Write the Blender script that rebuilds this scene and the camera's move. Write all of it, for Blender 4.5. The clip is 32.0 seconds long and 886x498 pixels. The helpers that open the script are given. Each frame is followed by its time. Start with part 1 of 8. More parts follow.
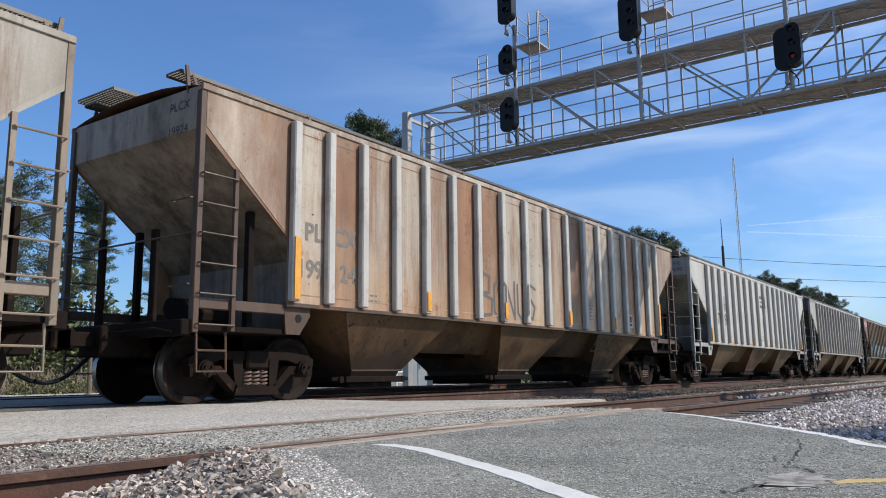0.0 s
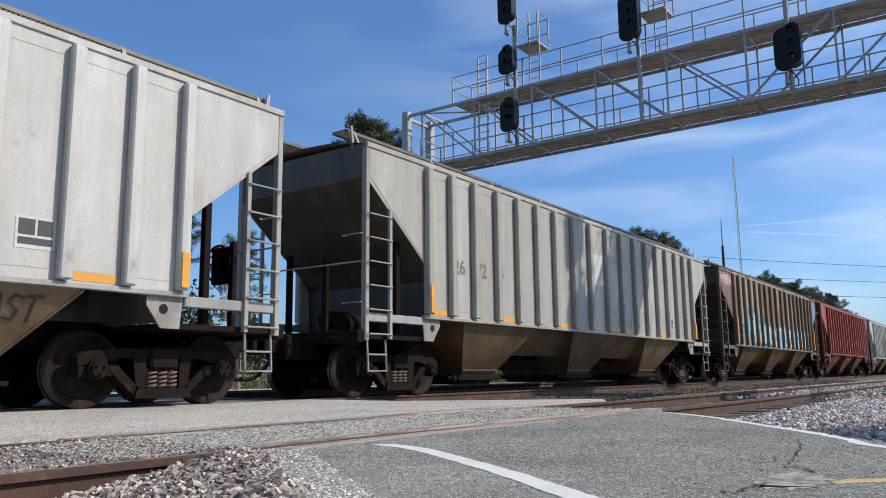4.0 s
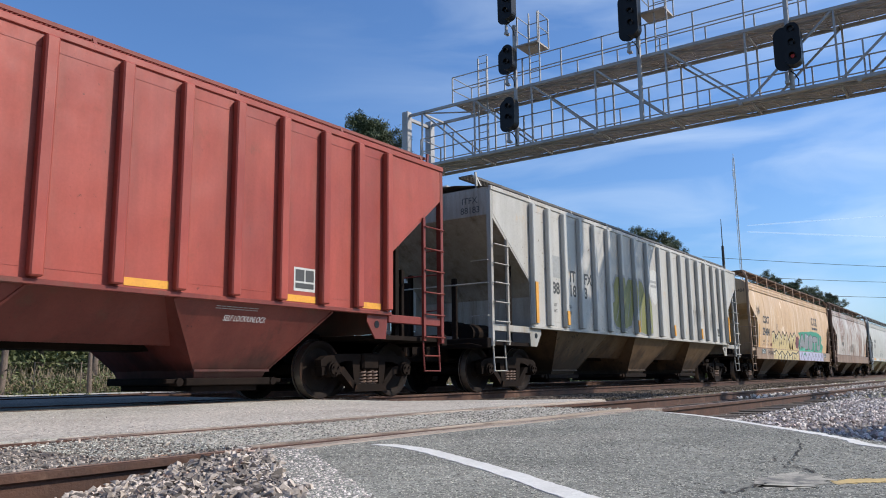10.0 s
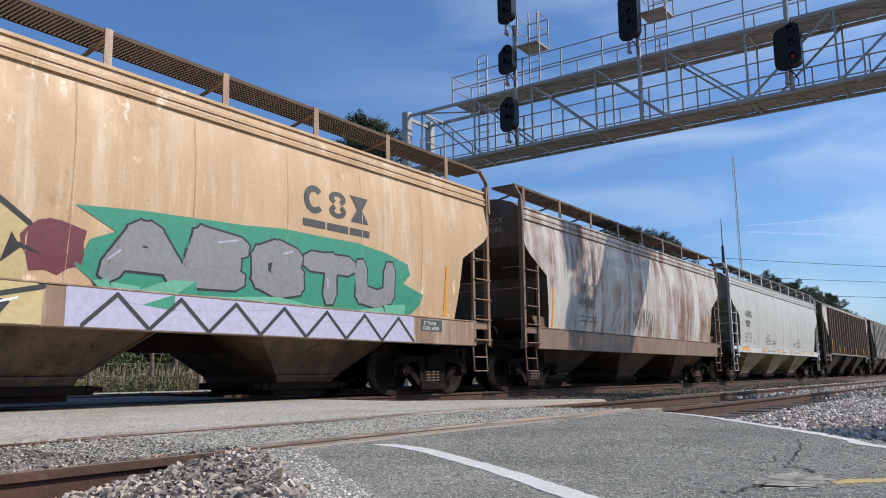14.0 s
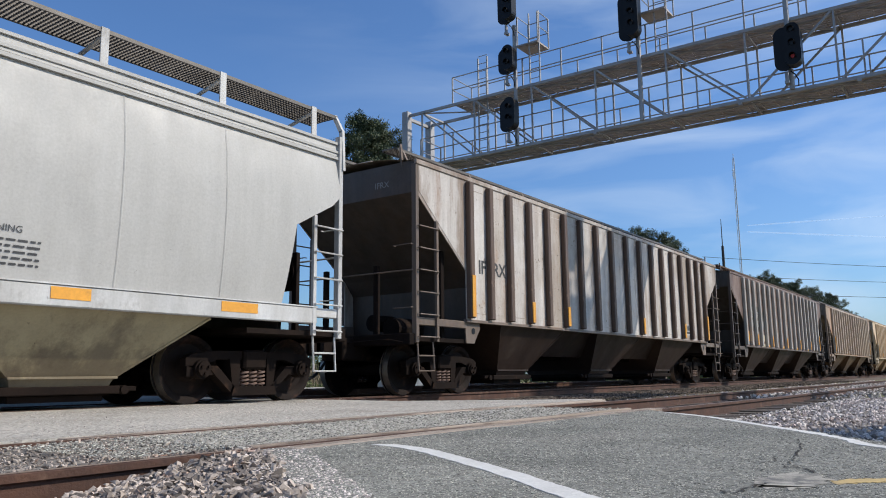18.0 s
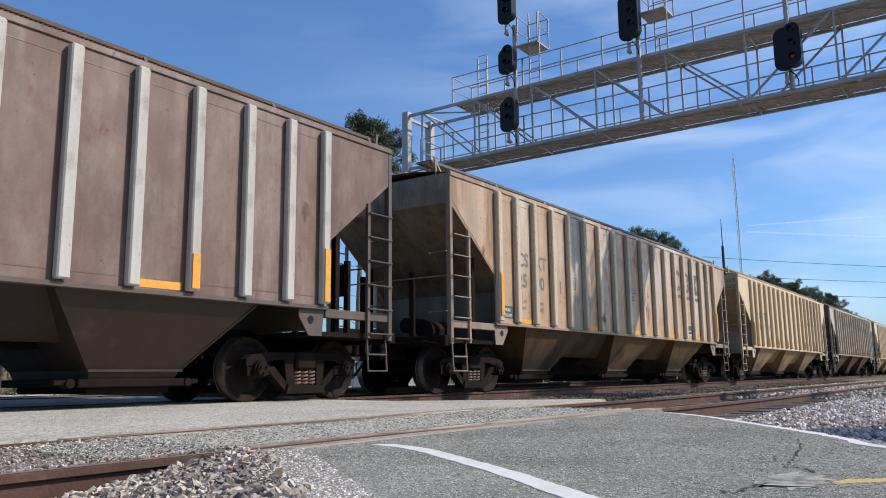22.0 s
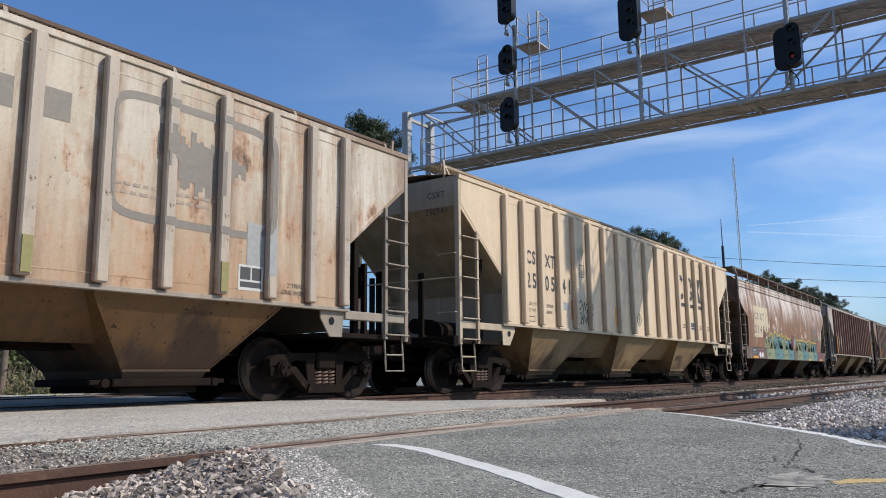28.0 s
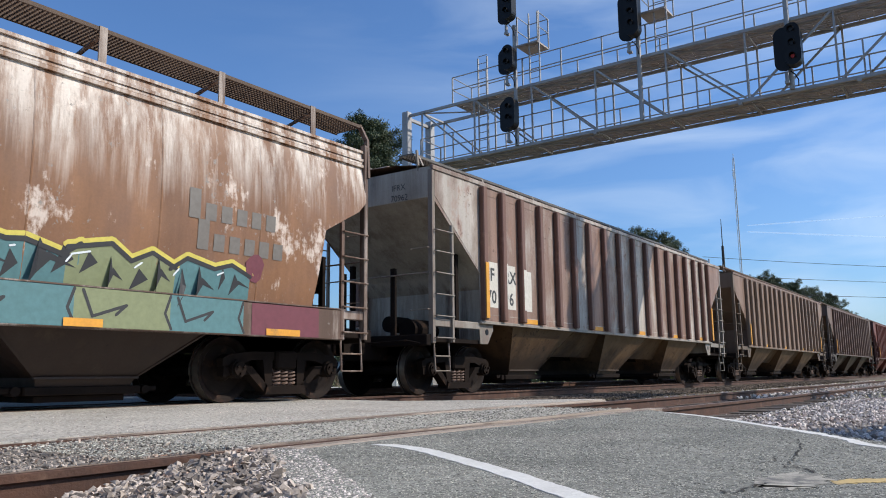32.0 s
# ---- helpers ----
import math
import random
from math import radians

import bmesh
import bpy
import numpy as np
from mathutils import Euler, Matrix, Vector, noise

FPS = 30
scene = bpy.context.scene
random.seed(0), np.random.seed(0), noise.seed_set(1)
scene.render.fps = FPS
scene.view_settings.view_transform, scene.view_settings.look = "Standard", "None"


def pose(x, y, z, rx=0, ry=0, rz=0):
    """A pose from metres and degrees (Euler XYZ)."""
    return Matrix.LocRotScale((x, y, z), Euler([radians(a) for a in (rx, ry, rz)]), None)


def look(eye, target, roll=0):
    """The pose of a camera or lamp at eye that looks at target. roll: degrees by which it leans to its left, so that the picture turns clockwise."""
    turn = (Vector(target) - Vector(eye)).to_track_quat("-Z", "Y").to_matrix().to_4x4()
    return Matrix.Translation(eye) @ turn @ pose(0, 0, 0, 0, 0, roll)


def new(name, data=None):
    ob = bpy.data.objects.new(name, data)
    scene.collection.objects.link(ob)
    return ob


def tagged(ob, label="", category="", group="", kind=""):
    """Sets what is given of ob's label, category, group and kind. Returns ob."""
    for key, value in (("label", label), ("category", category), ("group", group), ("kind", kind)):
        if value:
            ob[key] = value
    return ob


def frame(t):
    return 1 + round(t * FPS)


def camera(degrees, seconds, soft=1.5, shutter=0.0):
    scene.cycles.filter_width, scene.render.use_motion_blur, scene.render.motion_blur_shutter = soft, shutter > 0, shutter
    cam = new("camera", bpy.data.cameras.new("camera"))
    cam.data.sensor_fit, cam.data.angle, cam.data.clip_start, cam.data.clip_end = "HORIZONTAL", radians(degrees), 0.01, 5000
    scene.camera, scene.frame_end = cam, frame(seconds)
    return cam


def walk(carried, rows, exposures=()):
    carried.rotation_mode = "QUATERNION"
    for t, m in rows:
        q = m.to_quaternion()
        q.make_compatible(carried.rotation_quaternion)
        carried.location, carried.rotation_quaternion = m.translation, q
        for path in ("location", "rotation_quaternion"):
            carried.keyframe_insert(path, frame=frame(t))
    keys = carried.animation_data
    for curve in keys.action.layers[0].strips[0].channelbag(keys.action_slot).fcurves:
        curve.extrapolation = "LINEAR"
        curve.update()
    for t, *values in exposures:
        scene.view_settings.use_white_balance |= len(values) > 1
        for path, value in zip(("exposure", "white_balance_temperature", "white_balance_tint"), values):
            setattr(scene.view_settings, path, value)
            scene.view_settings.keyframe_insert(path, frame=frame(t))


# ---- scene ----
# ---------------------------------------------------------------- camera
cam = camera(59.27, 32.0, soft=1.0)
EYE = Vector((0.0, 0.0, 0.37))
YAW, PITCH, ROLL = radians(35.50), radians(9.25), -0.61
AIM = Vector((math.cos(PITCH) * math.cos(YAW), math.cos(PITCH) * math.sin(YAW), math.sin(PITCH)))
EXPOSURE = [(0.0, 0.0), (2.0, 0.0), (3.0, -0.08), (4.5, -0.04), (6.0, 0.0), (11.0, 0.0), (12.0, -0.05), (13.0, -0.10), (14.0, -0.17), (17.0, -0.19), (18.0, -0.17), (19.5, -0.08), (22.0, 0.0), (23.0, -0.05), (25.0, -0.10), (28.0, -0.14), (30.0, -0.21), (31.0, -0.13), (32.0, -0.08)]
walk(cam, [(0.0, look(EYE, EYE + AIM, ROLL)), (32.0, look(EYE, EYE + AIM, ROLL))], EXPOSURE)

# ---------------------------------------------------------------- light
SUN_AZ, SUN_EL = radians(-56.0), radians(39.0)      # from +x towards -y
SUN_DIR = Vector((math.cos(SUN_EL) * math.cos(SUN_AZ), math.cos(SUN_EL) * math.sin(SUN_AZ), math.sin(SUN_EL)))


def make_world():
    w = bpy.data.worlds.new("sky_world")
    scene.world = w
    w.use_nodes = True
    nt = w.node_tree
    nt.nodes.clear()
    out = nt.nodes.new("ShaderNodeOutputWorld")
    bg = nt.nodes.new("ShaderNodeBackground")
    sky = nt.nodes.new("ShaderNodeTexSky")
    sky.sky_type, sky.sun_disc = "NISHITA", False
    sky.sun_elevation, sky.sun_rotation = SUN_EL, math.pi / 2 - SUN_AZ
    sky.air_density, sky.dust_density, sky.ozone_density = 1.0, 1.3, 3.0
    co = nt.nodes.new("ShaderNodeTexCoord")
    mp = nt.nodes.new("ShaderNodeMapping")
    mp.inputs["Rotation"].default_value = (0.12, 0.1, 0.5)
    mp.inputs["Location"].default_value = (2.1, 7.3, 1.4)
    mp.inputs["Scale"].default_value = (1.1, 1.9, 8.0)
    n1 = nt.nodes.new("ShaderNodeTexNoise")
    n1.inputs["Scale"].default_value, n1.inputs["Detail"].default_value = 2.3, 7.0
    n1.inputs["Distortion"].default_value = 0.6
    ramp = nt.nodes.new("ShaderNodeValToRGB")
    ramp.color_ramp.elements[0].position, ramp.color_ramp.elements[1].position = 0.40, 0.85
    ramp.color_ramp.elements[0].color = (0, 0, 0, 1)
    ramp.color_ramp.elements[1].color = (0.48, 0.48, 0.48, 1)
    mix = nt.nodes.new("ShaderNodeMixRGB")
    mix.inputs[2].default_value = (6.9, 8.0, 9.3, 1)
    nt.links.new(co.outputs["Generated"], mp.inputs["Vector"])
    nt.links.new(mp.outputs[0], n1.inputs["Vector"])
    nt.links.new(n1.outputs["Fac"], ramp.inputs[0])
    sp = nt.nodes.new("ShaderNodeSeparateXYZ")
    mr = nt.nodes.new("ShaderNodeMapRange")
    mr.interpolation_type = "SMOOTHSTEP"
    mr.inputs["From Min"].default_value, mr.inputs["From Max"].default_value = 0.80, 0.25
    nt.links.new(co.outputs["Generated"], sp.inputs[0])
    nt.links.new(sp.outputs["Y"], mr.inputs["Value"])
    thin = nt.nodes.new("ShaderNodeMath")
    thin.operation = "MULTIPLY"
    nt.links.new(ramp.outputs[0], thin.inputs[0])
    nt.links.new(mr.outputs[0], thin.inputs[1])
    nt.links.new(thin.outputs[0], mix.inputs[0])
    tint = nt.nodes.new("ShaderNodeMixRGB")
    tint.blend_type = "MULTIPLY"
    tint.inputs[0].default_value = 1.0
    tint.inputs[2].default_value = (0.77, 1.05, 1.38, 1)
    nt.links.new(sky.outputs[0], tint.inputs[1])
    nt.links.new(tint.outputs[0], mix.inputs[1])
    nt.links.new(mix.outputs[0], bg.inputs["Color"])
    bg.inputs["Strength"].default_value = 0.126
    nt.links.new(bg.outputs[0], out.inputs["Surface"])


make_world()
sun = new("sun", bpy.data.lights.new("sun", "SUN"))
sun.data.energy, sun.data.angle, sun.data.color = 4.8, radians(0.5), (1.0, 0.925, 0.815)
sun.matrix_world = look(SUN_DIR * 60, (0, 0, 0))

# ---------------------------------------------------------------- materials
def node_mat(name):
    m = bpy.data.materials.new(name)
    m.use_nodes = True
    nt = m.node_tree
    return m, nt, nt.nodes["Principled BSDF"]


def rgba(c):
    return (c[0], c[1], c[2], 1.0)


def noise_node(nt, scale, detail=4.0, stretch=(1, 1, 1), shift=(0, 0, 0), rough=0.6, coords="Object"):
    co = nt.nodes.new("ShaderNodeTexCoord")
    mp = nt.nodes.new("ShaderNodeMapping")
    mp.inputs["Scale"].default_value, mp.inputs["Location"].default_value = stretch, shift
    n = nt.nodes.new("ShaderNodeTexNoise")
    n.inputs["Scale"].default_value, n.inputs["Detail"].default_value = scale, detail
    n.inputs["Roughness"].default_value = rough
    nt.links.new(co.outputs[coords], mp.inputs[0])
    nt.links.new(mp.outputs[0], n.inputs["Vector"])
    return n.outputs["Fac"]


def ramp_node(nt, fac, a, b, ca=(0, 0, 0), cb=(1, 1, 1)):
    r = nt.nodes.new("ShaderNodeValToRGB")
    r.color_ramp.elements[0].position, r.color_ramp.elements[1].position = a, b
    r.color_ramp.elements[0].color, r.color_ramp.elements[1].color = rgba(ca), rgba(cb)
    nt.links.new(fac, r.inputs[0])
    return r.outputs[0]


def mix_node(nt, fac, a, b, kind="MIX"):
    m = nt.nodes.new("ShaderNodeMixRGB")
    m.blend_type = kind
    for sock, v in zip(m.inputs, (fac, a, b)):
        if isinstance(v, (int, float)):
            sock.default_value = v
        elif isinstance(v, tuple):
            sock.default_value = rgba(v)
        else:
            nt.links.new(v, sock)
    return m.outputs[0]


def bump_node(nt, bsdf, height, strength=0.3, dist=0.01):
    b = nt.nodes.new("ShaderNodeBump")
    b.inputs["Strength"].default_value, b.inputs["Distance"].default_value = strength, dist
    nt.links.new(height, b.inputs["Height"])
    nt.links.new(b.outputs[0], bsdf.inputs["Normal"])


def surface(name, c1, c2, scale=3.0, rough=0.7, metal=0.0, bump=0.2, fine=40.0, c3=None, c3_at=(0.55, 0.75), stretch=(1, 1, 1), dist=0.01, island=0.0, speck=0.0, spec=0.5):
    """Two-scale surface: broad colour change, fine grain, optional stains."""
    m, nt, b = node_mat(name)
    big = noise_node(nt, scale, 5, stretch)
    small = noise_node(nt, fine, 3)
    col = mix_node(nt, ramp_node(nt, big, 0.3, 0.7), c1, c2)
    if c3:
        st = noise_node(nt, scale * 0.6, 6, stretch, (13, 5, 2), 0.7)
        col = mix_node(nt, ramp_node(nt, st, *c3_at), col, c3)
    col = mix_node(nt, 0.35, col, ramp_node(nt, small, 0.25, 0.75, (0.45, 0.45, 0.45), (1, 1, 1)), "MULTIPLY")
    if speck:
        vo = nt.nodes.new("ShaderNodeTexVoronoi")
        vo.inputs["Scale"].default_value = 48.0
        co = nt.nodes.new("ShaderNodeTexCoord")
        nt.links.new(co.outputs["Object"], vo.inputs["Vector"])
        bw = nt.nodes.new("ShaderNodeRGBToBW")
        nt.links.new(vo.outputs["Color"], bw.inputs[0])
        col = mix_node(nt, speck, col, ramp_node(nt, bw.outputs[0], 0.15, 0.85, (0.38, 0.37, 0.36), (1.75, 1.72, 1.68)), "MULTIPLY")
    if island:
        gi = nt.nodes.new("ShaderNodeNewGeometry")
        col = mix_node(nt, island, col, ramp_node(nt, gi.outputs["Random Per Island"], 0, 1, (0.28, 0.27, 0.27), (1.85, 1.78, 1.72)), "MULTIPLY")
    nt.links.new(col, b.inputs["Base Color"])
    b.inputs["Roughness"].default_value, b.inputs["Metallic"].default_value = rough, metal
    b.inputs["Specular IOR Level"].default_value = spec
    if bump:
        bump_node(nt, b, small, bump, dist)
    return m


def car_paint(name, base, alt, rust, seed, streak=(0.5, 0.7), patch=(0.5, 0.7), rough=0.55, dirt=(0.10, 0.072, 0.05), dirt_amt=(0.55, 0.85), var=0.5, fall=None, peel=None, low=None, grime=0.0, chips=None):
    """Weathered enamel: panels of differing tone, runs of rust, dust, scuffs and chips.
    fall: heights between which the runs fade out, low and high. peel: where paint has flaked off."""
    m, nt, b = node_mat(name)
    sh = (seed * 3.7, seed * 1.3, seed * 2.1)
    tone = noise_node(nt, 1.0, 7, (1.1, 1.1, 0.55), sh, 0.66)
    oi = nt.nodes.new("ShaderNodeObjectInfo")
    tone = mix_node(nt, var * 0.6, tone, oi.outputs["Random"])
    col = mix_node(nt, ramp_node(nt, tone, *patch), base, alt)
    panel = noise_node(nt, 1.0, 2, (1.25, 0.02, 0.05), (seed * 7.7, 0, 0))
    col = mix_node(nt, var * 0.8, col, ramp_node(nt, panel, 0.36, 0.64, (0.62, 0.58, 0.54), (1.22, 1.22, 1.22)), "MULTIPLY")
    run = noise_node(nt, 1.0, 8, (2.6, 2.6, 0.24), sh, 0.74)
    broad = noise_node(nt, 1.0, 5, (0.5, 0.5, 0.6), (seed * 5.1, 0, seed), 0.65)
    runs = mix_node(nt, 1.0, ramp_node(nt, run, *streak), ramp_node(nt, broad, 0.34, 0.6), "MULTIPLY")
    if fall:
        co = nt.nodes.new("ShaderNodeTexCoord")
        sp = nt.nodes.new("ShaderNodeSeparateXYZ")
        mr = nt.nodes.new("ShaderNodeMapRange")
        wig = nt.nodes.new("ShaderNodeMath")
        wig.operation = "MULTIPLY_ADD"
        wig.inputs[1].default_value = 2.6
        nt.links.new(co.outputs["Object"], sp.inputs[0])
        edge = noise_node(nt, 1.0, 6, (3.2, 3.2, 0.05), sh, 0.72)
        nt.links.new(edge, wig.inputs[0])
        nt.links.new(sp.outputs["Z"], wig.inputs[2])
        mr.inputs["From Min"].default_value, mr.inputs["From Max"].default_value = fall[0] + 1.3, fall[1] + 1.3
        nt.links.new(wig.outputs[0], mr.inputs["Value"])
        runs = mix_node(nt, 1.0, ramp_node(nt, run, *streak), mr.outputs[0], "MULTIPLY")
    col = mix_node(nt, runs, col, rust)
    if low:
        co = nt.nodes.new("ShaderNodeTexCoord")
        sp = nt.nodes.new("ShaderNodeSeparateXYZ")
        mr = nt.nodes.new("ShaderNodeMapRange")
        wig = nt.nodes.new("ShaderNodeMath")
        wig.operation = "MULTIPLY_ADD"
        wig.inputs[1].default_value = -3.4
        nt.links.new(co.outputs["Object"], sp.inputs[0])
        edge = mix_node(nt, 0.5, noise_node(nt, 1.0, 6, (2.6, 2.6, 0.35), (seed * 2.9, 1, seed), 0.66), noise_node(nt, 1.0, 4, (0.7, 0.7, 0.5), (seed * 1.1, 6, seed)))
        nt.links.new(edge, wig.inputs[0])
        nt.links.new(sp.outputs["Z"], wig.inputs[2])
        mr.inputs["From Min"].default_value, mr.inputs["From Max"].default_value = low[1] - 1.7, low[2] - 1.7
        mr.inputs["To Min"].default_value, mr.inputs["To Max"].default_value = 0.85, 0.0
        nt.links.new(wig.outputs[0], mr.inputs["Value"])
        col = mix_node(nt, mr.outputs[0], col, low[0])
    wash = noise_node(nt, 1.0, 6, (6.0, 6.0, 0.40), (seed, 3, seed * 1.9), 0.7)
    col = mix_node(nt, 0.55 * min(1.0, var + 0.2), col, ramp_node(nt, wash, 0.36, 0.66, (0.68, 0.64, 0.60), (1.12, 1.11, 1.10)), "MULTIPLY")
    soil = noise_node(nt, 1.0, 8, (1.4, 1.4, 1.0), (seed * 2.3, 4, seed * 0.7), 0.74)
    col = mix_node(nt, ramp_node(nt, soil, *dirt_amt), col, dirt)
    if peel:
        flake = noise_node(nt, 2.6, 9, (1, 1, 0.75), (seed * 1.7, seed, 7), 0.68)
        where = noise_node(nt, 1.0, 3, (0.55, 0.55, 0.8), (seed * 0.9, 1, seed), 0.6)
        fl = mix_node(nt, 0.42, flake, where)
        drip = noise_node(nt, 1.0, 7, (7.0, 7.0, 0.9), (seed, 9, 2), 0.7)
        fl = mix_node(nt, 0.22, fl, drip)
        col = mix_node(nt, ramp_node(nt, fl, peel[0] - 0.03, peel[0] + 0.05), col, tuple(v * 1.5 for v in rust))
        col = mix_node(nt, ramp_node(nt, fl, peel[0] + 0.01, peel[0] + 0.09), col, tuple(v * 0.55 for v in peel[1]))
    # small chips and spots of bare rust, gathered in places
    at = chips or (0.63 if peel and peel[0] < 0.6 else 0.66)
    spots = noise_node(nt, 11.0, 6, (1, 1, 0.8), (seed, seed * 4.0, 1), 0.75)
    gather = noise_node(nt, 1.1, 3, (1, 1, 1), (seed * 6.1, 2, seed), 0.6)
    spots = mix_node(nt, 0.22, spots, gather)
    col = mix_node(nt, ramp_node(nt, spots, at - 0.03, at + 0.02), col, tuple(v * 0.4 for v in rust))
    if grime:
        # dirt washed against the posts at both sides of a panel
        co = nt.nodes.new("ShaderNodeTexCoord")
        sp = nt.nodes.new("ShaderNodeSeparateXYZ")
        nt.links.new(co.outputs["Generated"], sp.inputs[0])
        far = nt.nodes.new("ShaderNodeMath")
        far.operation = "SUBTRACT"
        far.inputs[1].default_value = 0.5
        nt.links.new(sp.outputs["X"], far.inputs[0])
        mag = nt.nodes.new("ShaderNodeMath")
        mag.operation = "ABSOLUTE"
        nt.links.new(far.outputs[0], mag.inputs[0])
        smear = noise_node(nt, 1.0, 6, (2.4, 2.4, 0.7), (seed * 0.7, 2, seed * 1.4), 0.68)
        add = nt.nodes.new("ShaderNodeMath")
        add.operation = "ADD"
        nt.links.new(mag.outputs[0], add.inputs[0])
        nt.links.new(smear, add.inputs[1])
        amt = nt.nodes.new("ShaderNodeMath")
        amt.operation = "MULTIPLY"
        amt.inputs[1].default_value = grime
        nt.links.new(ramp_node(nt, add.outputs[0], 0.78, 1.0), amt.inputs[0])
        col = mix_node(nt, amt.outputs[0], col, tuple(0.55 * p + 0.45 * q for p, q in zip(rust, dirt)))
    grain = noise_node(nt, 35.0, 3)
    col = mix_node(nt, 0.25, col, ramp_node(nt, grain, 0.3, 0.7, (0.5, 0.48, 0.46), (1, 1, 1)), "MULTIPLY")
    nt.links.new(col, b.inputs["Base Color"])
    nt.links.new(ramp_node(nt, soil, 0.3, 0.8, (rough - 0.12,) * 3, (rough + 0.3,) * 3), b.inputs["Roughness"])
    b.inputs["Specular IOR Level"].default_value = 0.35
    wav = noise_node(nt, 1.0, 1, (1.7, 1.7, 1.2), (seed, 0, 0))
    bump_node(nt, b, wav, 0.6, 0.05)
    return m


def plain(name, c, rough=0.6, metal=0.0, spec=0.5):
    m, nt, b = node_mat(name)
    g = noise_node(nt, 14.0, 5)
    col = mix_node(nt, 0.4, c, ramp_node(nt, g, 0.3, 0.75, (0.45, 0.43, 0.42), (1, 1, 1)), "MULTIPLY")
    nt.links.new(col, b.inputs["Base Color"])
    b.inputs["Roughness"].default_value, b.inputs["Metallic"].default_value = rough, metal
    b.inputs["Specular IOR Level"].default_value = spec
    return m


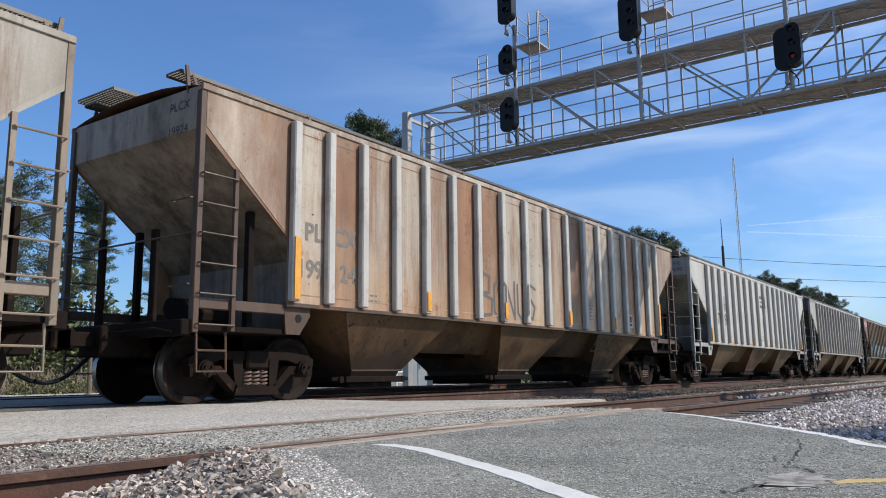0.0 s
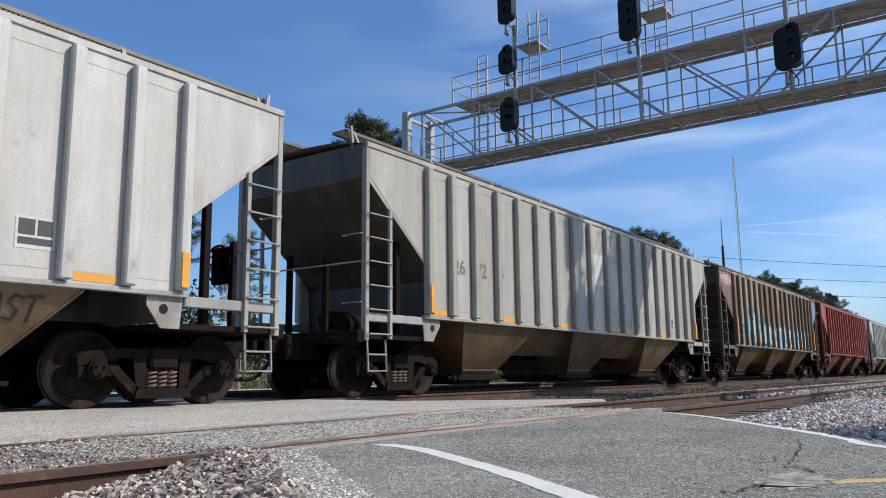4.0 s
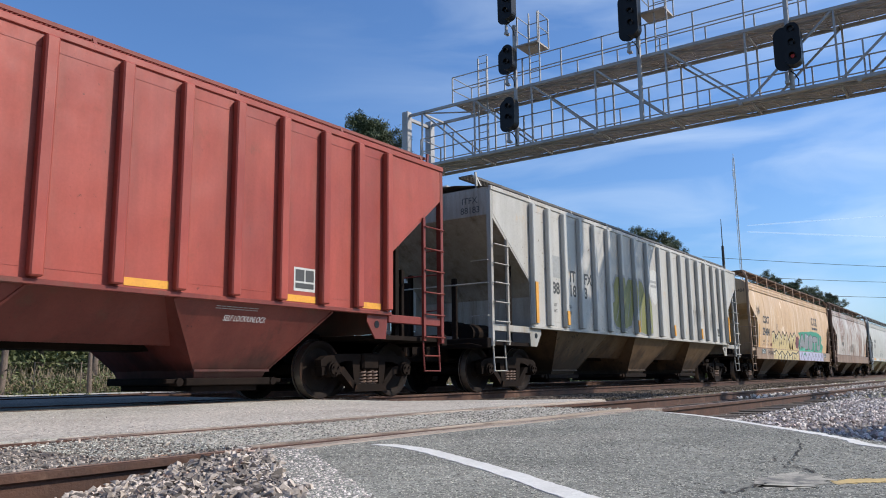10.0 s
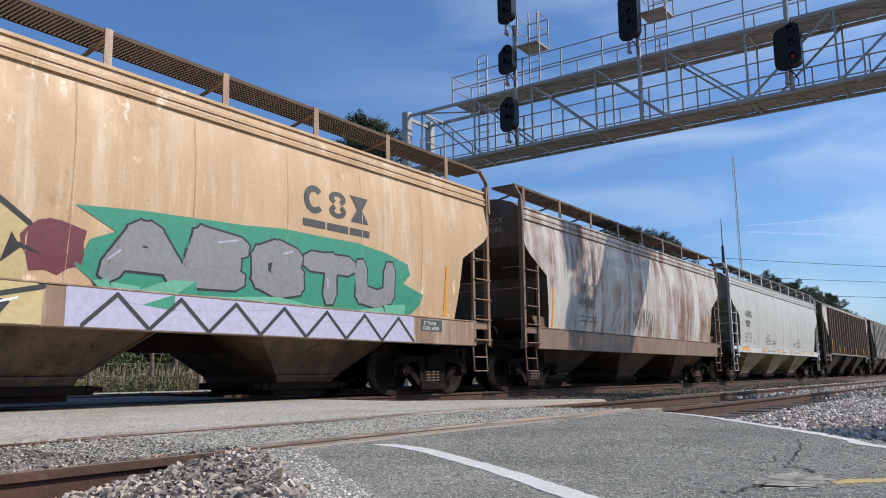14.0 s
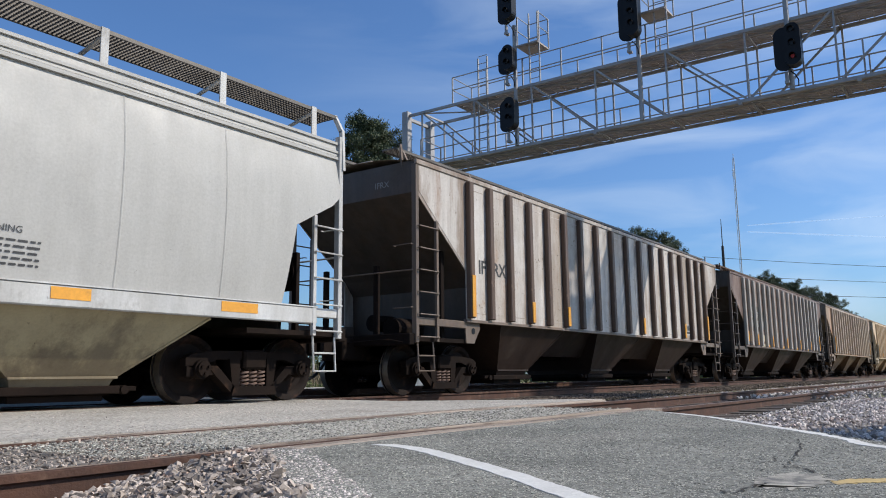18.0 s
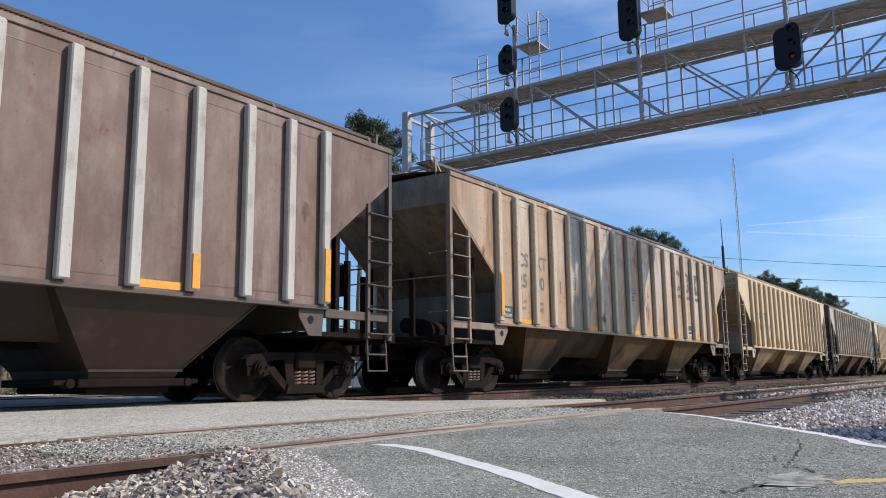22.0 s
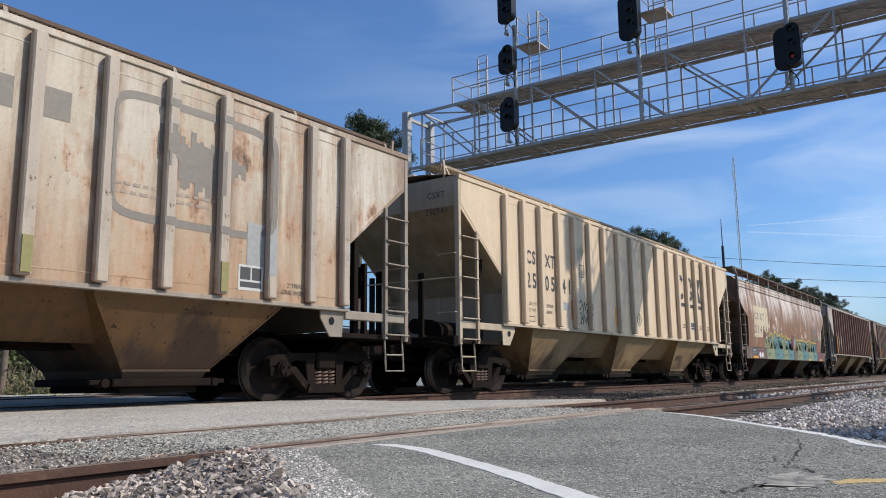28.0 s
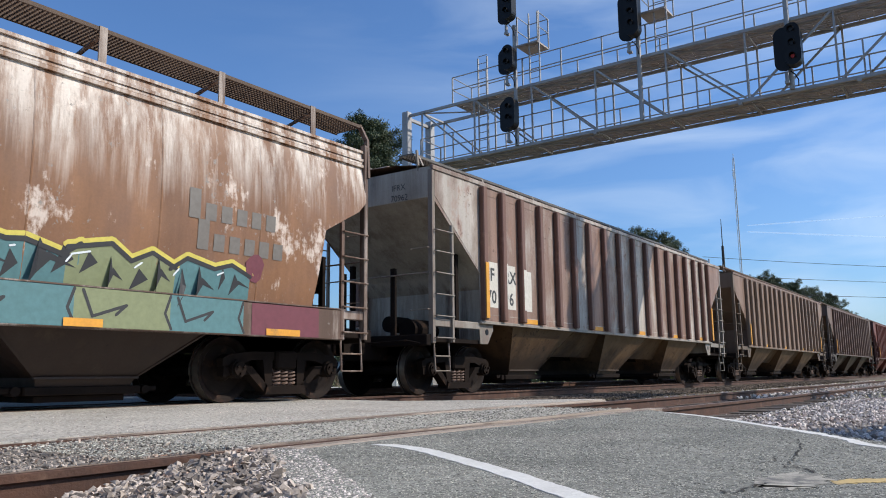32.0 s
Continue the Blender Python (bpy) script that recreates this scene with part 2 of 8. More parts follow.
M = {
    "asphalt": surface("asphalt", (0.140, 0.141, 0.125), (0.265, 0.262, 0.232), 0.9, 0.95, 0, 0.6, 45, (0.24, 0.225, 0.20), (0.55, 0.75), dist=0.01, speck=0.5, spec=0.2),
    "grit": surface("asphalt_grit", (0.315, 0.312, 0.275), (0.40, 0.395, 0.345), 0.9, 0.9, 0, 0, 60, island=1.0, spec=0.3),
    "apron": surface("apron", (0.36, 0.335, 0.295), (0.47, 0.44, 0.39), 0.8, 0.92, 0, 0.7, 50, (0.28, 0.25, 0.215), (0.56, 0.72), dist=0.012, speck=0.6),
    "ballast_bed": surface("ballast_bed", (0.20, 0.175, 0.15), (0.30, 0.27, 0.235), 2.0, 0.95, 0, 1.0, 22, (0.11, 0.09, 0.075), dist=0.04, spec=0.2),
    "stone": surface("stone", (0.29, 0.25, 0.215), (0.41, 0.36, 0.315), 5.0, 0.9, 0, 0.4, 60, (0.46, 0.29, 0.21), (0.58, 0.66), island=1.0, spec=0.3),
    "ballast_stone": surface("ballast_stone", (0.53, 0.48, 0.445), (0.64, 0.59, 0.555), 3.0, 0.9, 0, 0.4, 60, (0.42, 0.31, 0.27), (0.56, 0.68), island=0.8, spec=0.3),
    "grass": surface("grass", (0.10, 0.13, 0.035), (0.20, 0.19, 0.075), 0.5, 0.95, 0, 0.6, 25, (0.24, 0.20, 0.10), (0.5, 0.7), dist=0.03),
    "blade": surface("blade", (0.12, 0.15, 0.04), (0.30, 0.25, 0.12), 0.4, 0.9, 0, 0, 20, island=0.6),
    "rail": surface("rail", (0.105, 0.047, 0.028), (0.058, 0.029, 0.020), 5.0, 0.8, 0.15, 0.4, 50, (0.20, 0.115, 0.075)),
    "railhead": surface("railhead", (0.38, 0.28, 0.21), (0.28, 0.17, 0.11), 4.0, 0.5, 0.6, 0.2, 60, stretch=(0.2, 4, 1)),
    "tie": surface("tie", (0.085, 0.06, 0.045), (0.15, 0.12, 0.095), 6.0, 0.9, 0, 0.8, 40, stretch=(4, 1, 1)),
    "crossing_timber": surface("crossing_timber", (0.46, 0.38, 0.31), (0.33, 0.26, 0.20), 2.0, 0.9, 0, 0.8, 40, (0.15, 0.11, 0.085), (0.54, 0.62), stretch=(0.4, 6, 1)),
    "patch": surface("patch_worn", (0.46, 0.43, 0.37), (0.36, 0.335, 0.285), 6.0, 0.9, 0, 0.6, 60, (0.16, 0.155, 0.145), (0.52, 0.62), spec=0.2),
    "line": surface("line", (0.74, 0.72, 0.68), (0.62, 0.60, 0.56), 6.0, 0.85, 0, 0.5, 60, (0.30, 0.29, 0.27), (0.60, 0.70)),
    "yellow_line": surface("yellow_line", (0.66, 0.46, 0.17), (0.50, 0.36, 0.16), 3.0, 0.8, 0, 0.5, 60, (0.22, 0.2, 0.17), (0.52, 0.7)),
    "steel": surface("galvanised_steel", (0.40, 0.385, 0.38), (0.29, 0.28, 0.28), 2.0, 0.55, 0.4, 0.15, 50, (0.36, 0.27, 0.2), (0.62, 0.78)),
    "deck": surface("deck_grating", (0.44, 0.39, 0.36), (0.33, 0.285, 0.255), 3.0, 0.7, 0.3, 0.3, 50, (0.3, 0.2, 0.12)),
    "black": plain("black_enamel", (0.010, 0.010, 0.012), 0.4, 0.0, 0.2),
    "ballast_dark": surface("ballast_dark", (0.11, 0.088, 0.07), (0.17, 0.14, 0.115), 2.0, 0.95, 0, 0.8, 25, (0.07, 0.052, 0.04), dist=0.03, island=0.6, spec=0.2),
    "crack": plain("crack_shadow", (0.065, 0.06, 0.055), 0.95, 0.0, 0.1),
    # running gear and wheels: grime, with shade beneath the cars worked into the colour
    "running": surface("running_gear_grime_shade", (0.010, 0.007, 0.006), (0.019, 0.012, 0.009), 3.0, 0.85, 0, 0.4, 35, (0.075, 0.040, 0.023), (0.60, 0.78), spec=0.10),
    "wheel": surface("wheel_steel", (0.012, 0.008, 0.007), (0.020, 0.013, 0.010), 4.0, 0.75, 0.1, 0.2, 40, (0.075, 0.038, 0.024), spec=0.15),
    "tread": surface("wheel_tread", (0.45, 0.40, 0.34), (0.33, 0.27, 0.22), 6.0, 0.35, 0.8, 0.1, 60),
    "spring": plain("spring_steel", (0.16, 0.10, 0.075), 0.7),
    "orange": surface("reflector_orange", (0.80, 0.36, 0.03), (0.66, 0.29, 0.03), 3.0, 0.5, 0, 0.05, 30, (0.30, 0.16, 0.06), (0.60, 0.72)),
    "bark": surface("bark", (0.13, 0.095, 0.075), (0.20, 0.15, 0.115), 5.0, 0.95, 0, 1.0, 25, stretch=(3, 3, 0.5), dist=0.03),
    "white": plain("white_paint", (0.78, 0.78, 0.76), 0.55),
    "black_ink": plain("black_ink", (0.035, 0.035, 0.037), 0.6),
    "cabinet": surface("cabinet_paint", (0.66, 0.67, 0.68), (0.55, 0.56, 0.57), 1.5, 0.45, 0.1, 0.1, 30),
    "pole": surface("pole_wood", (0.17, 0.13, 0.10), (0.25, 0.20, 0.16), 3.0, 0.9, 0, 0.6, 40, stretch=(5, 5, 0.4)),
    "cable": plain("cable", (0.03, 0.03, 0.03), 0.6),
}


def leaf_mat(name, a, b_):
    m, nt, b = node_mat(name)
    gi = nt.nodes.new("ShaderNodeNewGeometry")
    big = noise_node(nt, 0.5, 3)
    col = mix_node(nt, gi.outputs["Random Per Island"], a, b_)
    col = mix_node(nt, 0.5, col, ramp_node(nt, big, 0.3, 0.7, (0.6, 0.62, 0.6), (1.15, 1.1, 1)), "MULTIPLY")
    nt.links.new(col, b.inputs["Base Color"])
    b.inputs["Roughness"].default_value = 0.65
    b.inputs["Subsurface Weight"].default_value = 0.0
    return m


M["needles"] = leaf_mat("pine_needles", (0.040, 0.062, 0.028), (0.11, 0.135, 0.07))
M["leaves"] = leaf_mat("scrub_leaves", (0.05, 0.075, 0.02), (0.14, 0.15, 0.055))
M["dry"] = leaf_mat("dry_scrub", (0.12, 0.09, 0.05), (0.25, 0.20, 0.13))

# ---------------------------------------------------------------- mesh helpers
class Geo:
    """Collects boxes, tubes, prisms and sheets into one mesh."""

    def __init__(self):
        self.v, self.f = [], []

    def add(self, vs, fs):
        n = len(self.v)
        self.v.extend(vs)
        self.f.extend([tuple(i + n for i in q) for q in fs])
        return self

    def box(self, x0, x1, y0, y1, z0, z1, c=0.0):
        if c <= 0:
            vs = [(x, y, z) for x in (x0, x1) for y in (y0, y1) for z in (z0, z1)]
            return self.add(vs, [(0, 1, 3, 2), (4, 6, 7, 5), (0, 4, 5, 1), (2, 3, 7, 6), (0, 2, 6, 4), (1, 5, 7, 3)])
        vs, fs, idx = [], [], {}
        for i, x in enumerate((x0, x1)):
            for j, y in enumerate((y0, y1)):
                for k, z in enumerate((z0, z1)):
                    sx, sy, sz = (c if i == 0 else -c), (c if j == 0 else -c), (c if k == 0 else -c)
                    for a, p in enumerate(((x, y + sy, z + sz), (x + sx, y, z + sz), (x + sx, y + sy, z))):
                        idx[i, j, k, a] = len(vs)
                        vs.append(p)
                    t = (idx[i, j, k, 0], idx[i, j, k, 1], idx[i, j, k, 2])
                    fs.append(t if (i + j + k) % 2 else t[::-1])
        g = lambda *q: tuple(idx[w] for w in q)
        for i in (0, 1):
            q = g((i, 0, 0, 0), (i, 0, 1, 0), (i, 1, 1, 0), (i, 1, 0, 0))
            fs.append(q if i == 0 else q[::-1])
            q = g((0, i, 0, 1), (1, i, 0, 1), (1, i, 1, 1), (0, i, 1, 1))
            fs.append(q if i == 0 else q[::-1])
            q = g((0, 0, i, 2), (0, 1, i, 2), (1, 1, i, 2), (1, 0, i, 2))
            fs.append(q if i == 0 else q[::-1])
        for j in (0, 1):
            for k in (0, 1):
                q = g((0, j, k, 1), (0, j, k, 2), (1, j, k, 2), (1, j, k, 1))
                fs.append(q if (j + k) % 2 else q[::-1])
                q = g((j, 0, k, 0), (j, 0, k, 2), (j, 1, k, 2), (j, 1, k, 0))
                fs.append(q[::-1] if (j + k) % 2 else q)
                q = g((j, k, 0, 0), (j, k, 0, 1), (j, k, 1, 1), (j, k, 1, 0))
                fs.append(q if (j + k) % 2 else q[::-1])
        return self.add(vs, fs)

    def tube(self, p, q, r, n=8, r2=None, caps=True):
        p, q = Vector(p), Vector(q)
        d = (q - p).normalized()
        a = d.orthogonal().normalized()
        b = d.cross(a)
        r2 = r if r2 is None else r2
        vs = []
        for c, rr in ((p, r), (q, r2)):
            for i in range(n):
                t = 2 * math.pi * i / n
                vs.append(tuple(c + a * (rr * math.cos(t)) + b * (rr * math.sin(t))))
        fs = [(i, (i + 1) % n, n + (i + 1) % n, n + i) for i in range(n)]
        if caps:
            fs += [tuple(range(n - 1, -1, -1)), tuple(range(n, 2 * n))]
        return self.add(vs, fs)

    def path(self, pts, r, n=6):
        """One bent round bar through the points."""
        P = [Vector(q) for q in pts]
        vs, fs, m = [], [], len(P)
        a = (P[1] - P[0]).orthogonal().normalized()
        for i, q in enumerate(P):
            d = (P[min(m - 1, i + 1)] - P[max(0, i - 1)]).normalized()
            a = (a - d * a.dot(d)).normalized()
            b = d.cross(a)
            vs += [tuple(q + a * (r * math.cos(2 * math.pi * k / n)) + b * (r * math.sin(2 * math.pi * k / n))) for k in range(n)]
        for i in range(m - 1):
            fs += [(i * n + k, i * n + (k + 1) % n, (i + 1) * n + (k + 1) % n, (i + 1) * n + k) for k in range(n)]
        fs += [tuple(range(n - 1, -1, -1)), tuple(range((m - 1) * n, m * n))]
        return self.add(vs, fs)

    def prism(self, pts, y0, y1):
        """A polygon of (x, z), thick from y0 to y1."""
        n = len(pts)
        vs = [(x, y0, z) for x, z in pts] + [(x, y1, z) for x, z in pts]
        fs = [tuple(range(n)), tuple(range(2 * n - 1, n - 1, -1))]
        fs += [(i, n + i, n + (i + 1) % n, (i + 1) % n) for i in range(n)]
        return self.add(vs, fs)

    def bar(self, p, q, w, h, up=(0, 0, 1)):
        """A rectangular bar from p to q, w wide, h deep along up."""
        p, q, up = Vector(p), Vector(q), Vector(up)
        d = (q - p).normalized()
        s = d.cross(up).normalized() * (w / 2)
        u = s.cross(d).normalized() * (h / 2)
        vs = [tuple(c + s * i + u * j) for c in (p, q) for i in (-1, 1) for j in (-1, 1)]
        return self.add(vs, [(0, 1, 3, 2), (4, 6, 7, 5), (0, 4, 5, 1), (2, 3, 7, 6), (0, 2, 6, 4), (1, 5, 7, 3)])

    def mesh(self, name, smooth=0):
        me = bpy.data.meshes.new(name)
        me.from_pydata(self.v, [], self.f)
        bm = bmesh.new()
        bm.from_mesh(me)
        bmesh.ops.recalc_face_normals(bm, faces=bm.faces)
        bm.to_mesh(me)
        bm.free()
        if smooth:
            me.polygons.foreach_set("use_smooth", [True] * len(me.polygons))
            me.set_sharp_from_angle(angle=radians(smooth))
        me.update()
        return me


def part(name, geo, material, parent=None, label="", smooth=0, at=None):
    """One mesh object, of a Geo or a ready mesh, under a thing or a part."""
    me = geo.mesh(name, smooth) if isinstance(geo, Geo) else geo
    ob = new(name, me)
    if len(me.materials) == 0:
        me.materials.append(material)
    if me.materials[0] is not material:
        ob.material_slots[0].link = "OBJECT"
        ob.material_slots[0].material = material
    if parent:
        ob.parent = parent
    if at:
        ob.location = at
    if label:
        ob["label"] = label
    return ob


def thing(name, label, category, at=(0, 0, 0), group="", kind=""):
    ob = new(name)
    ob.empty_display_size = 0.2
    ob.location = at
    return tagged(ob, label, category, group, kind)


def setting(name, geo, material, label, category="", smooth=0):
    ob = part(name, geo, material, None, "", smooth)
    return tagged(ob, label, category or name.split("_")[0], "", "structure")

# ---------------------------------------------------------------- ground, road and tracks
TRACK_NEAR, TRACK_TRAIN, TRACK_FAR = 4.05, 9.65, 14.0
RAIL_TRAIN = 0.035


def grid_sheet(x0, x1, y0, y1, nx, ny, fz):
    g = Geo()
    for i in range(nx + 1):
        for j in range(ny + 1):
            x, y = x0 + (x1 - x0) * i / nx, y0 + (y1 - y0) * j / ny
            g.v.append((x, y, fz(x, y)))
    for i in range(nx):
        for j in range(ny):
            a = i * (ny + 1) + j
            g.f.append((a, a + ny + 1, a + ny + 2, a + 1))
    return g


def ground_z(x, y):
    z = -0.22
    if y > 16.5:
        z = -0.22 - 0.2 * min(1.0, (y - 16.5) / 6.0)
    return z


def build_ground():
    g = Geo()
    ys = [-900, -60, -12, 16.5, 18.5, 20.5, 22.5, 60, 300, 1500]
    xs = [-1500, -300, -60, -20, 0, 20, 60, 120, 300, 1500]
    for x in xs:
        for y in ys:
            g.v.append((x, y, ground_z(x, y)))
    n = len(ys)
    for i in range(len(xs) - 1):
        for j in range(n - 1):
            a = i * n + j
            g.f.append((a, a + n, a + n + 1, a + 1))
    setting("ground", g, M["grass"], "dry mown grass and bare earth", "ground")

    # ballast shoulders, one low bank for each track
    for name, yc, top, x0, x1 in (("ballast_near", TRACK_NEAR, -0.15, -60, 320), ("ballast_train", TRACK_TRAIN, -0.13, -120, 420), ("ballast_far", TRACK_FAR, -0.09, -120, 420)):
        prof = [(-2.75, -0.3), (-2.1, top), (2.1, top), (2.75, -0.3)]
        g = Geo()
        N = 160
        for i in range(N + 1):
            x = x0 + (x1 - x0) * i / N
            for y, z in prof:
                g.v.append((x, yc + y, z - (0.09 if name == "ballast_near" and x > 7 and z > -0.25 else 0.0) + 0.025 * noise.noise((x * 0.9, y * 2, yc))))
        for i in range(N):
            for j in range(3):
                a = i * 4 + j
                g.f.append((a, a + 4, a + 5, a + 1))
        setting(name, g, M["ballast_dark"] if name == "ballast_train" else M["ballast_bed"], "bed of crushed grey stone under the track", "ballast")

    # shoulder in front of the near track
    setting("shoulder", grid_sheet(-30, 90, -14, 2.2, 60, 12, lambda x, y: -0.17 + (0.135 if x < 2.6 and y < 1.2 else 0.0) + 0.02 * noise.noise((x, y, 3))), M["ballast_bed"], "gravel shoulder beside the road", "gravel")
    setting("gravel_strip", grid_sheet(-40, 9.6, 5.6, 8.2, 60, 6, lambda x, y: -0.035 + 0.012 * noise.noise((x * 1.5, y * 1.5, 3))), M["apron"], "pale packed gravel between the two tracks", "gravel")
    # paved apron of the crossing between the tracks
    g = Geo()
    pts = [(-14, 5.05), (11.2, 5.05), (10.2, 6.4), (9.4, 7.6), (8.8, 8.78), (-14, 8.78)]
    g.add([(x, y, 0.0) for x, y in pts] + [(x, y, -0.2) for x, y in pts], [tuple(range(6))] + [(i, i + 6, (i + 1) % 6 + 6, (i + 1) % 6) for i in range(6)])
    g = Geo()
    far = [(8.8, 8.862), (-14, 8.862)]
    top = [(x, y, 0.0) for x, y in pts[:4]] + [(x, y, 0.031) for x, y in far]
    g.add(top + [(x, y, -0.2) for x, y, z in top], [tuple(range(6))] + [(i, i + 6, (i + 1) % 6 + 6, (i + 1) % 6) for i in range(6)])
    setting("pavement_apron", g, M["apron"], "worn pale paving of the level crossing", "pavement")
    # road towards the camera
    L = [(3.25, 3.22), (3.05, 2.55), (2.75, 1.9), (2.3, 1.2), (1.75, 0.5), (1.0, -0.6), (-0.4, -3.0), (-4, -9), (-9, -18)]
    R = [(7.85, 3.22), (6.75, 2.3), (5.75, 1.55), (4.85, 0.85), (4.2, 0.25), (3.2, -1.2), (2.2, -3.6), (0.5, -9), (-3.5, -18)]
    L = [(x - 0.42 - 0.75 * max(0.0, 3.2 - y) / 2.0, y) for x, y in L]
    R = [(x + 0.25, y) for x, y in R]
    g = Geo()
    n, K = len(L), 8
    for (x0, y0), (x1, y1) in zip(L, R):
        for k in range(K + 1):
            u = k / K
            x, y = x0 + (x1 - x0) * u, y0 + (y1 - y0) * u
            g.v.append((x, y, 0.0))
    for i in range(n - 1):
        for k in range(K):
            a = i * (K + 1) + k
            g.f.append((a, a + 1, a + K + 2, a + K + 1))
    road = setting("road", g, M["asphalt"], "worn grey asphalt road with cracks leading over the tracks", "road", 40)
    # between the near rails and beside them
    g = Geo()
    g.box(2.9, 8.1, 3.42, 4.68, -0.2, -0.004, 0.01)
    setting("pavement_crossing", g, M["apron"], "asphalt infill between the rails of the crossing", "pavement")
    g = Geo()
    g.box(2.75, 11.0, 4.9, 5.06, -0.2, -0.004, 0.01)
    g.box(2.95, 8.3, 3.05, 3.21, -0.2, 0.003, 0.004)
    g.box(2.95, 8.3, 3.40, 3.47, -0.2, 0.001, 0.004)
    g.box(2.75, 8.3, 4.64, 4.71, -0.2, 0.001, 0.004)
    setting("crossing_panel", g, M["crossing_timber"], "weathered timber strips beside the crossing rails", "crossing panel")
    return road


def ribbon(pts, w, z, taper=0, ragged=0.0):
    """A flat painted band along points (x, y); taper: points over which it widens."""
    g = Geo()
    n = len(pts)
    rr = random.Random(n)
    for i, (x, y) in enumerate(pts):
        a, b = Vector(pts[max(0, i - 1)]), Vector(pts[min(n - 1, i + 1)])
        d = (b - a).normalized()
        s = Vector((-d.y, d.x)) * w / 2 * (min(1.0, (i + 0.35) / taper) if taper else 1.0) * (1 + rr.uniform(-ragged, ragged))
        g.v += [(x + s.x, y + s.y, z), (x - s.x, y - s.y, z), (x + s.x * 1.01, y + s.y * 1.01, 0.0), (x - s.x * 1.01, y - s.y * 1.01, 0.0)]
    for i in range(n - 1):
        a = 4 * i
        g.f += [(a, a + 1, a + 5, a + 4), (a, a + 4, a + 6, a + 2), (a + 1, a + 3, a + 7, a + 5)]
    return g


def smooth_pts(pts, k=6):
    out = []
    for i in range(len(pts) - 1):
        p0, p1, p2, p3 = (Vector(pts[max(0, min(len(pts) - 1, i + d))]) for d in (-1, 0, 1, 2))
        for j in range(k):
            t = j / k
            out.append(tuple(0.5 * ((2 * p1) + (p2 - p0) * t + (2 * p0 - 5 * p1 + 4 * p2 - p3) * t * t + (3 * p1 - p0 - 3 * p2 + p3) * t ** 3)))
    return out + [tuple(pts[-1])]


road = build_ground()
setting("gravel_fill", grid_sheet(-6, 2.92, 3.36, 4.74, 40, 8, lambda x, y: -0.08 + 0.066 * min(1.0, max(0.0, x / 2.6)) + 0.02 * noise.noise((x * 2, y * 2, 5))), M["ballast_bed"], "dirt and fine gravel between the rusty rails", "gravel")
setting("road_line", ribbon(smooth_pts([(3.34, 2.88), (3.36, 2.74), (3.23, 2.44), (3.0, 2.10), (2.63, 1.585), (2.23, 1.086), (1.66, 0.34), (0.95, -0.8)], 12), 0.10, 0.0025, 10, 0.11), M["line"], "curved white painted edge line on asphalt", "road marking")
setting("road_line_2", ribbon(smooth_pts([(7.6, 2.83), (6.85, 2.13), (5.91, 1.448), (5.28, 1.0), (4.85, 0.74), (4.5, 0.56), (3.6, -0.3), (2.6, -2.0)], 14), 0.075, 0.0025, 10, 0.3), M["line"], "straight white painted edge line on asphalt", "road marking")
setting("road_line_3", ribbon(smooth_pts([(2.93, 0.50), (2.99, 0.49), (3.05, 0.46), (3.09, 0.42), (3.14, 0.38), (3.3, 0.2)], 5), 0.075, 0.002, 6, 0.45), M["yellow_line"], "worn yellow paint mark on asphalt", "road marking")


def rail_profile():
    return [(-0.07, -0.172), (0.07, -0.172), (0.07, -0.160), (0.010, -0.145), (0.010, -0.045), (0.036, -0.034), (0.036, -0.004), (0.028, 0.0), (-0.028, 0.0), (-0.036, -0.004), (-0.036, -0.034), (-0.010, -0.045), (-0.010, -0.145), (-0.07, -0.160)]


def rail(name, pts, head_from=6):
    """A steel rail along points (x, y, z of its top)."""
    prof = rail_profile()
    n = len(prof)
    g = Geo()
    for x, y, z in pts:
        g.v += [(x, y + a, z + b) for a, b in prof]
    for i in range(len(pts) - 1):
        for j in range(n):
            a, b = i * n + j, i * n + (j + 1) % n
            g.f.append((a, b, b + n, a + n))
    ob = setting(name, g, M["rail"], "rusty brown steel rail spiked to wooden ties", "rail")
    h = Geo()
    for x, y, z in pts:
        h.v += [(x, y - 0.024, z + 0.0015), (x, y + 0.024, z + 0.0015)]
    for i in range(len(pts) - 1):
        h.f.append((2 * i, 2 * i + 2, 2 * i + 3, 2 * i + 1))
    part("running_surface", h, M["railhead"], ob)
    return ob


def near_shift(x):
    return 0.0 if x < 4 else -0.04 * (x - 4) if x < 12 else -0.32 - 0.010 * (x - 12)


NEAR_X = [-60, -20, -4, 0, 2, 4, 6, 8, 10, 14, 20, 30, 45, 60, 90, 140, 220, 320]
rail("rail_near_front", [(x, 3.30, 0.0 + 0.15 * near_shift(x) if x > 4 else 0.0) for x in NEAR_X])
rail("rail_near_back", [(x, 4.80, 0.0 + 0.10 * near_shift(x) if x > 4 else 0.0) for x in NEAR_X])
for nm, yy in (("rail_train_front", TRACK_TRAIN - 0.75), ("rail_train_back", TRACK_TRAIN + 0.75)):
    rail(nm, [(-120, yy, RAIL_TRAIN), (0, yy, RAIL_TRAIN), (420, yy, RAIL_TRAIN)])
for nm, yy in (("rail_far_front", TRACK_FAR - 0.75), ("rail_far_back", TRACK_FAR + 0.75)):
    rail(nm, [(-120, yy, 0.08), (0, yy, 0.08), (420, yy, 0.08)])


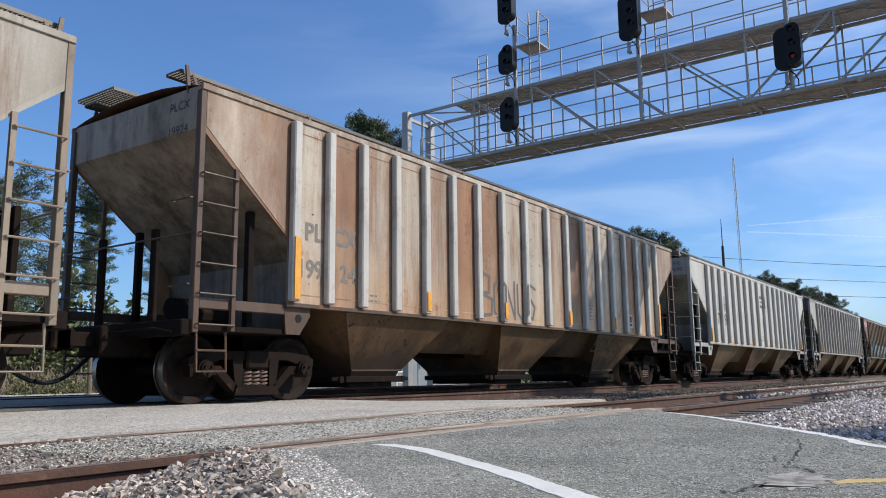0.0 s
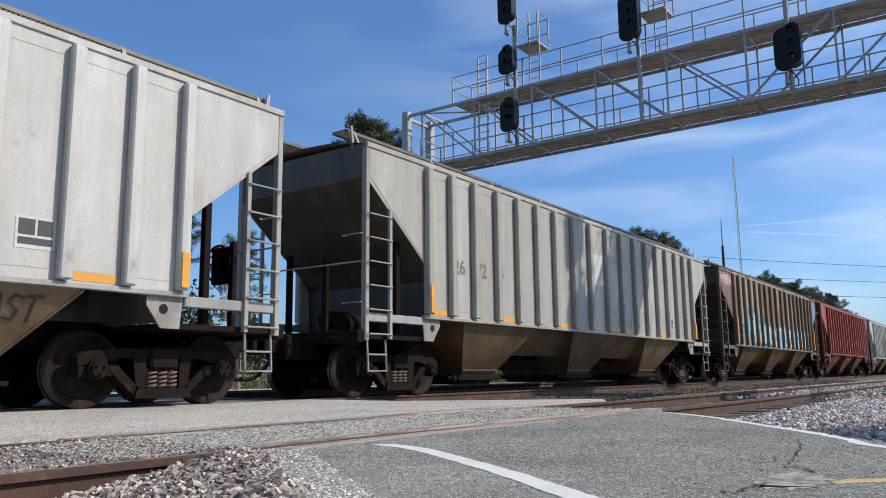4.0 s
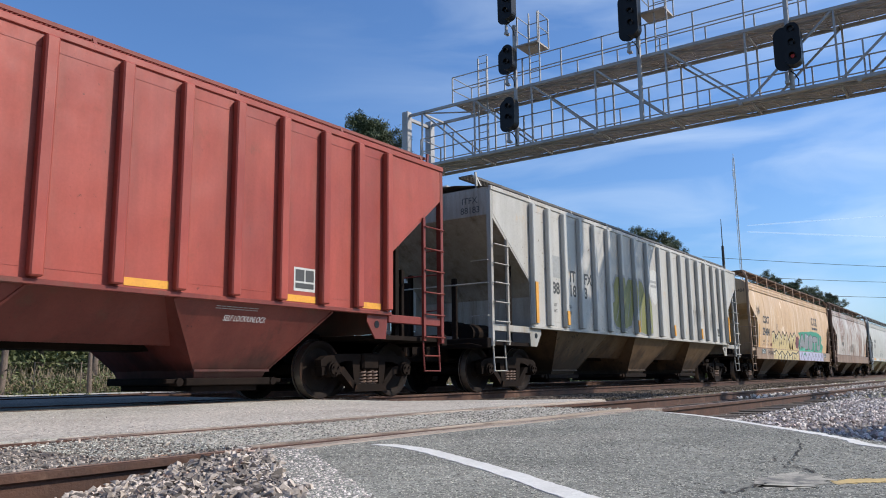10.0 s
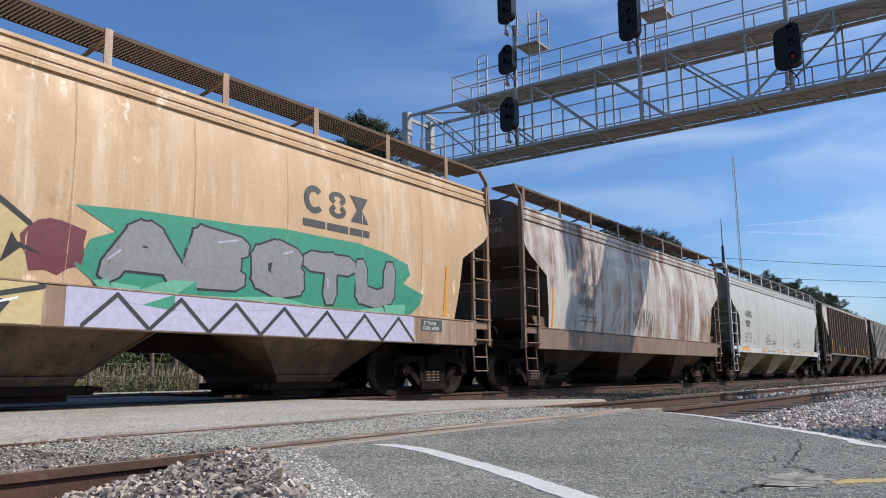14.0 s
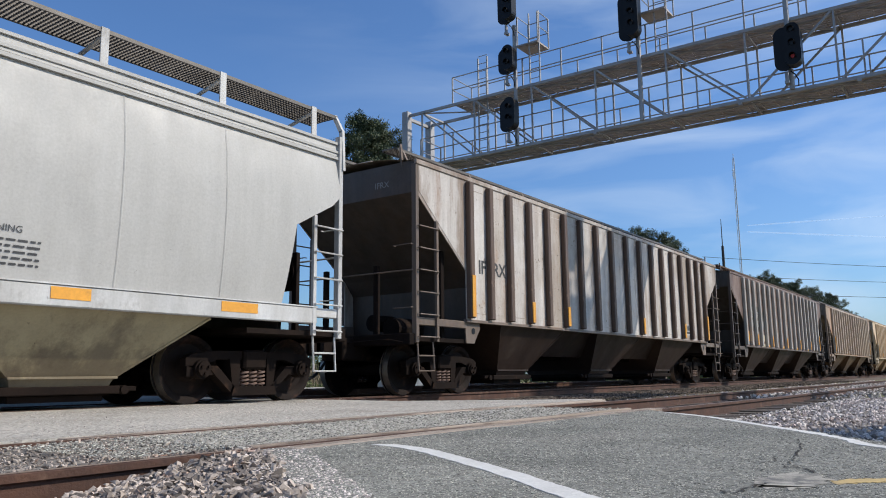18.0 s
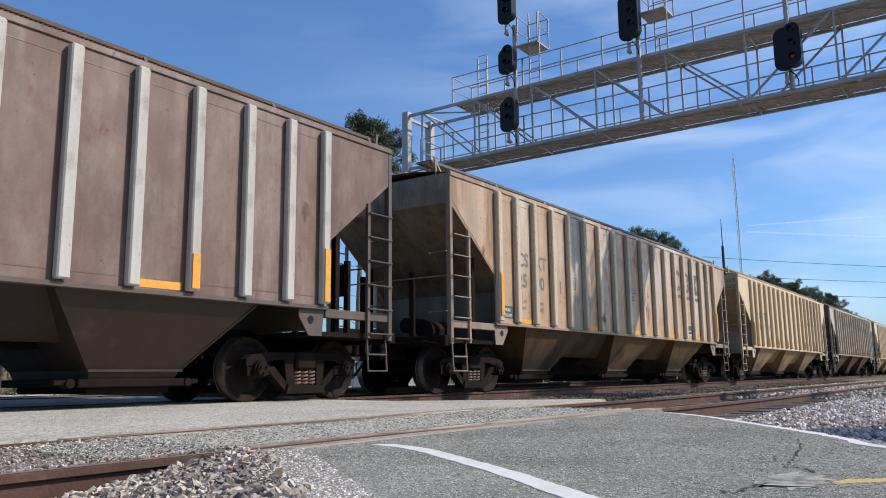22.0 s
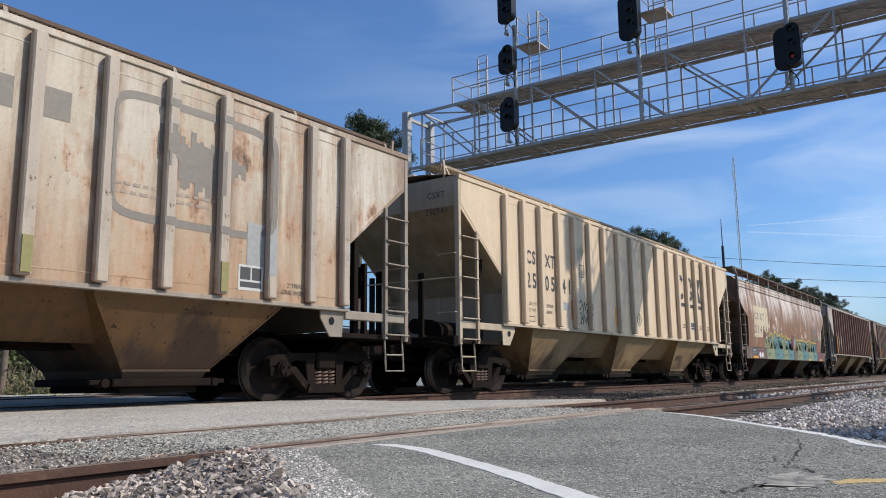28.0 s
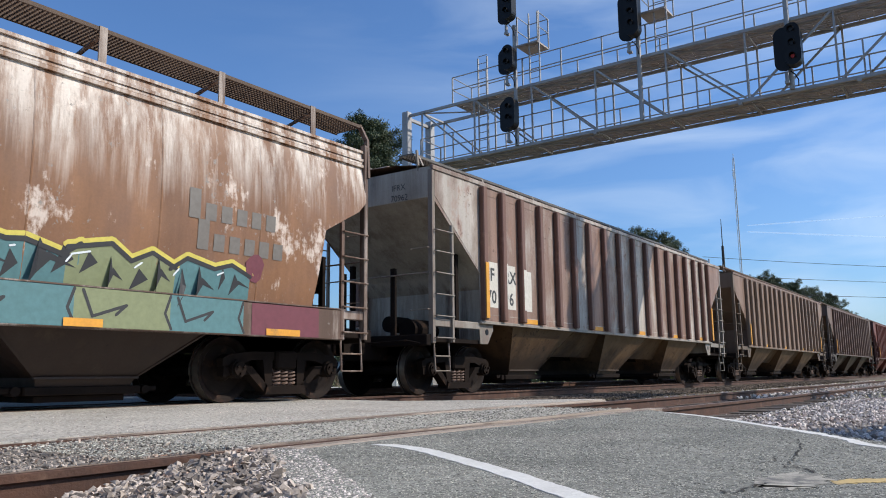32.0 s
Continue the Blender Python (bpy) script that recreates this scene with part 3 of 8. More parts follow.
def ties(yc, top, x0, x1, group):
    g = Geo()
    g.box(-0.11, 0.11, -1.3, 1.3, -0.17, 0.0, 0.012)
    me = g.mesh("tie")
    first = None
    x = x0
    while x < x1:
        ob = tagged(part("tie", me, M["tie"], None), "weathered dark wooden tie bedded in ballast", "railroad tie", group)
        ob.matrix_world = pose(x + random.uniform(-0.03, 0.03), yc + random.uniform(-0.04, 0.04), top + random.uniform(-0.01, 0.01), 0, 0, random.uniform(-1, 1))
        x += 0.52
    return first


ties(TRACK_NEAR, -0.135, -3.4, 2.6, "ties of the near track")
ties(TRACK_NEAR, -0.185, 8.5, 55, "ties of the near track")
ties(TRACK_TRAIN, -0.11, 9.6, 60, "ties of the train's track")


PHI = (1 + 5 ** 0.5) / 2
ICO_V = [Vector(v).normalized() for v in ((-1, PHI, 0), (1, PHI, 0), (-1, -PHI, 0), (1, -PHI, 0), (0, -1, PHI), (0, 1, PHI), (0, -1, -PHI), (0, 1, -PHI), (PHI, 0, -1), (PHI, 0, 1), (-PHI, 0, -1), (-PHI, 0, 1))]
ICO_F = [(0, 11, 5), (0, 5, 1), (0, 1, 7), (0, 7, 10), (0, 10, 11), (1, 5, 9), (5, 11, 4), (11, 10, 2), (10, 7, 6), (7, 1, 8), (3, 9, 4), (3, 4, 2), (3, 2, 6), (3, 6, 8), (3, 8, 9), (4, 9, 5), (2, 4, 11), (6, 2, 10), (8, 6, 7), (9, 8, 1)]


def rock_mesh(rng, places):
    """Crushed stones: jittered, squashed twenty-sided lumps."""
    g = Geo()
    for x, y, z, s in places:
        R = Euler((rng.uniform(0, 6.3), rng.uniform(0, 6.3), rng.uniform(0, 6.3))).to_matrix()
        sc = Vector((rng.uniform(0.9, 1.5), rng.uniform(0.7, 1.1), rng.uniform(0.4, 0.75)))
        n = len(g.v)
        for v in ICO_V:
            k = s * rng.uniform(0.72, 1.12)
            p = R @ Vector((v.x * sc.x * k, v.y * sc.y * k, v.z * sc.z * k))
            g.v.append((x + p.x, y + p.y, z + p.z))
        g.f += [(a + n, b + n, c + n) for a, b, c in ICO_F]
    return g


def shard_mesh(rng, places):
    """Crushed stones: flat split blocks with skewed corners, lying askew."""
    g = Geo()
    F = ((0, 1, 3, 2), (4, 6, 7, 5), (0, 4, 5, 1), (2, 3, 7, 6), (0, 2, 6, 4), (1, 5, 7, 3))
    for x, y, z, s in places:
        R = Euler((rng.gauss(0, 0.55), rng.gauss(0, 0.55), rng.uniform(0, 6.3))).to_matrix()
        a, b, c = s * rng.uniform(0.9, 1.6), s * rng.uniform(0.55, 1.0), s * rng.uniform(0.25, 0.5)
        n = len(g.v)
        for i in (-1, 1):
            for j in (-1, 1):
                for k in (-1, 1):
                    q = 0.62 if k > 0 else 1.0
                    p = R @ Vector((i * a * q * rng.uniform(0.3, 1.15), j * b * q * rng.uniform(0.3, 1.15), k * c * rng.uniform(0.55, 1.15)))
                    g.v.append((x + p.x, y + p.y, z + p.z))
        g.f += [tuple(v + n for v in q) for q in F]
    return g


def stone_mesh(rng, places):
    """Crushed stones: skewed octahedra with cut corners."""
    g = Geo()
    for x, y, z, s in places:
        ax = [rng.uniform(0.55, 1.25) * s for _ in range(6)]
        R = Euler((rng.uniform(0, 6.3), rng.uniform(0, 6.3), rng.uniform(0, 6.3))).to_matrix()
        vs = []
        for k, d in enumerate(((1, 0, 0), (-1, 0, 0), (0, 1, 0), (0, -1, 0), (0, 0, 1), (0, 0, -1))):
            p = R @ (Vector(d) * ax[k] + Vector((rng.uniform(-.35, .35), rng.uniform(-.35, .35), rng.uniform(-.35, .35))) * s)
            vs.append((x + p.x, y + p.y, z + p.z * 0.8))
        g.add(vs, [(0, 2, 4), (2, 1, 4), (1, 3, 4), (3, 0, 4), (2, 0, 5), (1, 2, 5), (3, 1, 5), (0, 3, 5)])
    return g


def stones(name, label, seed, n, area, size, top=None, near=False, mat="stone"):
    rng = random.Random(seed)
    pl = []
    while len(pl) < n:
        x, y = rng.uniform(area[0], area[1]), rng.uniform(area[2], area[3])
        z = top(x, y) if top else -0.15
        if z is None:
            continue
        pl.append((x, y, z + rng.uniform(-0.01, 0.015), rng.uniform(*size)))
    g = shard_mesh(rng, pl) if near else stone_mesh(rng, pl)
    me = bpy.data.meshes.new(name)
    me.from_pydata(g.v, [], g.f)
    ob = part(name, me, M[mat], None)
    return tagged(ob, label, "gravel", "", "stuff")


def stone_edge(y):
    return 2.70 - 0.78 * max(0.0, 3.05 - y)


def bank_z(x, y):
    edge = stone_edge(y)
    u = min(1.0, max(0.0, (edge + 0.1 - x) / 1.3))
    return -0.012 - 0.13 * u * u * (3 - 2 * u) + 0.012 * noise.noise((x * 3, y * 3, 0))


def pile_z(x, y):
    edge = stone_edge(y)
    if x > edge + 0.06 + 0.12 * noise.noise((x * 5, y * 5, 2)) or y > 3.22:
        return None
    return bank_z(x, y) + 0.004


setting("gravel_bank", grid_sheet(-6.0, 2.98, 0.4, 3.23, 70, 30, bank_z), M["ballast_bed"], "bank of dusty gravel beside the rail", "gravel")


stones("loose_stones", "loose crushed grey and tan stones beside the rail", 3, 12000, (0.2, 2.9, 1.0, 3.22), (0.008, 0.027), pile_z, True)
stones("loose_stones", "loose crushed stones along the rail behind the camera", 9, 9000, (-6.0, 0.4, -0.2, 3.22), (0.010, 0.026), lambda x, y: bank_z(x, y) + 0.004 if y > 0.4 else (-0.03 if x < stone_edge(y) - 0.1 else None), True)
stones("loose_stones", "loose stones and dirt between the rusty rails", 4, 5200, (-1.5, 2.95, 3.38, 4.72), (0.004, 0.013), lambda x, y: -0.075 + 0.065 * min(1.0, max(0.0, x / 2.6)) + 0.02 * noise.noise((x * 2, y * 2, 5)), True)
stones("ballast_stones", "crushed pinkish grey ballast beside the near track", 5, 15000, (4.6, 17, -0.6, 5.9), (0.014, 0.030), lambda x, y: (-0.135 - 0.09 * (1.0 if 2.5 < y < 5.6 and x > 8.3 else 0.0) if (y > 1.6 + 0.0 or True) and x > 4.75 + 1.3 * max(0.0, y - 0.25) and not (3.0 < y < 5.1 and x < 8.4) and not (y > 5.0 and x < 11.3) and min(abs(y - 3.3), abs(y - 4.8)) > 0.1 else None), mat="ballast_stone")
stones("ballast_stones", "crushed pinkish grey ballast further down the line", 6, 6000, (17, 48, -2.0, 6.2), (0.025, 0.05), lambda x, y: -0.15, mat="ballast_stone")
stones("ballast_stones", "crushed grey ballast along the train's track", 7, 5200, (9.4, 24, 6.6, 8.75), (0.018, 0.036), lambda x, y: -0.135, mat="ballast_dark")
stones("ballast_stones", "dark greasy ballast further along the train's track", 10, 3500, (24, 48, 6.6, 8.75), (0.025, 0.05), lambda x, y: -0.135, mat="ballast_dark")
stones("apron_grit", "fine grit and pebbles scattered on the pale paving", 8, 9000, (-1.0, 9.5, 5.0, 8.75), (0.0025, 0.006), lambda x, y: 0.0 + 0.031 * max(0.0, (y - 7.6) / 1.26), mat="ballast_stone")

# road cracks: thin dark seams that wander


def jag(pts, w0, w1, seed):
    """A broken seam through the points, with side splinters."""
    rr = random.Random(seed)
    p = []
    for (x0, y0), (x1, y1) in zip(pts, pts[1:]):
        n = max(3, int(math.hypot(x1 - x0, y1 - y0) / 0.03))
        for k in range(n):
            p.append((x0 + (x1 - x0) * k / n + rr.uniform(-.012, .012), y0 + (y1 - y0) * k / n + rr.uniform(-.009, .009)))
    p.append(pts[-1])
    g = Geo()
    m = len(p)
    for k, (x, y) in enumerate(p):
        w = (w0 + (w1 - w0) * k / m) * rr.uniform(0.1, 1.15) / 2
        g.v += [(x, y - w, 0.0032), (x, y + w, 0.0032)]
    g.f = [(2 * k, 2 * k + 2, 2 * k + 3, 2 * k + 1) for k in range(m - 1)]
    part("crack", g, M["crack"], road, "dark crack in the asphalt")


jag([(3.72, 1.08), (3.42, 0.88), (3.55, 0.83), (3.72, 0.88), (3.82, 0.85)], 0.006, 0.010, 1)
jag([(3.18, 0.82), (3.36, 0.75), (3.72, 0.79), (4.2, 0.86), (4.75, 0.98)], 0.008, 0.018, 2)
jag([(3.36, 0.75), (3.37, 0.70), (3.16, 0.58), (3.12, 0.50)], 0.022, 0.012, 3)
jag([(2.60, 0.79), (2.53, 0.73), (2.66, 0.72), (2.84, 0.70)], 0.016, 0.008, 4)
for yy, sd in ((3.13, 11), (3.43, 12), (4.67, 13), (4.97, 14)):
    jag([(2.95, yy), (4.5, yy + 0.02), (6.2, yy - 0.015), (8.2, yy)], 0.012, 0.016, sd)
pt = Geo()
rr = random.Random(8)
pp = [(2.96 + 0.26 * math.cos(a) * rr.uniform(0.7, 1.15), 0.635 + 0.12 * math.sin(a) * rr.uniform(0.65, 1.15)) for a in (2 * math.pi * k / 46 for k in range(46))]
pt.add([(x, y, 0.0022) for x, y in pp], [tuple(range(46))])
part("patch", pt, M["patch"], road, "pale worn patch in the asphalt")


def grit_bed(name, label, seed, n, inside, r0, r1, size, mat="grit"):
    """Small angular grains pressed into a surface."""
    rng = np.random.default_rng(seed)
    r = r0 * (r1 / r0) ** rng.random(n)
    a = rng.uniform(-0.15, 1.3, n)
    x, y = r * np.cos(a), r * np.sin(a)
    keep = np.array([inside(u, v) for u, v in zip(x, y)])
    x, y, r = x[keep], y[keep], r[keep]
    m = len(x)
    s = rng.uniform(size[0], size[1], m) * (0.75 + 0.14 * r)
    base = np.array([(1, 0, 0), (-0.5, 0.87, 0), (-0.5, -0.87, 0), (0.3, 0.3, 0.62), (-0.5, 0.1, 0.55), (0.2, -0.5, 0.5)])
    v = base[None] * s[:, None, None] * rng.uniform(0.6, 1.35, (m, 6, 1))
    t = rng.uniform(0, 6.28, m)
    c, d = np.cos(t)[:, None], np.sin(t)[:, None]
    vx, vy = v[:, :, 0] * c - v[:, :, 1] * d, v[:, :, 0] * d + v[:, :, 1] * c
    v = np.stack([vx + x[:, None], vy + y[:, None], v[:, :, 2] * 0.7 - 0.0006], 2).reshape(-1, 3)
    f0 = np.array([(3, 4, 5), (0, 1, 3), (1, 4, 3), (1, 2, 4), (2, 5, 4), (2, 0, 5), (0, 3, 5)])
    f = (f0[None] + (6 * np.arange(m))[:, None, None]).reshape(-1, 3)
    me = bpy.data.meshes.new(name)
    me.from_pydata(v.tolist(), [], f.tolist())
    return tagged(part(name, me, M[mat], None), label, "gravel", "", "stuff")


LINE_PTS = smooth_pts([(3.34, 2.88), (3.36, 2.74), (3.23, 2.44), (3.0, 2.10), (2.63, 1.585), (2.23, 1.086), (1.66, 0.34), (0.95, -0.8)], 16) + smooth_pts([(7.6, 2.83), (6.85, 2.13), (5.91, 1.448), (5.28, 1.0), (4.85, 0.74), (4.5, 0.56), (3.6, -0.3)], 20)


def on_road(x, y):
    if not (-0.6 < y < 3.02 and stone_edge(y) - 0.05 < x < 4.15 + 1.25 * y):
        return False
    return min((x - px) ** 2 + (y - py) ** 2 for px, py in LINE_PTS) > 0.0031


grit_bed("asphalt_grit", "coarse salt-and-pepper grains of the worn asphalt", 15, 150000, on_road, 1.5, 9.0, (0.0022, 0.0054))
grit_bed("pale_grit", "pale grit strewn along the edge of the stones", 16, 60000, lambda x, y: 0.9 < y < 3.2 and abs(x - stone_edge(y) - 0.12) < 0.20, 1.5, 6.0, (0.004, 0.008), "ballast_stone")
grit_bed("crossing_grit", "grey grit packed between the crossing rails", 17, 60000, lambda x, y: 3.45 < y < 4.66 and 2.2 < x < 8.2, 3.6, 9.5, (0.004, 0.008), "grit")

# paving of the crossing over the train's track and the far track
def slab(y0, y1, za, zb):
    g = Geo()
    x0, x1 = -26, 9.25 - 0.12 * (y0 - 9)
    g.add([(x0, y0, za), (x1, y0, za), (x1 - 0.12 * (y1 - y0), y1, zb), (x0, y1, zb), (x0, y0, -0.3), (x1, y0, -0.3), (x1 - 0.12 * (y1 - y0), y1, -0.3), (x0, y1, -0.3)], [(0, 1, 2, 3), (0, 4, 5, 1), (1, 5, 6, 2), (2, 6, 7, 3), (3, 7, 4, 0)])
    return g


for k, (y0, y1, za, zb) in enumerate(((8.98, 10.31, 0.022, 0.022), (10.48, 13.16, 0.03, 0.06), (13.34, 14.66, 0.066, 0.066), (14.84, 19.0, 0.06, -0.02), (19.0, 30.0, -0.02, -0.355))):
    setting("pavement_crossing_%d" % (k + 2), slab(y0, y1, za, zb), M["asphalt"] if k < 3 else M["apron"], "worn asphalt of the crossing beneath the train", "pavement")

# road beyond the tracks
setting("road_far", grid_sheet(-60, 60, 30.0, 41.0, 10, 2, lambda x, y: -0.36), M["apron"], "pale road beyond the tracks", "road")

# ---------------------------------------------------------------- signal gantry over the tracks
GX0, GX1 = 23.5, 25.0
GZ0, GZ1 = 8.42, 10.60
GY0, GY1 = -5.5, 18.45


def build_gantry():
    gantry = thing("signal_gantry", "galvanised steel truss signal bridge with two walkways over the tracks", "signal bridge", (0, 0, 0))
    st, dk = M["steel"], M["deck"]
    for y in (GY1, GY0):
        for x in (GX0 - 0.02, GX1 + 0.02):
            g = Geo()
            g.box(x - 0.14, x + 0.14, y - 0.14, y + 0.14, -0.45, GZ1 + 0.16, 0.01)
            col = part("column", g, st, gantry)
            part("base_plate", Geo().box(x - 0.32, x + 0.32, y - 0.32, y + 0.32, -0.5, -0.42), st, col)
        for z in (GZ1 - 0.08, GZ0 - 0.2, 5.5, 2.6):
            part("column_brace", Geo().box(GX0 + 0.13, GX1 - 0.13, y - 0.05, y + 0.05, z - 0.06, z + 0.06), st, gantry)
    # four chords
    for x in (GX0, GX1):
        for z in (GZ0, GZ1):
            part("chord", Geo().box(x - 0.045, x + 0.045, GY0, GY1, z - 0.055, z + 0.055, 0.008), st, gantry)
    # panels: uprights and diagonals on both faces
    panel = 2.45
    n = int((GY1 - GY0) / panel)
    for x in (GX0, GX1):
        for i in range(n + 1):
            y = GY1 - 0.75 - i * panel
            part("upright", Geo().bar((x, y, GZ0), (x, y, GZ1), 0.055, 0.055, (1, 0, 0)), st, gantry)
            if i < n:
                if i % 2 == 0:
                    a, b = (x, y, GZ1), (x, y - panel, GZ0)
                else:
                    a, b = (x, y, GZ1), (x, y - panel, GZ0)
                if y < 7.0:
                    a, b = (x, y, GZ0), (x, y - panel, GZ1)
                part("diagonal", Geo().bar(a, b, 0.06, 0.06, (1, 0, 0)), st, gantry)
    # cross ties and lacing between the faces, top and bottom
    for z in (GZ0, GZ1):
        for i in range(n + 1):
            y = GY1 - 0.75 - i * panel
            part("cross_tie", Geo().bar((GX0, y, z - 0.02), (GX1, y, z - 0.02), 0.06, 0.06), st, gantry)
            if i < n:
                part("lacing", Geo().bar((GX0, y, z - 0.03), (GX1, y - panel, z - 0.03), 0.045, 0.045), st, gantry)
    # walkway decks: bars of grating
    for z, y1 in ((GZ0 + 0.075, GY1 - 0.3), (GZ1 + 0.075, 16.3)):
        g = Geo()
        for k in range(9):
            x = GX0 + 0.12 + k * (GX1 - GX0 - 0.24) / 8
            g.box(x - 0.055, x + 0.055, GY0, y1, z - 0.012, z + 0.012)
        y = GY0
        while y < y1:
            g.box(GX0 + 0.06, GX1 - 0.06, y - 0.02, y + 0.02, z - 0.03, z - 0.014)
            y += 0.4
        part("walkway_deck", g, dk, gantry, "weathered walkway grating")
    # hand rails on the walkways
    for z0, y1 in ((GZ0 + 0.09, GY1 - 0.6), (GZ1 + 0.09, 16.3)):
        for x in (GX0 + 0.10, GX1 - 0.06):
            for h in (1.05, 0.55):
                part("hand_rail", Geo().tube((x, GY0, z0 + h), (x, y1, z0 + h), 0.021, 6), st, gantry)
            y = y1
            while y > GY0:
                part("rail_post", Geo().bar((x, y, z0 - 0.05), (x, y, z0 + 1.05), 0.045, 0.045, (1, 0, 0)), st, gantry)
                y -= 1.55
        part("end_rail", Geo().tube((GX0 + 0.1, y1, z0 + 1.05), (GX1 - 0.06, y1, z0 + 1.05), 0.021, 6), st, gantry)
        part("end_rail", Geo().tube((GX0 + 0.1, y1, z0 + 0.55), (GX1 - 0.06, y1, z0 + 0.55), 0.021, 6), st, gantry)
    # access ladder
    lad = Geo()
    for y in (14.75, 15.15):
        lad.bar((GX0 + 0.16, y, GZ0 + 0.1), (GX0 + 0.16, y, 12.25), 0.04, 0.06, (1, 0, 0))
    for k in range(13):
        z = GZ0 + 0.3 + 0.3 * k
        lad.tube((GX0 + 0.16, 14.75, z), (GX0 + 0.16, 15.15, z), 0.014, 6)
    part("ladder", lad, st, gantry)
    for y in (15.6, 10.4, 5.7, 2.5):
        part("flood_lamp_bracket", Geo().box(GX0 - 0.1, GX0 + 0.06, y - 0.05, y + 0.05, GZ0 - 0.13, GZ0 - 0.05), st, gantry)
    # conduit along the lower chord
    part("conduit", Geo().tube((GX0 + 0.25, GY0, GZ0 - 0.05), (GX0 + 0.25, GY1, GZ0 - 0.05), 0.03, 8), st, gantry)
    part("conduit", Geo().tube((GX0 + 0.36, GY0, GZ1 - 0.05), (GX0 + 0.36, 16, GZ1 - 0.05), 0.03, 8), st, gantry)
    return gantry


def pill(cy, cz, hw, hh, n=10):
    """Outline of an upright capsule in the y-z plane."""
    pts = []
    for i in range(n + 1):
        a = math.pi * i / n
        pts.append((cy + hw * math.cos(a), cz + (hh - hw) + hw * math.sin(a)))
    for i in range(n + 1):
        a = math.pi + math.pi * i / n
        pts.append((cy + hw * math.cos(a), cz - (hh - hw) + hw * math.sin(a)))
    return pts


def plate(pts, x0, x1):
    g = Geo()
    n = len(pts)
    g.add([(x0, y, z) for y, z in pts] + [(x1, y, z) for y, z in pts], [tuple(range(n)), tuple(range(2 * n - 1, n - 1, -1))] + [(i, i + n, (i + 1) % n + n, (i + 1) % n) for i in range(n)])
    return g


def signal_head(at, hh, n_lamps, mast_to, lit=None):
    """A colour-light signal: oval backing plate, housing, hooded lamps, bracket."""
    h = thing("railway_signal", "black hooded railway colour-light signal on a steel mast", "signal", at, "signals on the gantry")
    part("backing_plate", plate(pill(0.10, 0, 0.26, hh), 0.0, 0.02), M["black"], h)
    part("housing", plate(pill(0.10, 0, 0.20, hh - 0.06), 0.02, 0.22), M["black"], h)
    part("glare_hood", plate(pill(-0.20, -0.02, 0.225, hh - 0.03), -0.34, 0.0), M["black"], h)
    for k in range(n_lamps):
        z = (k - (n_lamps - 1) / 2) * 0.40
        v = Geo()
        N = 14
        for x, r in ((-0.46, 0.085), (-0.34, 0.09)):
            for i in range(N + 1):
                a = radians(-50) + radians(280) * i / N
                v.v.append((x, -0.20 + r * math.cos(a), z + r * math.sin(a)))
        v.f = [(i, i + 1, N + 2 + i, N + 1 + i) for i in range(N)]
        vis = part("visor", v, M["black"], h)
        part("lens", Geo().tube((-0.36, -0.20, z), (-0.34, -0.20, z), 0.055, 14), M["lens_lit"] if lit == k else M["lens"], vis)
    part("bracket", Geo().tube((0.12, 0.08, -hh - 0.02), (0.12, 0.08, -hh - 0.32), 0.055, 10).box(0.06, 0.28, 0.02, 0.14, -hh - 0.36, -hh - 0.28), M["steel"], h)
    part("cable_loop", Geo().path([(0.12, -0.03, -hh), (0.1, -0.14, -hh - 0.12), (0.12, -0.22, -hh - 0.3), (0.2, -0.2, -hh - 0.46)], 0.018, 6), M["black"], h)
    return h


m, nt, b = node_mat("signal_lens")
b.inputs["Base Color"].default_value, b.inputs["Roughness"].default_value = (0.008, 0.008, 0.01, 1), 0.5
M["lens"] = m
m, nt, b = node_mat("signal_lens_red")
b.inputs["Base Color"].default_value = (0.10, 0.006, 0.006, 1)
b.inputs["Emission Color"].default_value, b.inputs["Emission Strength"].default_value = (1, 0.05, 0.03, 1), 0.05
M["lens_lit"] = m

gantry = build_gantry()
for y, z, hh, n, lit in ((13.57, 13.75, 0.72, 3, None), (13.59, 11.60, 0.50, 2, None), (13.57, 9.54, 0.60, 2, None), (8.93, 11.95, 0.82, 3, None), (4.23, 9.61, 0.66, 3, 0), (-1.25, 12.85, 0.72, 3, None), (-1.25, 10.9, 0.60, 2, None)):
    signal_head((GX0 - 0.35, y, z), hh, n, None, lit)


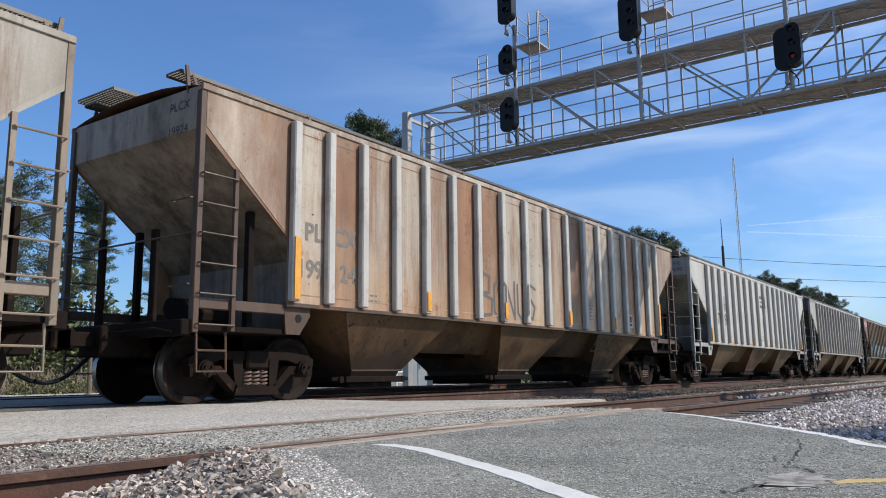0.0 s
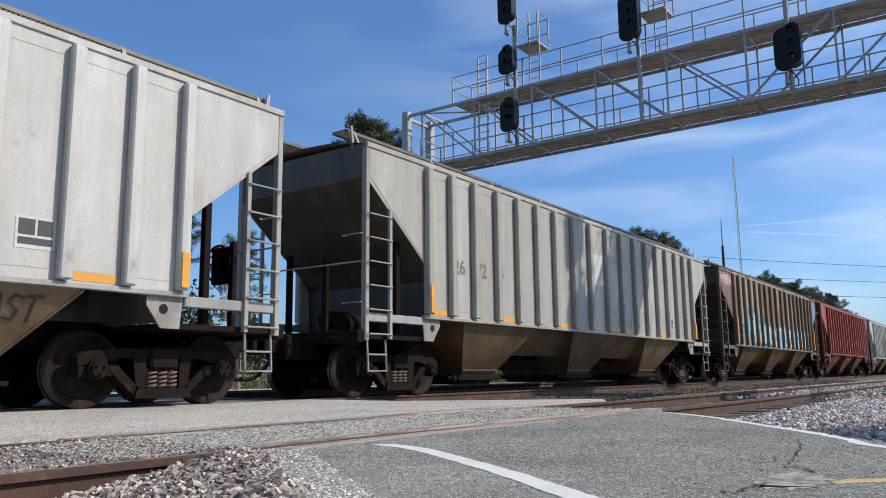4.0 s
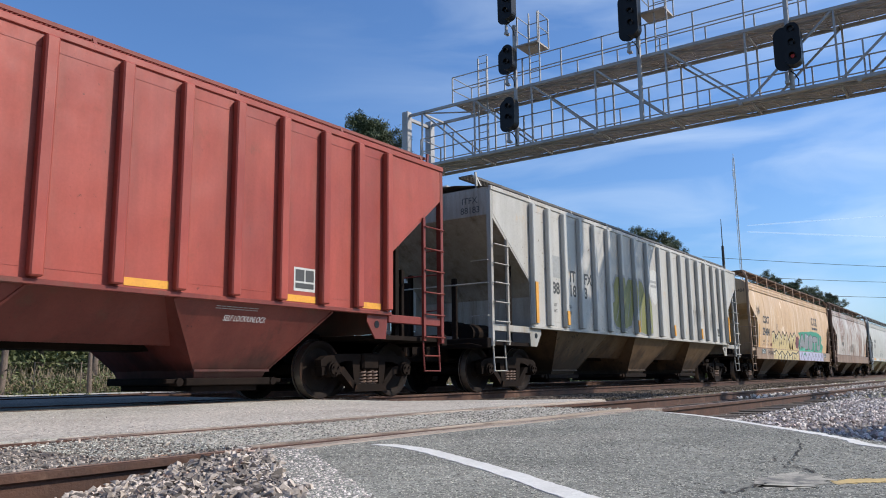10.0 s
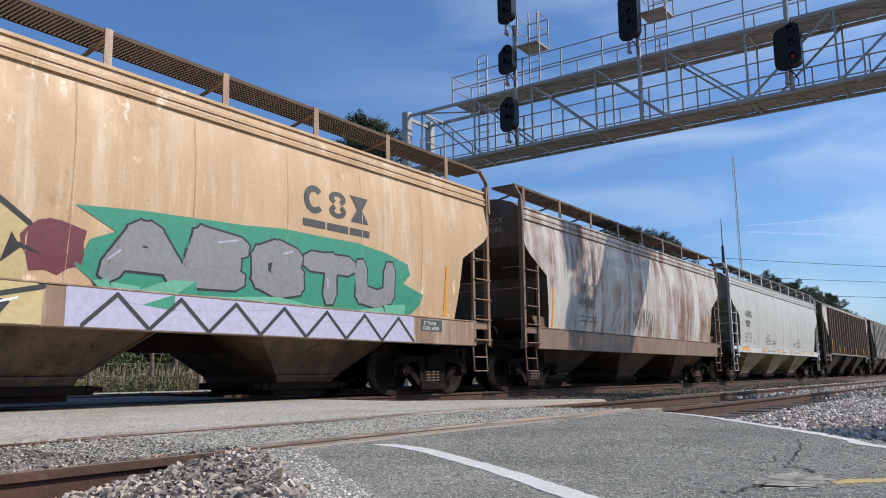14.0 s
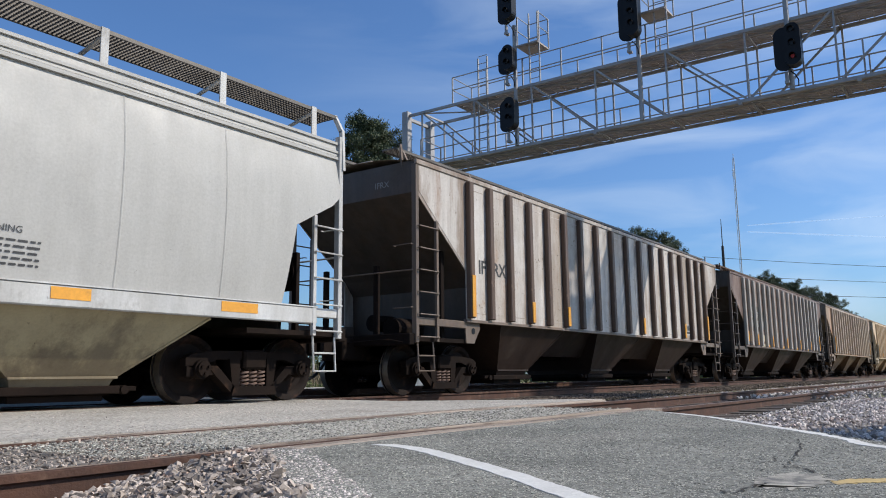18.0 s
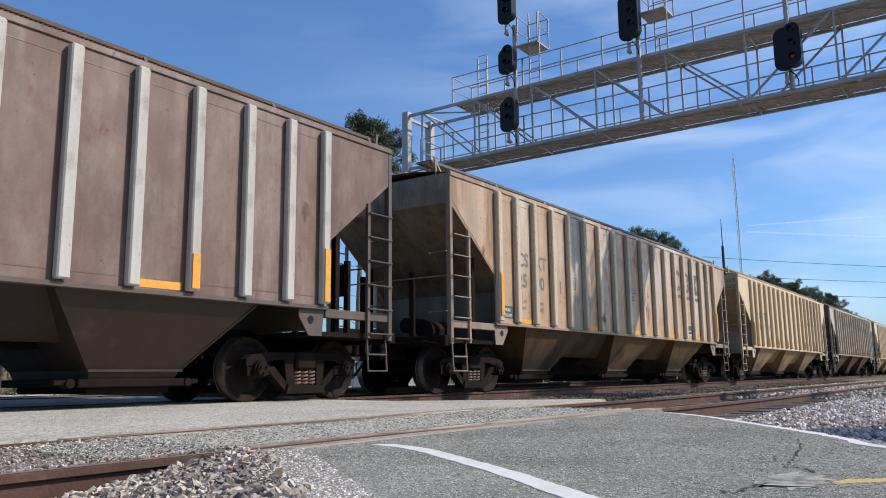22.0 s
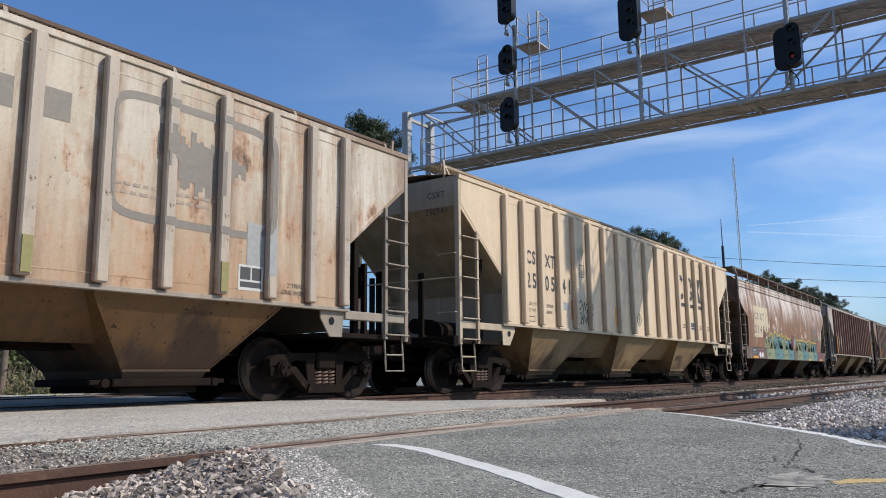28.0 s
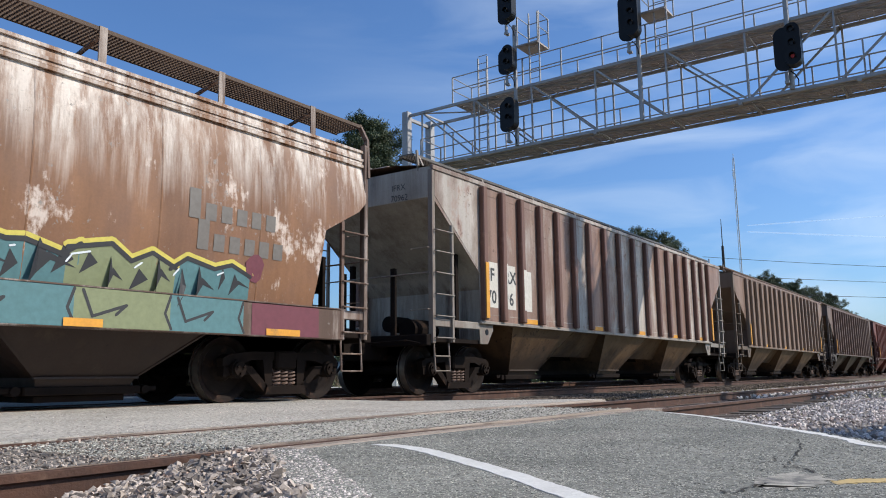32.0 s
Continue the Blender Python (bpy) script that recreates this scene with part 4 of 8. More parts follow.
def signal_mast(y, z0, z1, top_cage):
    ms = thing("signal_mast", "galvanised signal mast with caged work platform", "signal mast", (GX0 - 0.08, y, z0), "masts on the gantry")
    part("tube", Geo().tube((0, 0, 0), (0, 0, z1 - z0), 0.075, 12), M["steel"], ms, "", 40)
    if top_cage:
        zc = top_cage - z0
        part("platform", Geo().box(-0.05, 0.85, -0.95, -0.1, zc - 0.03, zc + 0.03), M["deck"], ms)
        for yy in (-0.95, -0.55):
            part("ladder_stile", Geo().bar((0.1, yy, 2.2), (0.1, yy, zc + 1.2), 0.04, 0.05, (1, 0, 0)), M["steel"], ms)
        for k in range(6):
            part("rung", Geo().tube((0.1, -0.95, 2.4 + 0.3 * k), (0.1, -0.55, 2.4 + 0.3 * k), 0.014, 6), M["steel"], ms)
        for yy in (-0.95, -0.12):
            for xx in (0.0, 0.83):
                part("guard_post", Geo().bar((xx, yy, zc), (xx, yy, zc + 1.15), 0.04, 0.04, (1, 0, 0)), M["steel"], ms)
        for hz in (1.15, 0.6):
            part("guard_rail", Geo().path([(0, -0.95, zc + hz), (0.83, -0.95, zc + hz), (0.83, -0.12, zc + hz), (0, -0.12, zc + hz)], 0.02, 6), M["steel"], ms)
    return ms


signal_mast(13.40, 8.45, 13.0, 12.15)
signal_mast(8.75, 8.45, 12.6, 12.05)
signal_mast(4.22, 8.45, 11.2, None)
signal_mast(-1.42, 8.45, 12.6, 11.6)

# ---------------------------------------------------------------- trees, masts, cabinets and fence beyond the tracks
def pine_meshes(seed, h, spread, clumps, bare=0.45, dead=0.25):
    rng = random.Random(seed)
    tr, cr = Geo(), Geo()
    pts, x, y = [], 0.0, 0.0
    N = 9
    for i in range(N + 1):
        z = h * i / N
        x += rng.uniform(-1, 1) * h * 0.006
        y += rng.uniform(-1, 1) * h * 0.006
        pts.append(Vector((x, y, z)))
    r0 = 0.012 * h + 0.06
    for i in range(N):
        tr.tube(pts[i], pts[i + 1], r0 * (1 - 0.88 * i / N), 8, r0 * (1 - 0.88 * (i + 1) / N), caps=(i == 0))

    def clump(c, s):
        for _ in range(clumps):
            d = Vector((rng.gauss(0, 1), rng.gauss(0, 1), rng.gauss(0.35, 0.8))).normalized()
            o = c + Vector((rng.gauss(0, 1), rng.gauss(0, 1), rng.gauss(0, 0.6))).normalized() * s * 0.5 * rng.random() ** 0.6
            side = d.orthogonal().normalized()
            side = Matrix.Rotation(rng.uniform(0, 6.28), 3, d) @ side
            ln, w = s * rng.uniform(0.13, 0.24), s * rng.uniform(0.02, 0.04)
            a = len(cr.v)
            cr.v += [tuple(o - side * w), tuple(o + side * w), tuple(o + d * ln + side * w * 0.4), tuple(o + d * ln - side * w * 0.4)]
            cr.f.append((a, a + 1, a + 2, a + 3))

    nl = int(30 + h * 1.7)
    for k in range(nl):
        f = bare + (1 - bare) * (k + rng.random()) / nl
        p = pts[min(N, int(f * N))].lerp(pts[min(N, int(f * N) + 1)], f * N - int(f * N))
        top = (f - bare) / (1 - bare)
        ln = 0.72 * spread * (0.45 + 0.75 * math.sin(math.pi * min(1, 0.18 + 0.78 * top))) * rng.uniform(0.55, 1.1)
        a = rng.uniform(0, 6.28)
        up = rng.uniform(0.05, 0.55) + 0.5 * top
        q = p
        d = Vector((math.cos(a), math.sin(a), up * 0.5))
        for j in range(3):
            d2 = d + Vector((rng.uniform(-.3, .3), rng.uniform(-.3, .3), rng.uniform(-0.05, 0.25)))
            q2 = q + d2 * ln / 3
            tr.tube(q, q2, 0.035 * (1 - j / 4) * (0.6 + h / 25), 5, 0.035 * (1 - (j + 1) / 4) * (0.6 + h / 25), caps=False)
            if j > 0 or rng.random() < 0.3:
                for _ in range(2 if j else 1):
                    clump(q2 + Vector((rng.gauss(0, .25), rng.gauss(0, .25), rng.gauss(0.1, .2))) * ln * 0.4, 0.75 * (0.55 + h / 28))
            q = q2
    for _ in range(int(nl * dead)):
        f = rng.uniform(0.15, bare)
        p = pts[int(f * N)]
        a = rng.uniform(0, 6.28)
        tr.tube(p, p + Vector((math.cos(a), math.sin(a), rng.uniform(-0.1, 0.3))) * rng.uniform(0.6, 1.6), 0.03, 5, 0.008, caps=False)
    clump(pts[-1], 0.8)
    clump(pts[-1] + Vector((0, 0, -0.4)), 0.9)
    t = tr.mesh("trunk", 60)
    c = bpy.data.meshes.new("crown")
    c.from_pydata(cr.v, [], cr.f)
    return t, c


PINES = [pine_meshes(21, 20.0, 2.6, 110, 0.72), pine_meshes(22, 17.0, 3.0, 60, 0.5), pine_meshes(23, 13.0, 2.8, 60, 0.35), pine_meshes(24, 18.0, 2.6, 90, 0.62)]
PINE_H = [20.0, 17.0, 13.0, 18.0]


def pine(k, x, y, top, turn, base=-0.42):
    p = thing("pine_tree", "tall slender pine with bare lower trunk and ragged crown", "tree", (x, y, base), "pines beyond the tracks")
    s = (top - base) / (PINE_H[k] + 0.5)
    p.scale = (s, s, s)
    p.rotation_euler = (0, 0, turn)
    part("trunk", PINES[k][0], M["bark"], p)
    part("crown", PINES[k][1], M["needles"], p)
    return p


for k, x, y, top, turn in ((0, 46.4, 41.2, 21.4, 0.3), (3, 48.2, 40.3, 20.6, 2.0),
                           (1, 64.4, 27.4, 13.3, 1.1), (2, 66.6, 27.3, 13.2, 0.2), (3, 66.1, 25.9, 12.9, 2.6), (1, 67.7, 24.5, 13.0, 4.0), (3, 68.9, 24.0, 12.6, 5.0), (2, 70.2, 23.3, 11.8, 3.1),
                           (2, 93.4, 22.2, 11.7, 0.5), (1, 94.5, 21.8, 11.4, 1.5), (0, 95.7, 21.0, 11.2, 2.5), (3, 99.0, 19.9, 11.0, 3.5), (2, 100.2, 19.3, 10.7, 4.5), (1, 102.3, 18.6, 10.5, 5.5), (3, 104.5, 18.0, 10.1, 0.9), (0, 106.6, 17.1, 9.9, 0.1), (2, 108.8, 16.5, 9.2, 0.7), (1, 110.9, 15.8, 8.3, 2.2),
                           (3, 97.2, 20.6, 10.6, 1.2), (2, 101.2, 19.1, 10.0, 3.3), (1, 105.6, 17.6, 9.4, 4.1), (3, 113.5, 15.4, 7.6, 5.1), (2, 117.0, 15.0, 7.0, 2.9),
                           (2, 19.5, 41.5, 11.4, 0.4), (3, 23.2, 39.6, 8.6, 1.4), (1, 15.5, 44.5, 13.0, 2.4), (0, 26.5, 45.0, 14.0, 3.4), (2, 12.0, 47.0, 11.0, 4.4), (1, 29.5, 43.5, 10.5, 5.4), (3, 33.5, 46.5, 13.0, 0.8), (2, 37.5, 45.0, 11.0, 1.8), (0, 8.0, 50.0, 14.0, 2.8), (1, 21.2, 47.5, 12.5, 3.8), (2, 25.0, 48.5, 12.0, 0.6),
                           (3, 51, 40, 13.5, 1.3), (2, 56, 37, 12.0, 2.3), (1, 74, 30, 10.5, 0.9), (2, 82, 28, 10.0, 1.9)):
    pine(k, x, y, top, turn)


def scrub(name, label, mat, seed, n, area, hmin, hmax, base=-0.42, w=0.22):
    """Tangle of thin leaning blades and twigs."""
    rng = random.Random(seed)
    g = Geo()
    for _ in range(n):
        x, y = rng.uniform(area[0], area[1]), rng.uniform(area[2], area[3])
        hump = 0.55 + 0.45 * noise.noise((x * 0.35, y * 0.35, seed))
        h = rng.uniform(hmin, hmax) * max(0.25, hump + 0.3)
        z0 = base + rng.uniform(0, h * 0.75)
        a, t = rng.uniform(0, 3.14), rng.uniform(-0.5, 0.5)
        dx, dy = math.cos(a) * w * rng.uniform(0.3, 1), math.sin(a) * w * rng.uniform(0.3, 1)
        k = len(g.v)
        g.v += [(x, y, z0), (x + dx, y + dy, z0 + 0.1 * h), (x + dx * 0.6 + t * 0.3, y + dy, z0 + h * 0.35), (x + t * 0.3 - dx * 0.2, y, z0 + h * 0.3)]
        g.f.append((k, k + 1, k + 2, k + 3))
    me = bpy.data.meshes.new(name)
    me.from_pydata(g.v, [], g.f)
    ob = part(name, me, mat, None)
    return tagged(ob, label, "undergrowth", "", "stuff")


def thicket(label, seed, n, area, top, size, mat):
    """Bushes and saplings: humps of small leaves turned every way."""
    rr = np.random.default_rng(seed)
    x, y = rr.uniform(area[0], area[1], n), rr.uniform(area[2], area[3], n)
    hump = np.array([0.55 + 0.75 * noise.noise((u * 0.42, v * 0.42, seed)) for u, v in zip(x, y)])
    z = -0.42 + top * np.clip(hump, 0.12, 1.3) * rr.random(n) ** 0.8
    a, b = rr.normal(size=(n, 3)), rr.normal(size=(n, 3))
    a /= np.linalg.norm(a, axis=1)[:, None]
    b -= a * (a * b).sum(1)[:, None]
    b /= np.linalg.norm(b, axis=1)[:, None]
    s = rr.uniform(size[0], size[1], n)[:, None]
    c = np.stack([x, y, z], 1)
    v = np.stack([c - a * s, c - b * s * 0.45, c + a * s, c + b * s * 0.45], 1).reshape(-1, 3)
    f = np.arange(4 * n).reshape(-1, 4)
    me = bpy.data.meshes.new("undergrowth")
    me.from_pydata(v.tolist(), [], f.tolist())
    return tagged(part("undergrowth", me, mat, None), label, "undergrowth", "", "stuff")


thicket("green scrub and saplings along the edge of the wood", 31, 70000, (-6, 84, 46.5, 54), 4.2, (0.10, 0.24), M["leaves"])
thicket("tall leafy saplings and pines' lower boughs", 36, 60000, (-4, 46, 50, 57), 8.5, (0.14, 0.34), M["leaves"])
thicket("dense green scrub behind the distant line of pines", 34, 16000, (60, 150, 26, 36), 3.0, (0.15, 0.35), M["leaves"])
thicket("low green bushes beside the fence", 35, 14000, (2, 44, 41.0, 46.5), 1.5, (0.05, 0.13), M["leaves"])
scrub("dry_grass", "tall straw-coloured dry grass behind the fence", M["dry"], 32, 16000, (-2, 66, 42.5, 47), 0.5, 2.0, w=0.07)
scrub("dry_grass", "green and straw grass along the far track", M["blade"], 33, 4000, (4, 60, 17.5, 29.5), 0.1, 0.4, w=0.1)


def fence():
    f = thing("chain_link_fence", "wire fence with slim metal posts before dry grass", "fence", (0, 42.0, -0.42))
    for k in range(26):
        x = -2 + 2.6 * k
        part("post", Geo().tube((x, 0, 0), (x, 0, 1.75), 0.03, 8), M["pole"], f)
    for z in (0.15, 0.95, 1.7):
        part("wire", Geo().tube((-2, 0, z), (63, 0, z), 0.007, 5), M["pole"], f)
    g = Geo()
    for k in range(330):
        x = -2 + k * 0.195
        g.bar((x, 0.02, 0.15), (x + 0.6, 0.02, 1.7), 0.003, 0.003, (0, 1, 0))
        g.bar((x + 0.6, -0.02, 0.15), (x, -0.02, 1.7), 0.003, 0.003, (0, 1, 0))
    part("mesh", g, M["pole"], f)
    for k, x in enumerate((17.0, 31.5, 34.5, 48.0)):
        p = thing("utility_post", "stout weathered wooden post beside the far road", "post", (x, 41.4, -0.42), "posts beside the road")
        part("shaft", Geo().tube((0, 0, 0), (0, 0, 3.4 if k % 2 else 9.5), 0.2, 10, 0.15), M["pole"], p, "", 40)


fence()


def cabinet(x, y, w, d, h, turn=0):
    c = thing("signal_cabinet", "pale grey metal railway equipment cabinet on a low base", "cabinet", (x, y, -0.42), "equipment cabinets")
    c.rotation_euler = (0, 0, turn)
    part("plinth", Geo().box(-w / 2 - 0.05, w / 2 + 0.05, -d / 2 - 0.05, d / 2 + 0.05, 0, 0.15, 0.01), M["apron"], c)
    part("body", Geo().box(-w / 2, w / 2, -d / 2, d / 2, 0.15, h, 0.02), M["cabinet"], c)
    part("roof", Geo().box(-w / 2 - 0.08, w / 2 + 0.08, -d / 2 - 0.08, d / 2 + 0.08, h, h + 0.07, 0.02), M["cabinet"], c)
    for i in range(max(1, int(w / 0.8))):
        x0 = -w / 2 + 0.05 + i * (w - 0.1) / max(1, int(w / 0.8))
        dr = part("door", Geo().box(x0 + 0.02, x0 + (w - 0.1) / max(1, int(w / 0.8)) - 0.02, -d / 2 - 0.025, -d / 2 - 0.002, 0.22, h - 0.08, 0.006), M["cabinet"], c)
        part("handle", Geo().box(x0 + 0.1, x0 + 0.14, -d / 2 - 0.06, -d / 2 - 0.027, h * 0.45, h * 0.6), M["steel"], dr)
    return c


cabinet(32.4, 25.6, 2.6, 2.0, 2.6, radians(-40))
cabinet(30.4, 27.0, 0.8, 0.6, 1.5, radians(-40))
# Unseen case beyond the right edge, added to cast a shadow onto the ballast.
shadow_case = cabinet(7.9, -0.05, 1.5, 0.5, 1.12)
shadow_case.location.z = -0.2
rack = thing("pipe_rack", "white-painted pipe guard frame beside the equipment cabinet", "guard frame", (30.9, 24.6, -0.42))
for x in (-0.5, 0.5):
    part("upright", Geo().tube((x, 0, 0), (x, 0, 1.5), 0.05, 8), M["white"], rack)
part("cross_bar", Geo().tube((-0.5, 0, 1.0), (0.5, 0, 1.0), 0.05, 8), M["white"], rack)
part("cross_bar", Geo().tube((-0.5, 0, 0.5), (0.5, 0, 0.5), 0.05, 8), M["white"], rack)


def tower(x, y, z0, z1):
    t = thing("radio_mast", "tall thin lattice radio mast with small antennas", "radio mast", (x, y, z0))
    h = z1 - z0
    for k in range(3):
        a = 2.1 * k
        part("leg", Geo().tube((0.22 * math.cos(a), 0.22 * math.sin(a), 0), (0.16 * math.cos(a), 0.16 * math.sin(a), h), 0.055, 6), M["cabinet"], t)
    g = Geo()
    z = 0.0
    k = 0
    while z < h - 1:
        a, b = 2.1 * (k % 3), 2.1 * ((k + 1) % 3)
        g.tube((0.2 * math.cos(a), 0.2 * math.sin(a), z), (0.2 * math.cos(b), 0.2 * math.sin(b), z + 0.8), 0.025, 4)
        z += 0.8
        k += 1
    part("lattice", g, M["cabinet"], t)
    for zz, r in ((h - 2.4, 0.34), (h - 2.9, 0.34), (h - 3.3, 0.3), (h * 0.36, 0.7), (h * 0.29, 0.9)):
        part("antenna", Geo().tube((-r, 0.25, zz), (r, 0.25, zz), 0.09, 6).tube((r, 0.25, zz - 0.5), (r, 0.25, zz + 0.5), 0.08, 6), M["cabinet"], t)
    part("whip", Geo().tube((0, 0, h), (0, 0, h + 0.8), 0.05, 6), M["cabinet"], t)


tower(145.3, 37.3, -0.4, 39.7)
pl = thing("antenna_pole", "dark slim pole with a whip antenna", "pole", (77.1, 21.4, -0.4))
part("shaft", Geo().tube((0, 0, 0), (0, 0, 13.0), 0.18, 8, 0.13), M["cable"], pl)
part("whip", Geo().tube((0, 0, 13.0), (0, 0, 15.7), 0.05, 6, 0.03), M["cable"], pl)

for k, (za, zb) in enumerate(((11.3, 10.4), (9.6, 9.0), (8.0, 7.6))):
    wr = thing("power_line", "thin overhead power line against the sky", "cable", (0, 0, 0), "overhead lines")
    g = Geo()
    pts = []
    for i in range(13):
        u = i / 12
        x, y = 74 + 30 * u, 22.5 - 30 * u
        pts.append((x, y, za + (zb - za) * u - 1.2 * 4 * u * (1 - u) * 0.25))
    g.path(pts, 0.022, 5)
    part("wire", g, M["cable"], wr)



def contrail(a, b_, w, label):
    """A thin far streak of ice cloud between two bearings."""
    P, Q = Vector(a), Vector(b_)
    up = Vector((0, 0, 1))
    g = Geo()
    N = 24
    rr = random.Random(int(w))
    for k in range(N + 1):
        u = k / N
        c = P.lerp(Q, u)
        h = 0.6 * w * (0.5 + 0.5 * math.sin(math.pi * min(1, u * 1.4))) * rr.uniform(0.6, 1.2)
        g.v += [tuple(c - up * h), tuple(c + up * h)]
    g.f = [(2 * k, 2 * k + 2, 2 * k + 3, 2 * k + 1) for k in range(N)]
    ob = setting("backdrop_contrail", g, M["contrail"], label, "contrail")
    ob.visible_shadow = False
    return ob


# Trail cloud; its sunlit white is set in as emission.
m, nt, bs = node_mat("ice_cloud_glow")
bs.inputs["Base Color"].default_value = (0.8, 0.8, 0.8, 1)
bs.inputs["Emission Color"].default_value, bs.inputs["Emission Strength"].default_value = (0.62, 0.78, 1.0, 1), 0.75
bs.inputs["Alpha"].default_value = 0.35
M["contrail"] = m
contrail((2913.0, 716.0, 529.0), (2984.0, 248.0, 519.0), 5, "thin white aircraft trail far off in the sky")
contrail((2913.0, 716.0, 506.0), (2984.0, 248.0, 442.0), 6, "broad white aircraft trail far off in the sky")

# ---------------------------------------------------------------- the train
SIDE, SILL_Z, EAVE_Z, CUT = 1.55, 1.36, 4.06, 1.56
WHEEL_R = 0.457
CACHE = {}


def cached(key, make, smooth=0):
    if key not in CACHE:
        CACHE[key] = make().mesh(key if isinstance(key, str) else key[0], smooth)
    return CACHE[key]


# how far the train is ahead of an even pick-up of speed, second by second
LEAD = [0.0, 0.09, 0.18, 0.26, 0.33, 0.37, 0.4, 0.4, 0.39, 0.39, 0.36, 0.34, 0.3, 0.29, 0.3, 0.33, 0.37, 0.41, 0.45, 0.46, 0.38, 0.23, 0.08, -0.05, -0.2, -0.18, -0.2, -0.27, -0.4, -0.62, -0.87, -1.05, -1.24]


def distance_run(t):
    """How far the train has gone at t seconds."""
    return 8.66 * t + 0.01966 * t * t + float(np.interp(t, range(33), LEAD))


def wheel_geo():
    g = Geo()
    prof = [(0.065, 0.05), (0.065, WHEEL_R - 0.05), (0.07, WHEEL_R - 0.004), (-0.055, WHEEL_R), (-0.06, WHEEL_R + 0.026), (-0.085, WHEEL_R + 0.026), (-0.085, WHEEL_R - 0.07), (-0.03, WHEEL_R - 0.11), (-0.02, 0.17), (-0.07, 0.13), (-0.07, 0.05)]
    prof[1:1] = [(0.065, 0.13), (0.015, 0.17), (0.010, WHEEL_R - 0.12), (0.055, WHEEL_R - 0.075)]
    N, n = 28, len(prof)
    for i in range(N):
        a = 2 * math.pi * i / N
        g.v += [(r * math.cos(a), -y, r * math.sin(a)) for y, r in prof]
    for i in range(N):
        for j in range(n):
            a, b = i * n + j, i * n + (j + 1) % n
            c, d = ((i + 1) % N) * n + (j + 1) % n, ((i + 1) % N) * n + j
            g.f.append((a, b, c, d))
    return g


def frame_geo():
    """Cast side frame: arched top, sloping legs, spring window, two openings."""
    g = Geo()
    top = [(-1.12, 0.50), (-1.12, 0.60), (-1.0, 0.66), (-0.62, 0.70), (0.62, 0.70), (1.0, 0.66), (1.12, 0.60), (1.12, 0.50), (0.98, 0.47), (0.60, 0.585), (-0.60, 0.585), (-0.98, 0.47)]
    g.prism(top, -0.07, 0.07)
    for s in (-1, 1):
        g.prism([(s * 1.10, 0.36), (s * 1.10, 0.50), (s * 0.66, 0.50), (s * 0.66, 0.38)][::s], -0.07, 0.07)
        g.prism([(s * 0.78, 0.50), (s * 0.66, 0.38), (s * 0.36, 0.12), (s * 0.30, 0.20), (s * 0.62, 0.50)][::s], -0.08, 0.08)
        g.prism([(s * 0.42, 0.60), (s * 0.24, 0.60), (s * 0.24, 0.20), (s * 0.36, 0.20)][::s], -0.08, 0.08)
    g.prism([(-0.40, 0.10), (0.40, 0.10), (0.36, 0.22), (-0.36, 0.22)], -0.12, 0.12)
    return g


def spring_geo():
    g = Geo()
    pts = [(0.062 * math.cos(a), 0.062 * math.sin(a), 0.235 * k / 40) for k, a in ((k, k * 2 * math.pi * 4.5 / 40) for k in range(41))]
    g.path(pts, 0.017, 5)
    return g


def bearing_geo():
    g = Geo()
    g.tube((0, 0.10, 0), (0, -0.06, 0), 0.125, 16)
    g.tube((0, -0.06, 0), (0, -0.10, 0), 0.10, 16)
    for k in range(3):
        a = 2.1 * k + 0.5
        g.tube((0.06 * math.cos(a), -0.10, 0.06 * math.sin(a)), (0.06 * math.cos(a), -0.13, 0.06 * math.sin(a)), 0.02, 6)
    return g


WHEELSETS = []


def bogie(car, x):
    fm = cached("side_frame", frame_geo, 30)
    for s in (-1, 1):
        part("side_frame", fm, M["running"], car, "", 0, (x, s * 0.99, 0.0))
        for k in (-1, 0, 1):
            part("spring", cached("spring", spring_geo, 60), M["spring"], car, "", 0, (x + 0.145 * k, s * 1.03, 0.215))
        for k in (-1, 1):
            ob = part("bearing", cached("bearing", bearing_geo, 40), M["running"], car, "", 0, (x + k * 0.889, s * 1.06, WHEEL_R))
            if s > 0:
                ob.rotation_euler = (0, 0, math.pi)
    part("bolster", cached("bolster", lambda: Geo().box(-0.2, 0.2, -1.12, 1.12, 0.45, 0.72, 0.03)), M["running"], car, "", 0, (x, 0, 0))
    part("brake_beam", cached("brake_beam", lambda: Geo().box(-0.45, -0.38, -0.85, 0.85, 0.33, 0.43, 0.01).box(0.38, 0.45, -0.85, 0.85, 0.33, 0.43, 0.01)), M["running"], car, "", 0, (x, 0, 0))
    for k in (-1, 1):
        ws = part("wheelset", cached("wheelset", lambda: Geo().tube((0, -1.05, 0), (0, 1.05, 0), 0.085, 12), 40), M["running"], car, "", 0, (x + k * 0.889, 0, WHEEL_R))
        for s in (-1, 1):
            wm = cached("wheel", wheel_geo, 35)
            if len(wm.materials) == 0:
                wm.materials.append(M["wheel"])
                wm.materials.append(M["tread"])
                for poly in wm.polygons:
                    r = math.hypot(poly.center.x, poly.center.z)
                    if r > WHEEL_R - 0.012 and abs(poly.normal.y) < 0.5:
                        poly.material_index = 1
            w = part("wheel", wm, M["wheel"], ws, "", 0, (0, s * 0.75, 0))
            if s > 0:
                w.rotation_euler = (0, 0, math.pi)
        WHEELSETS.append((ws, x + k * 0.889))


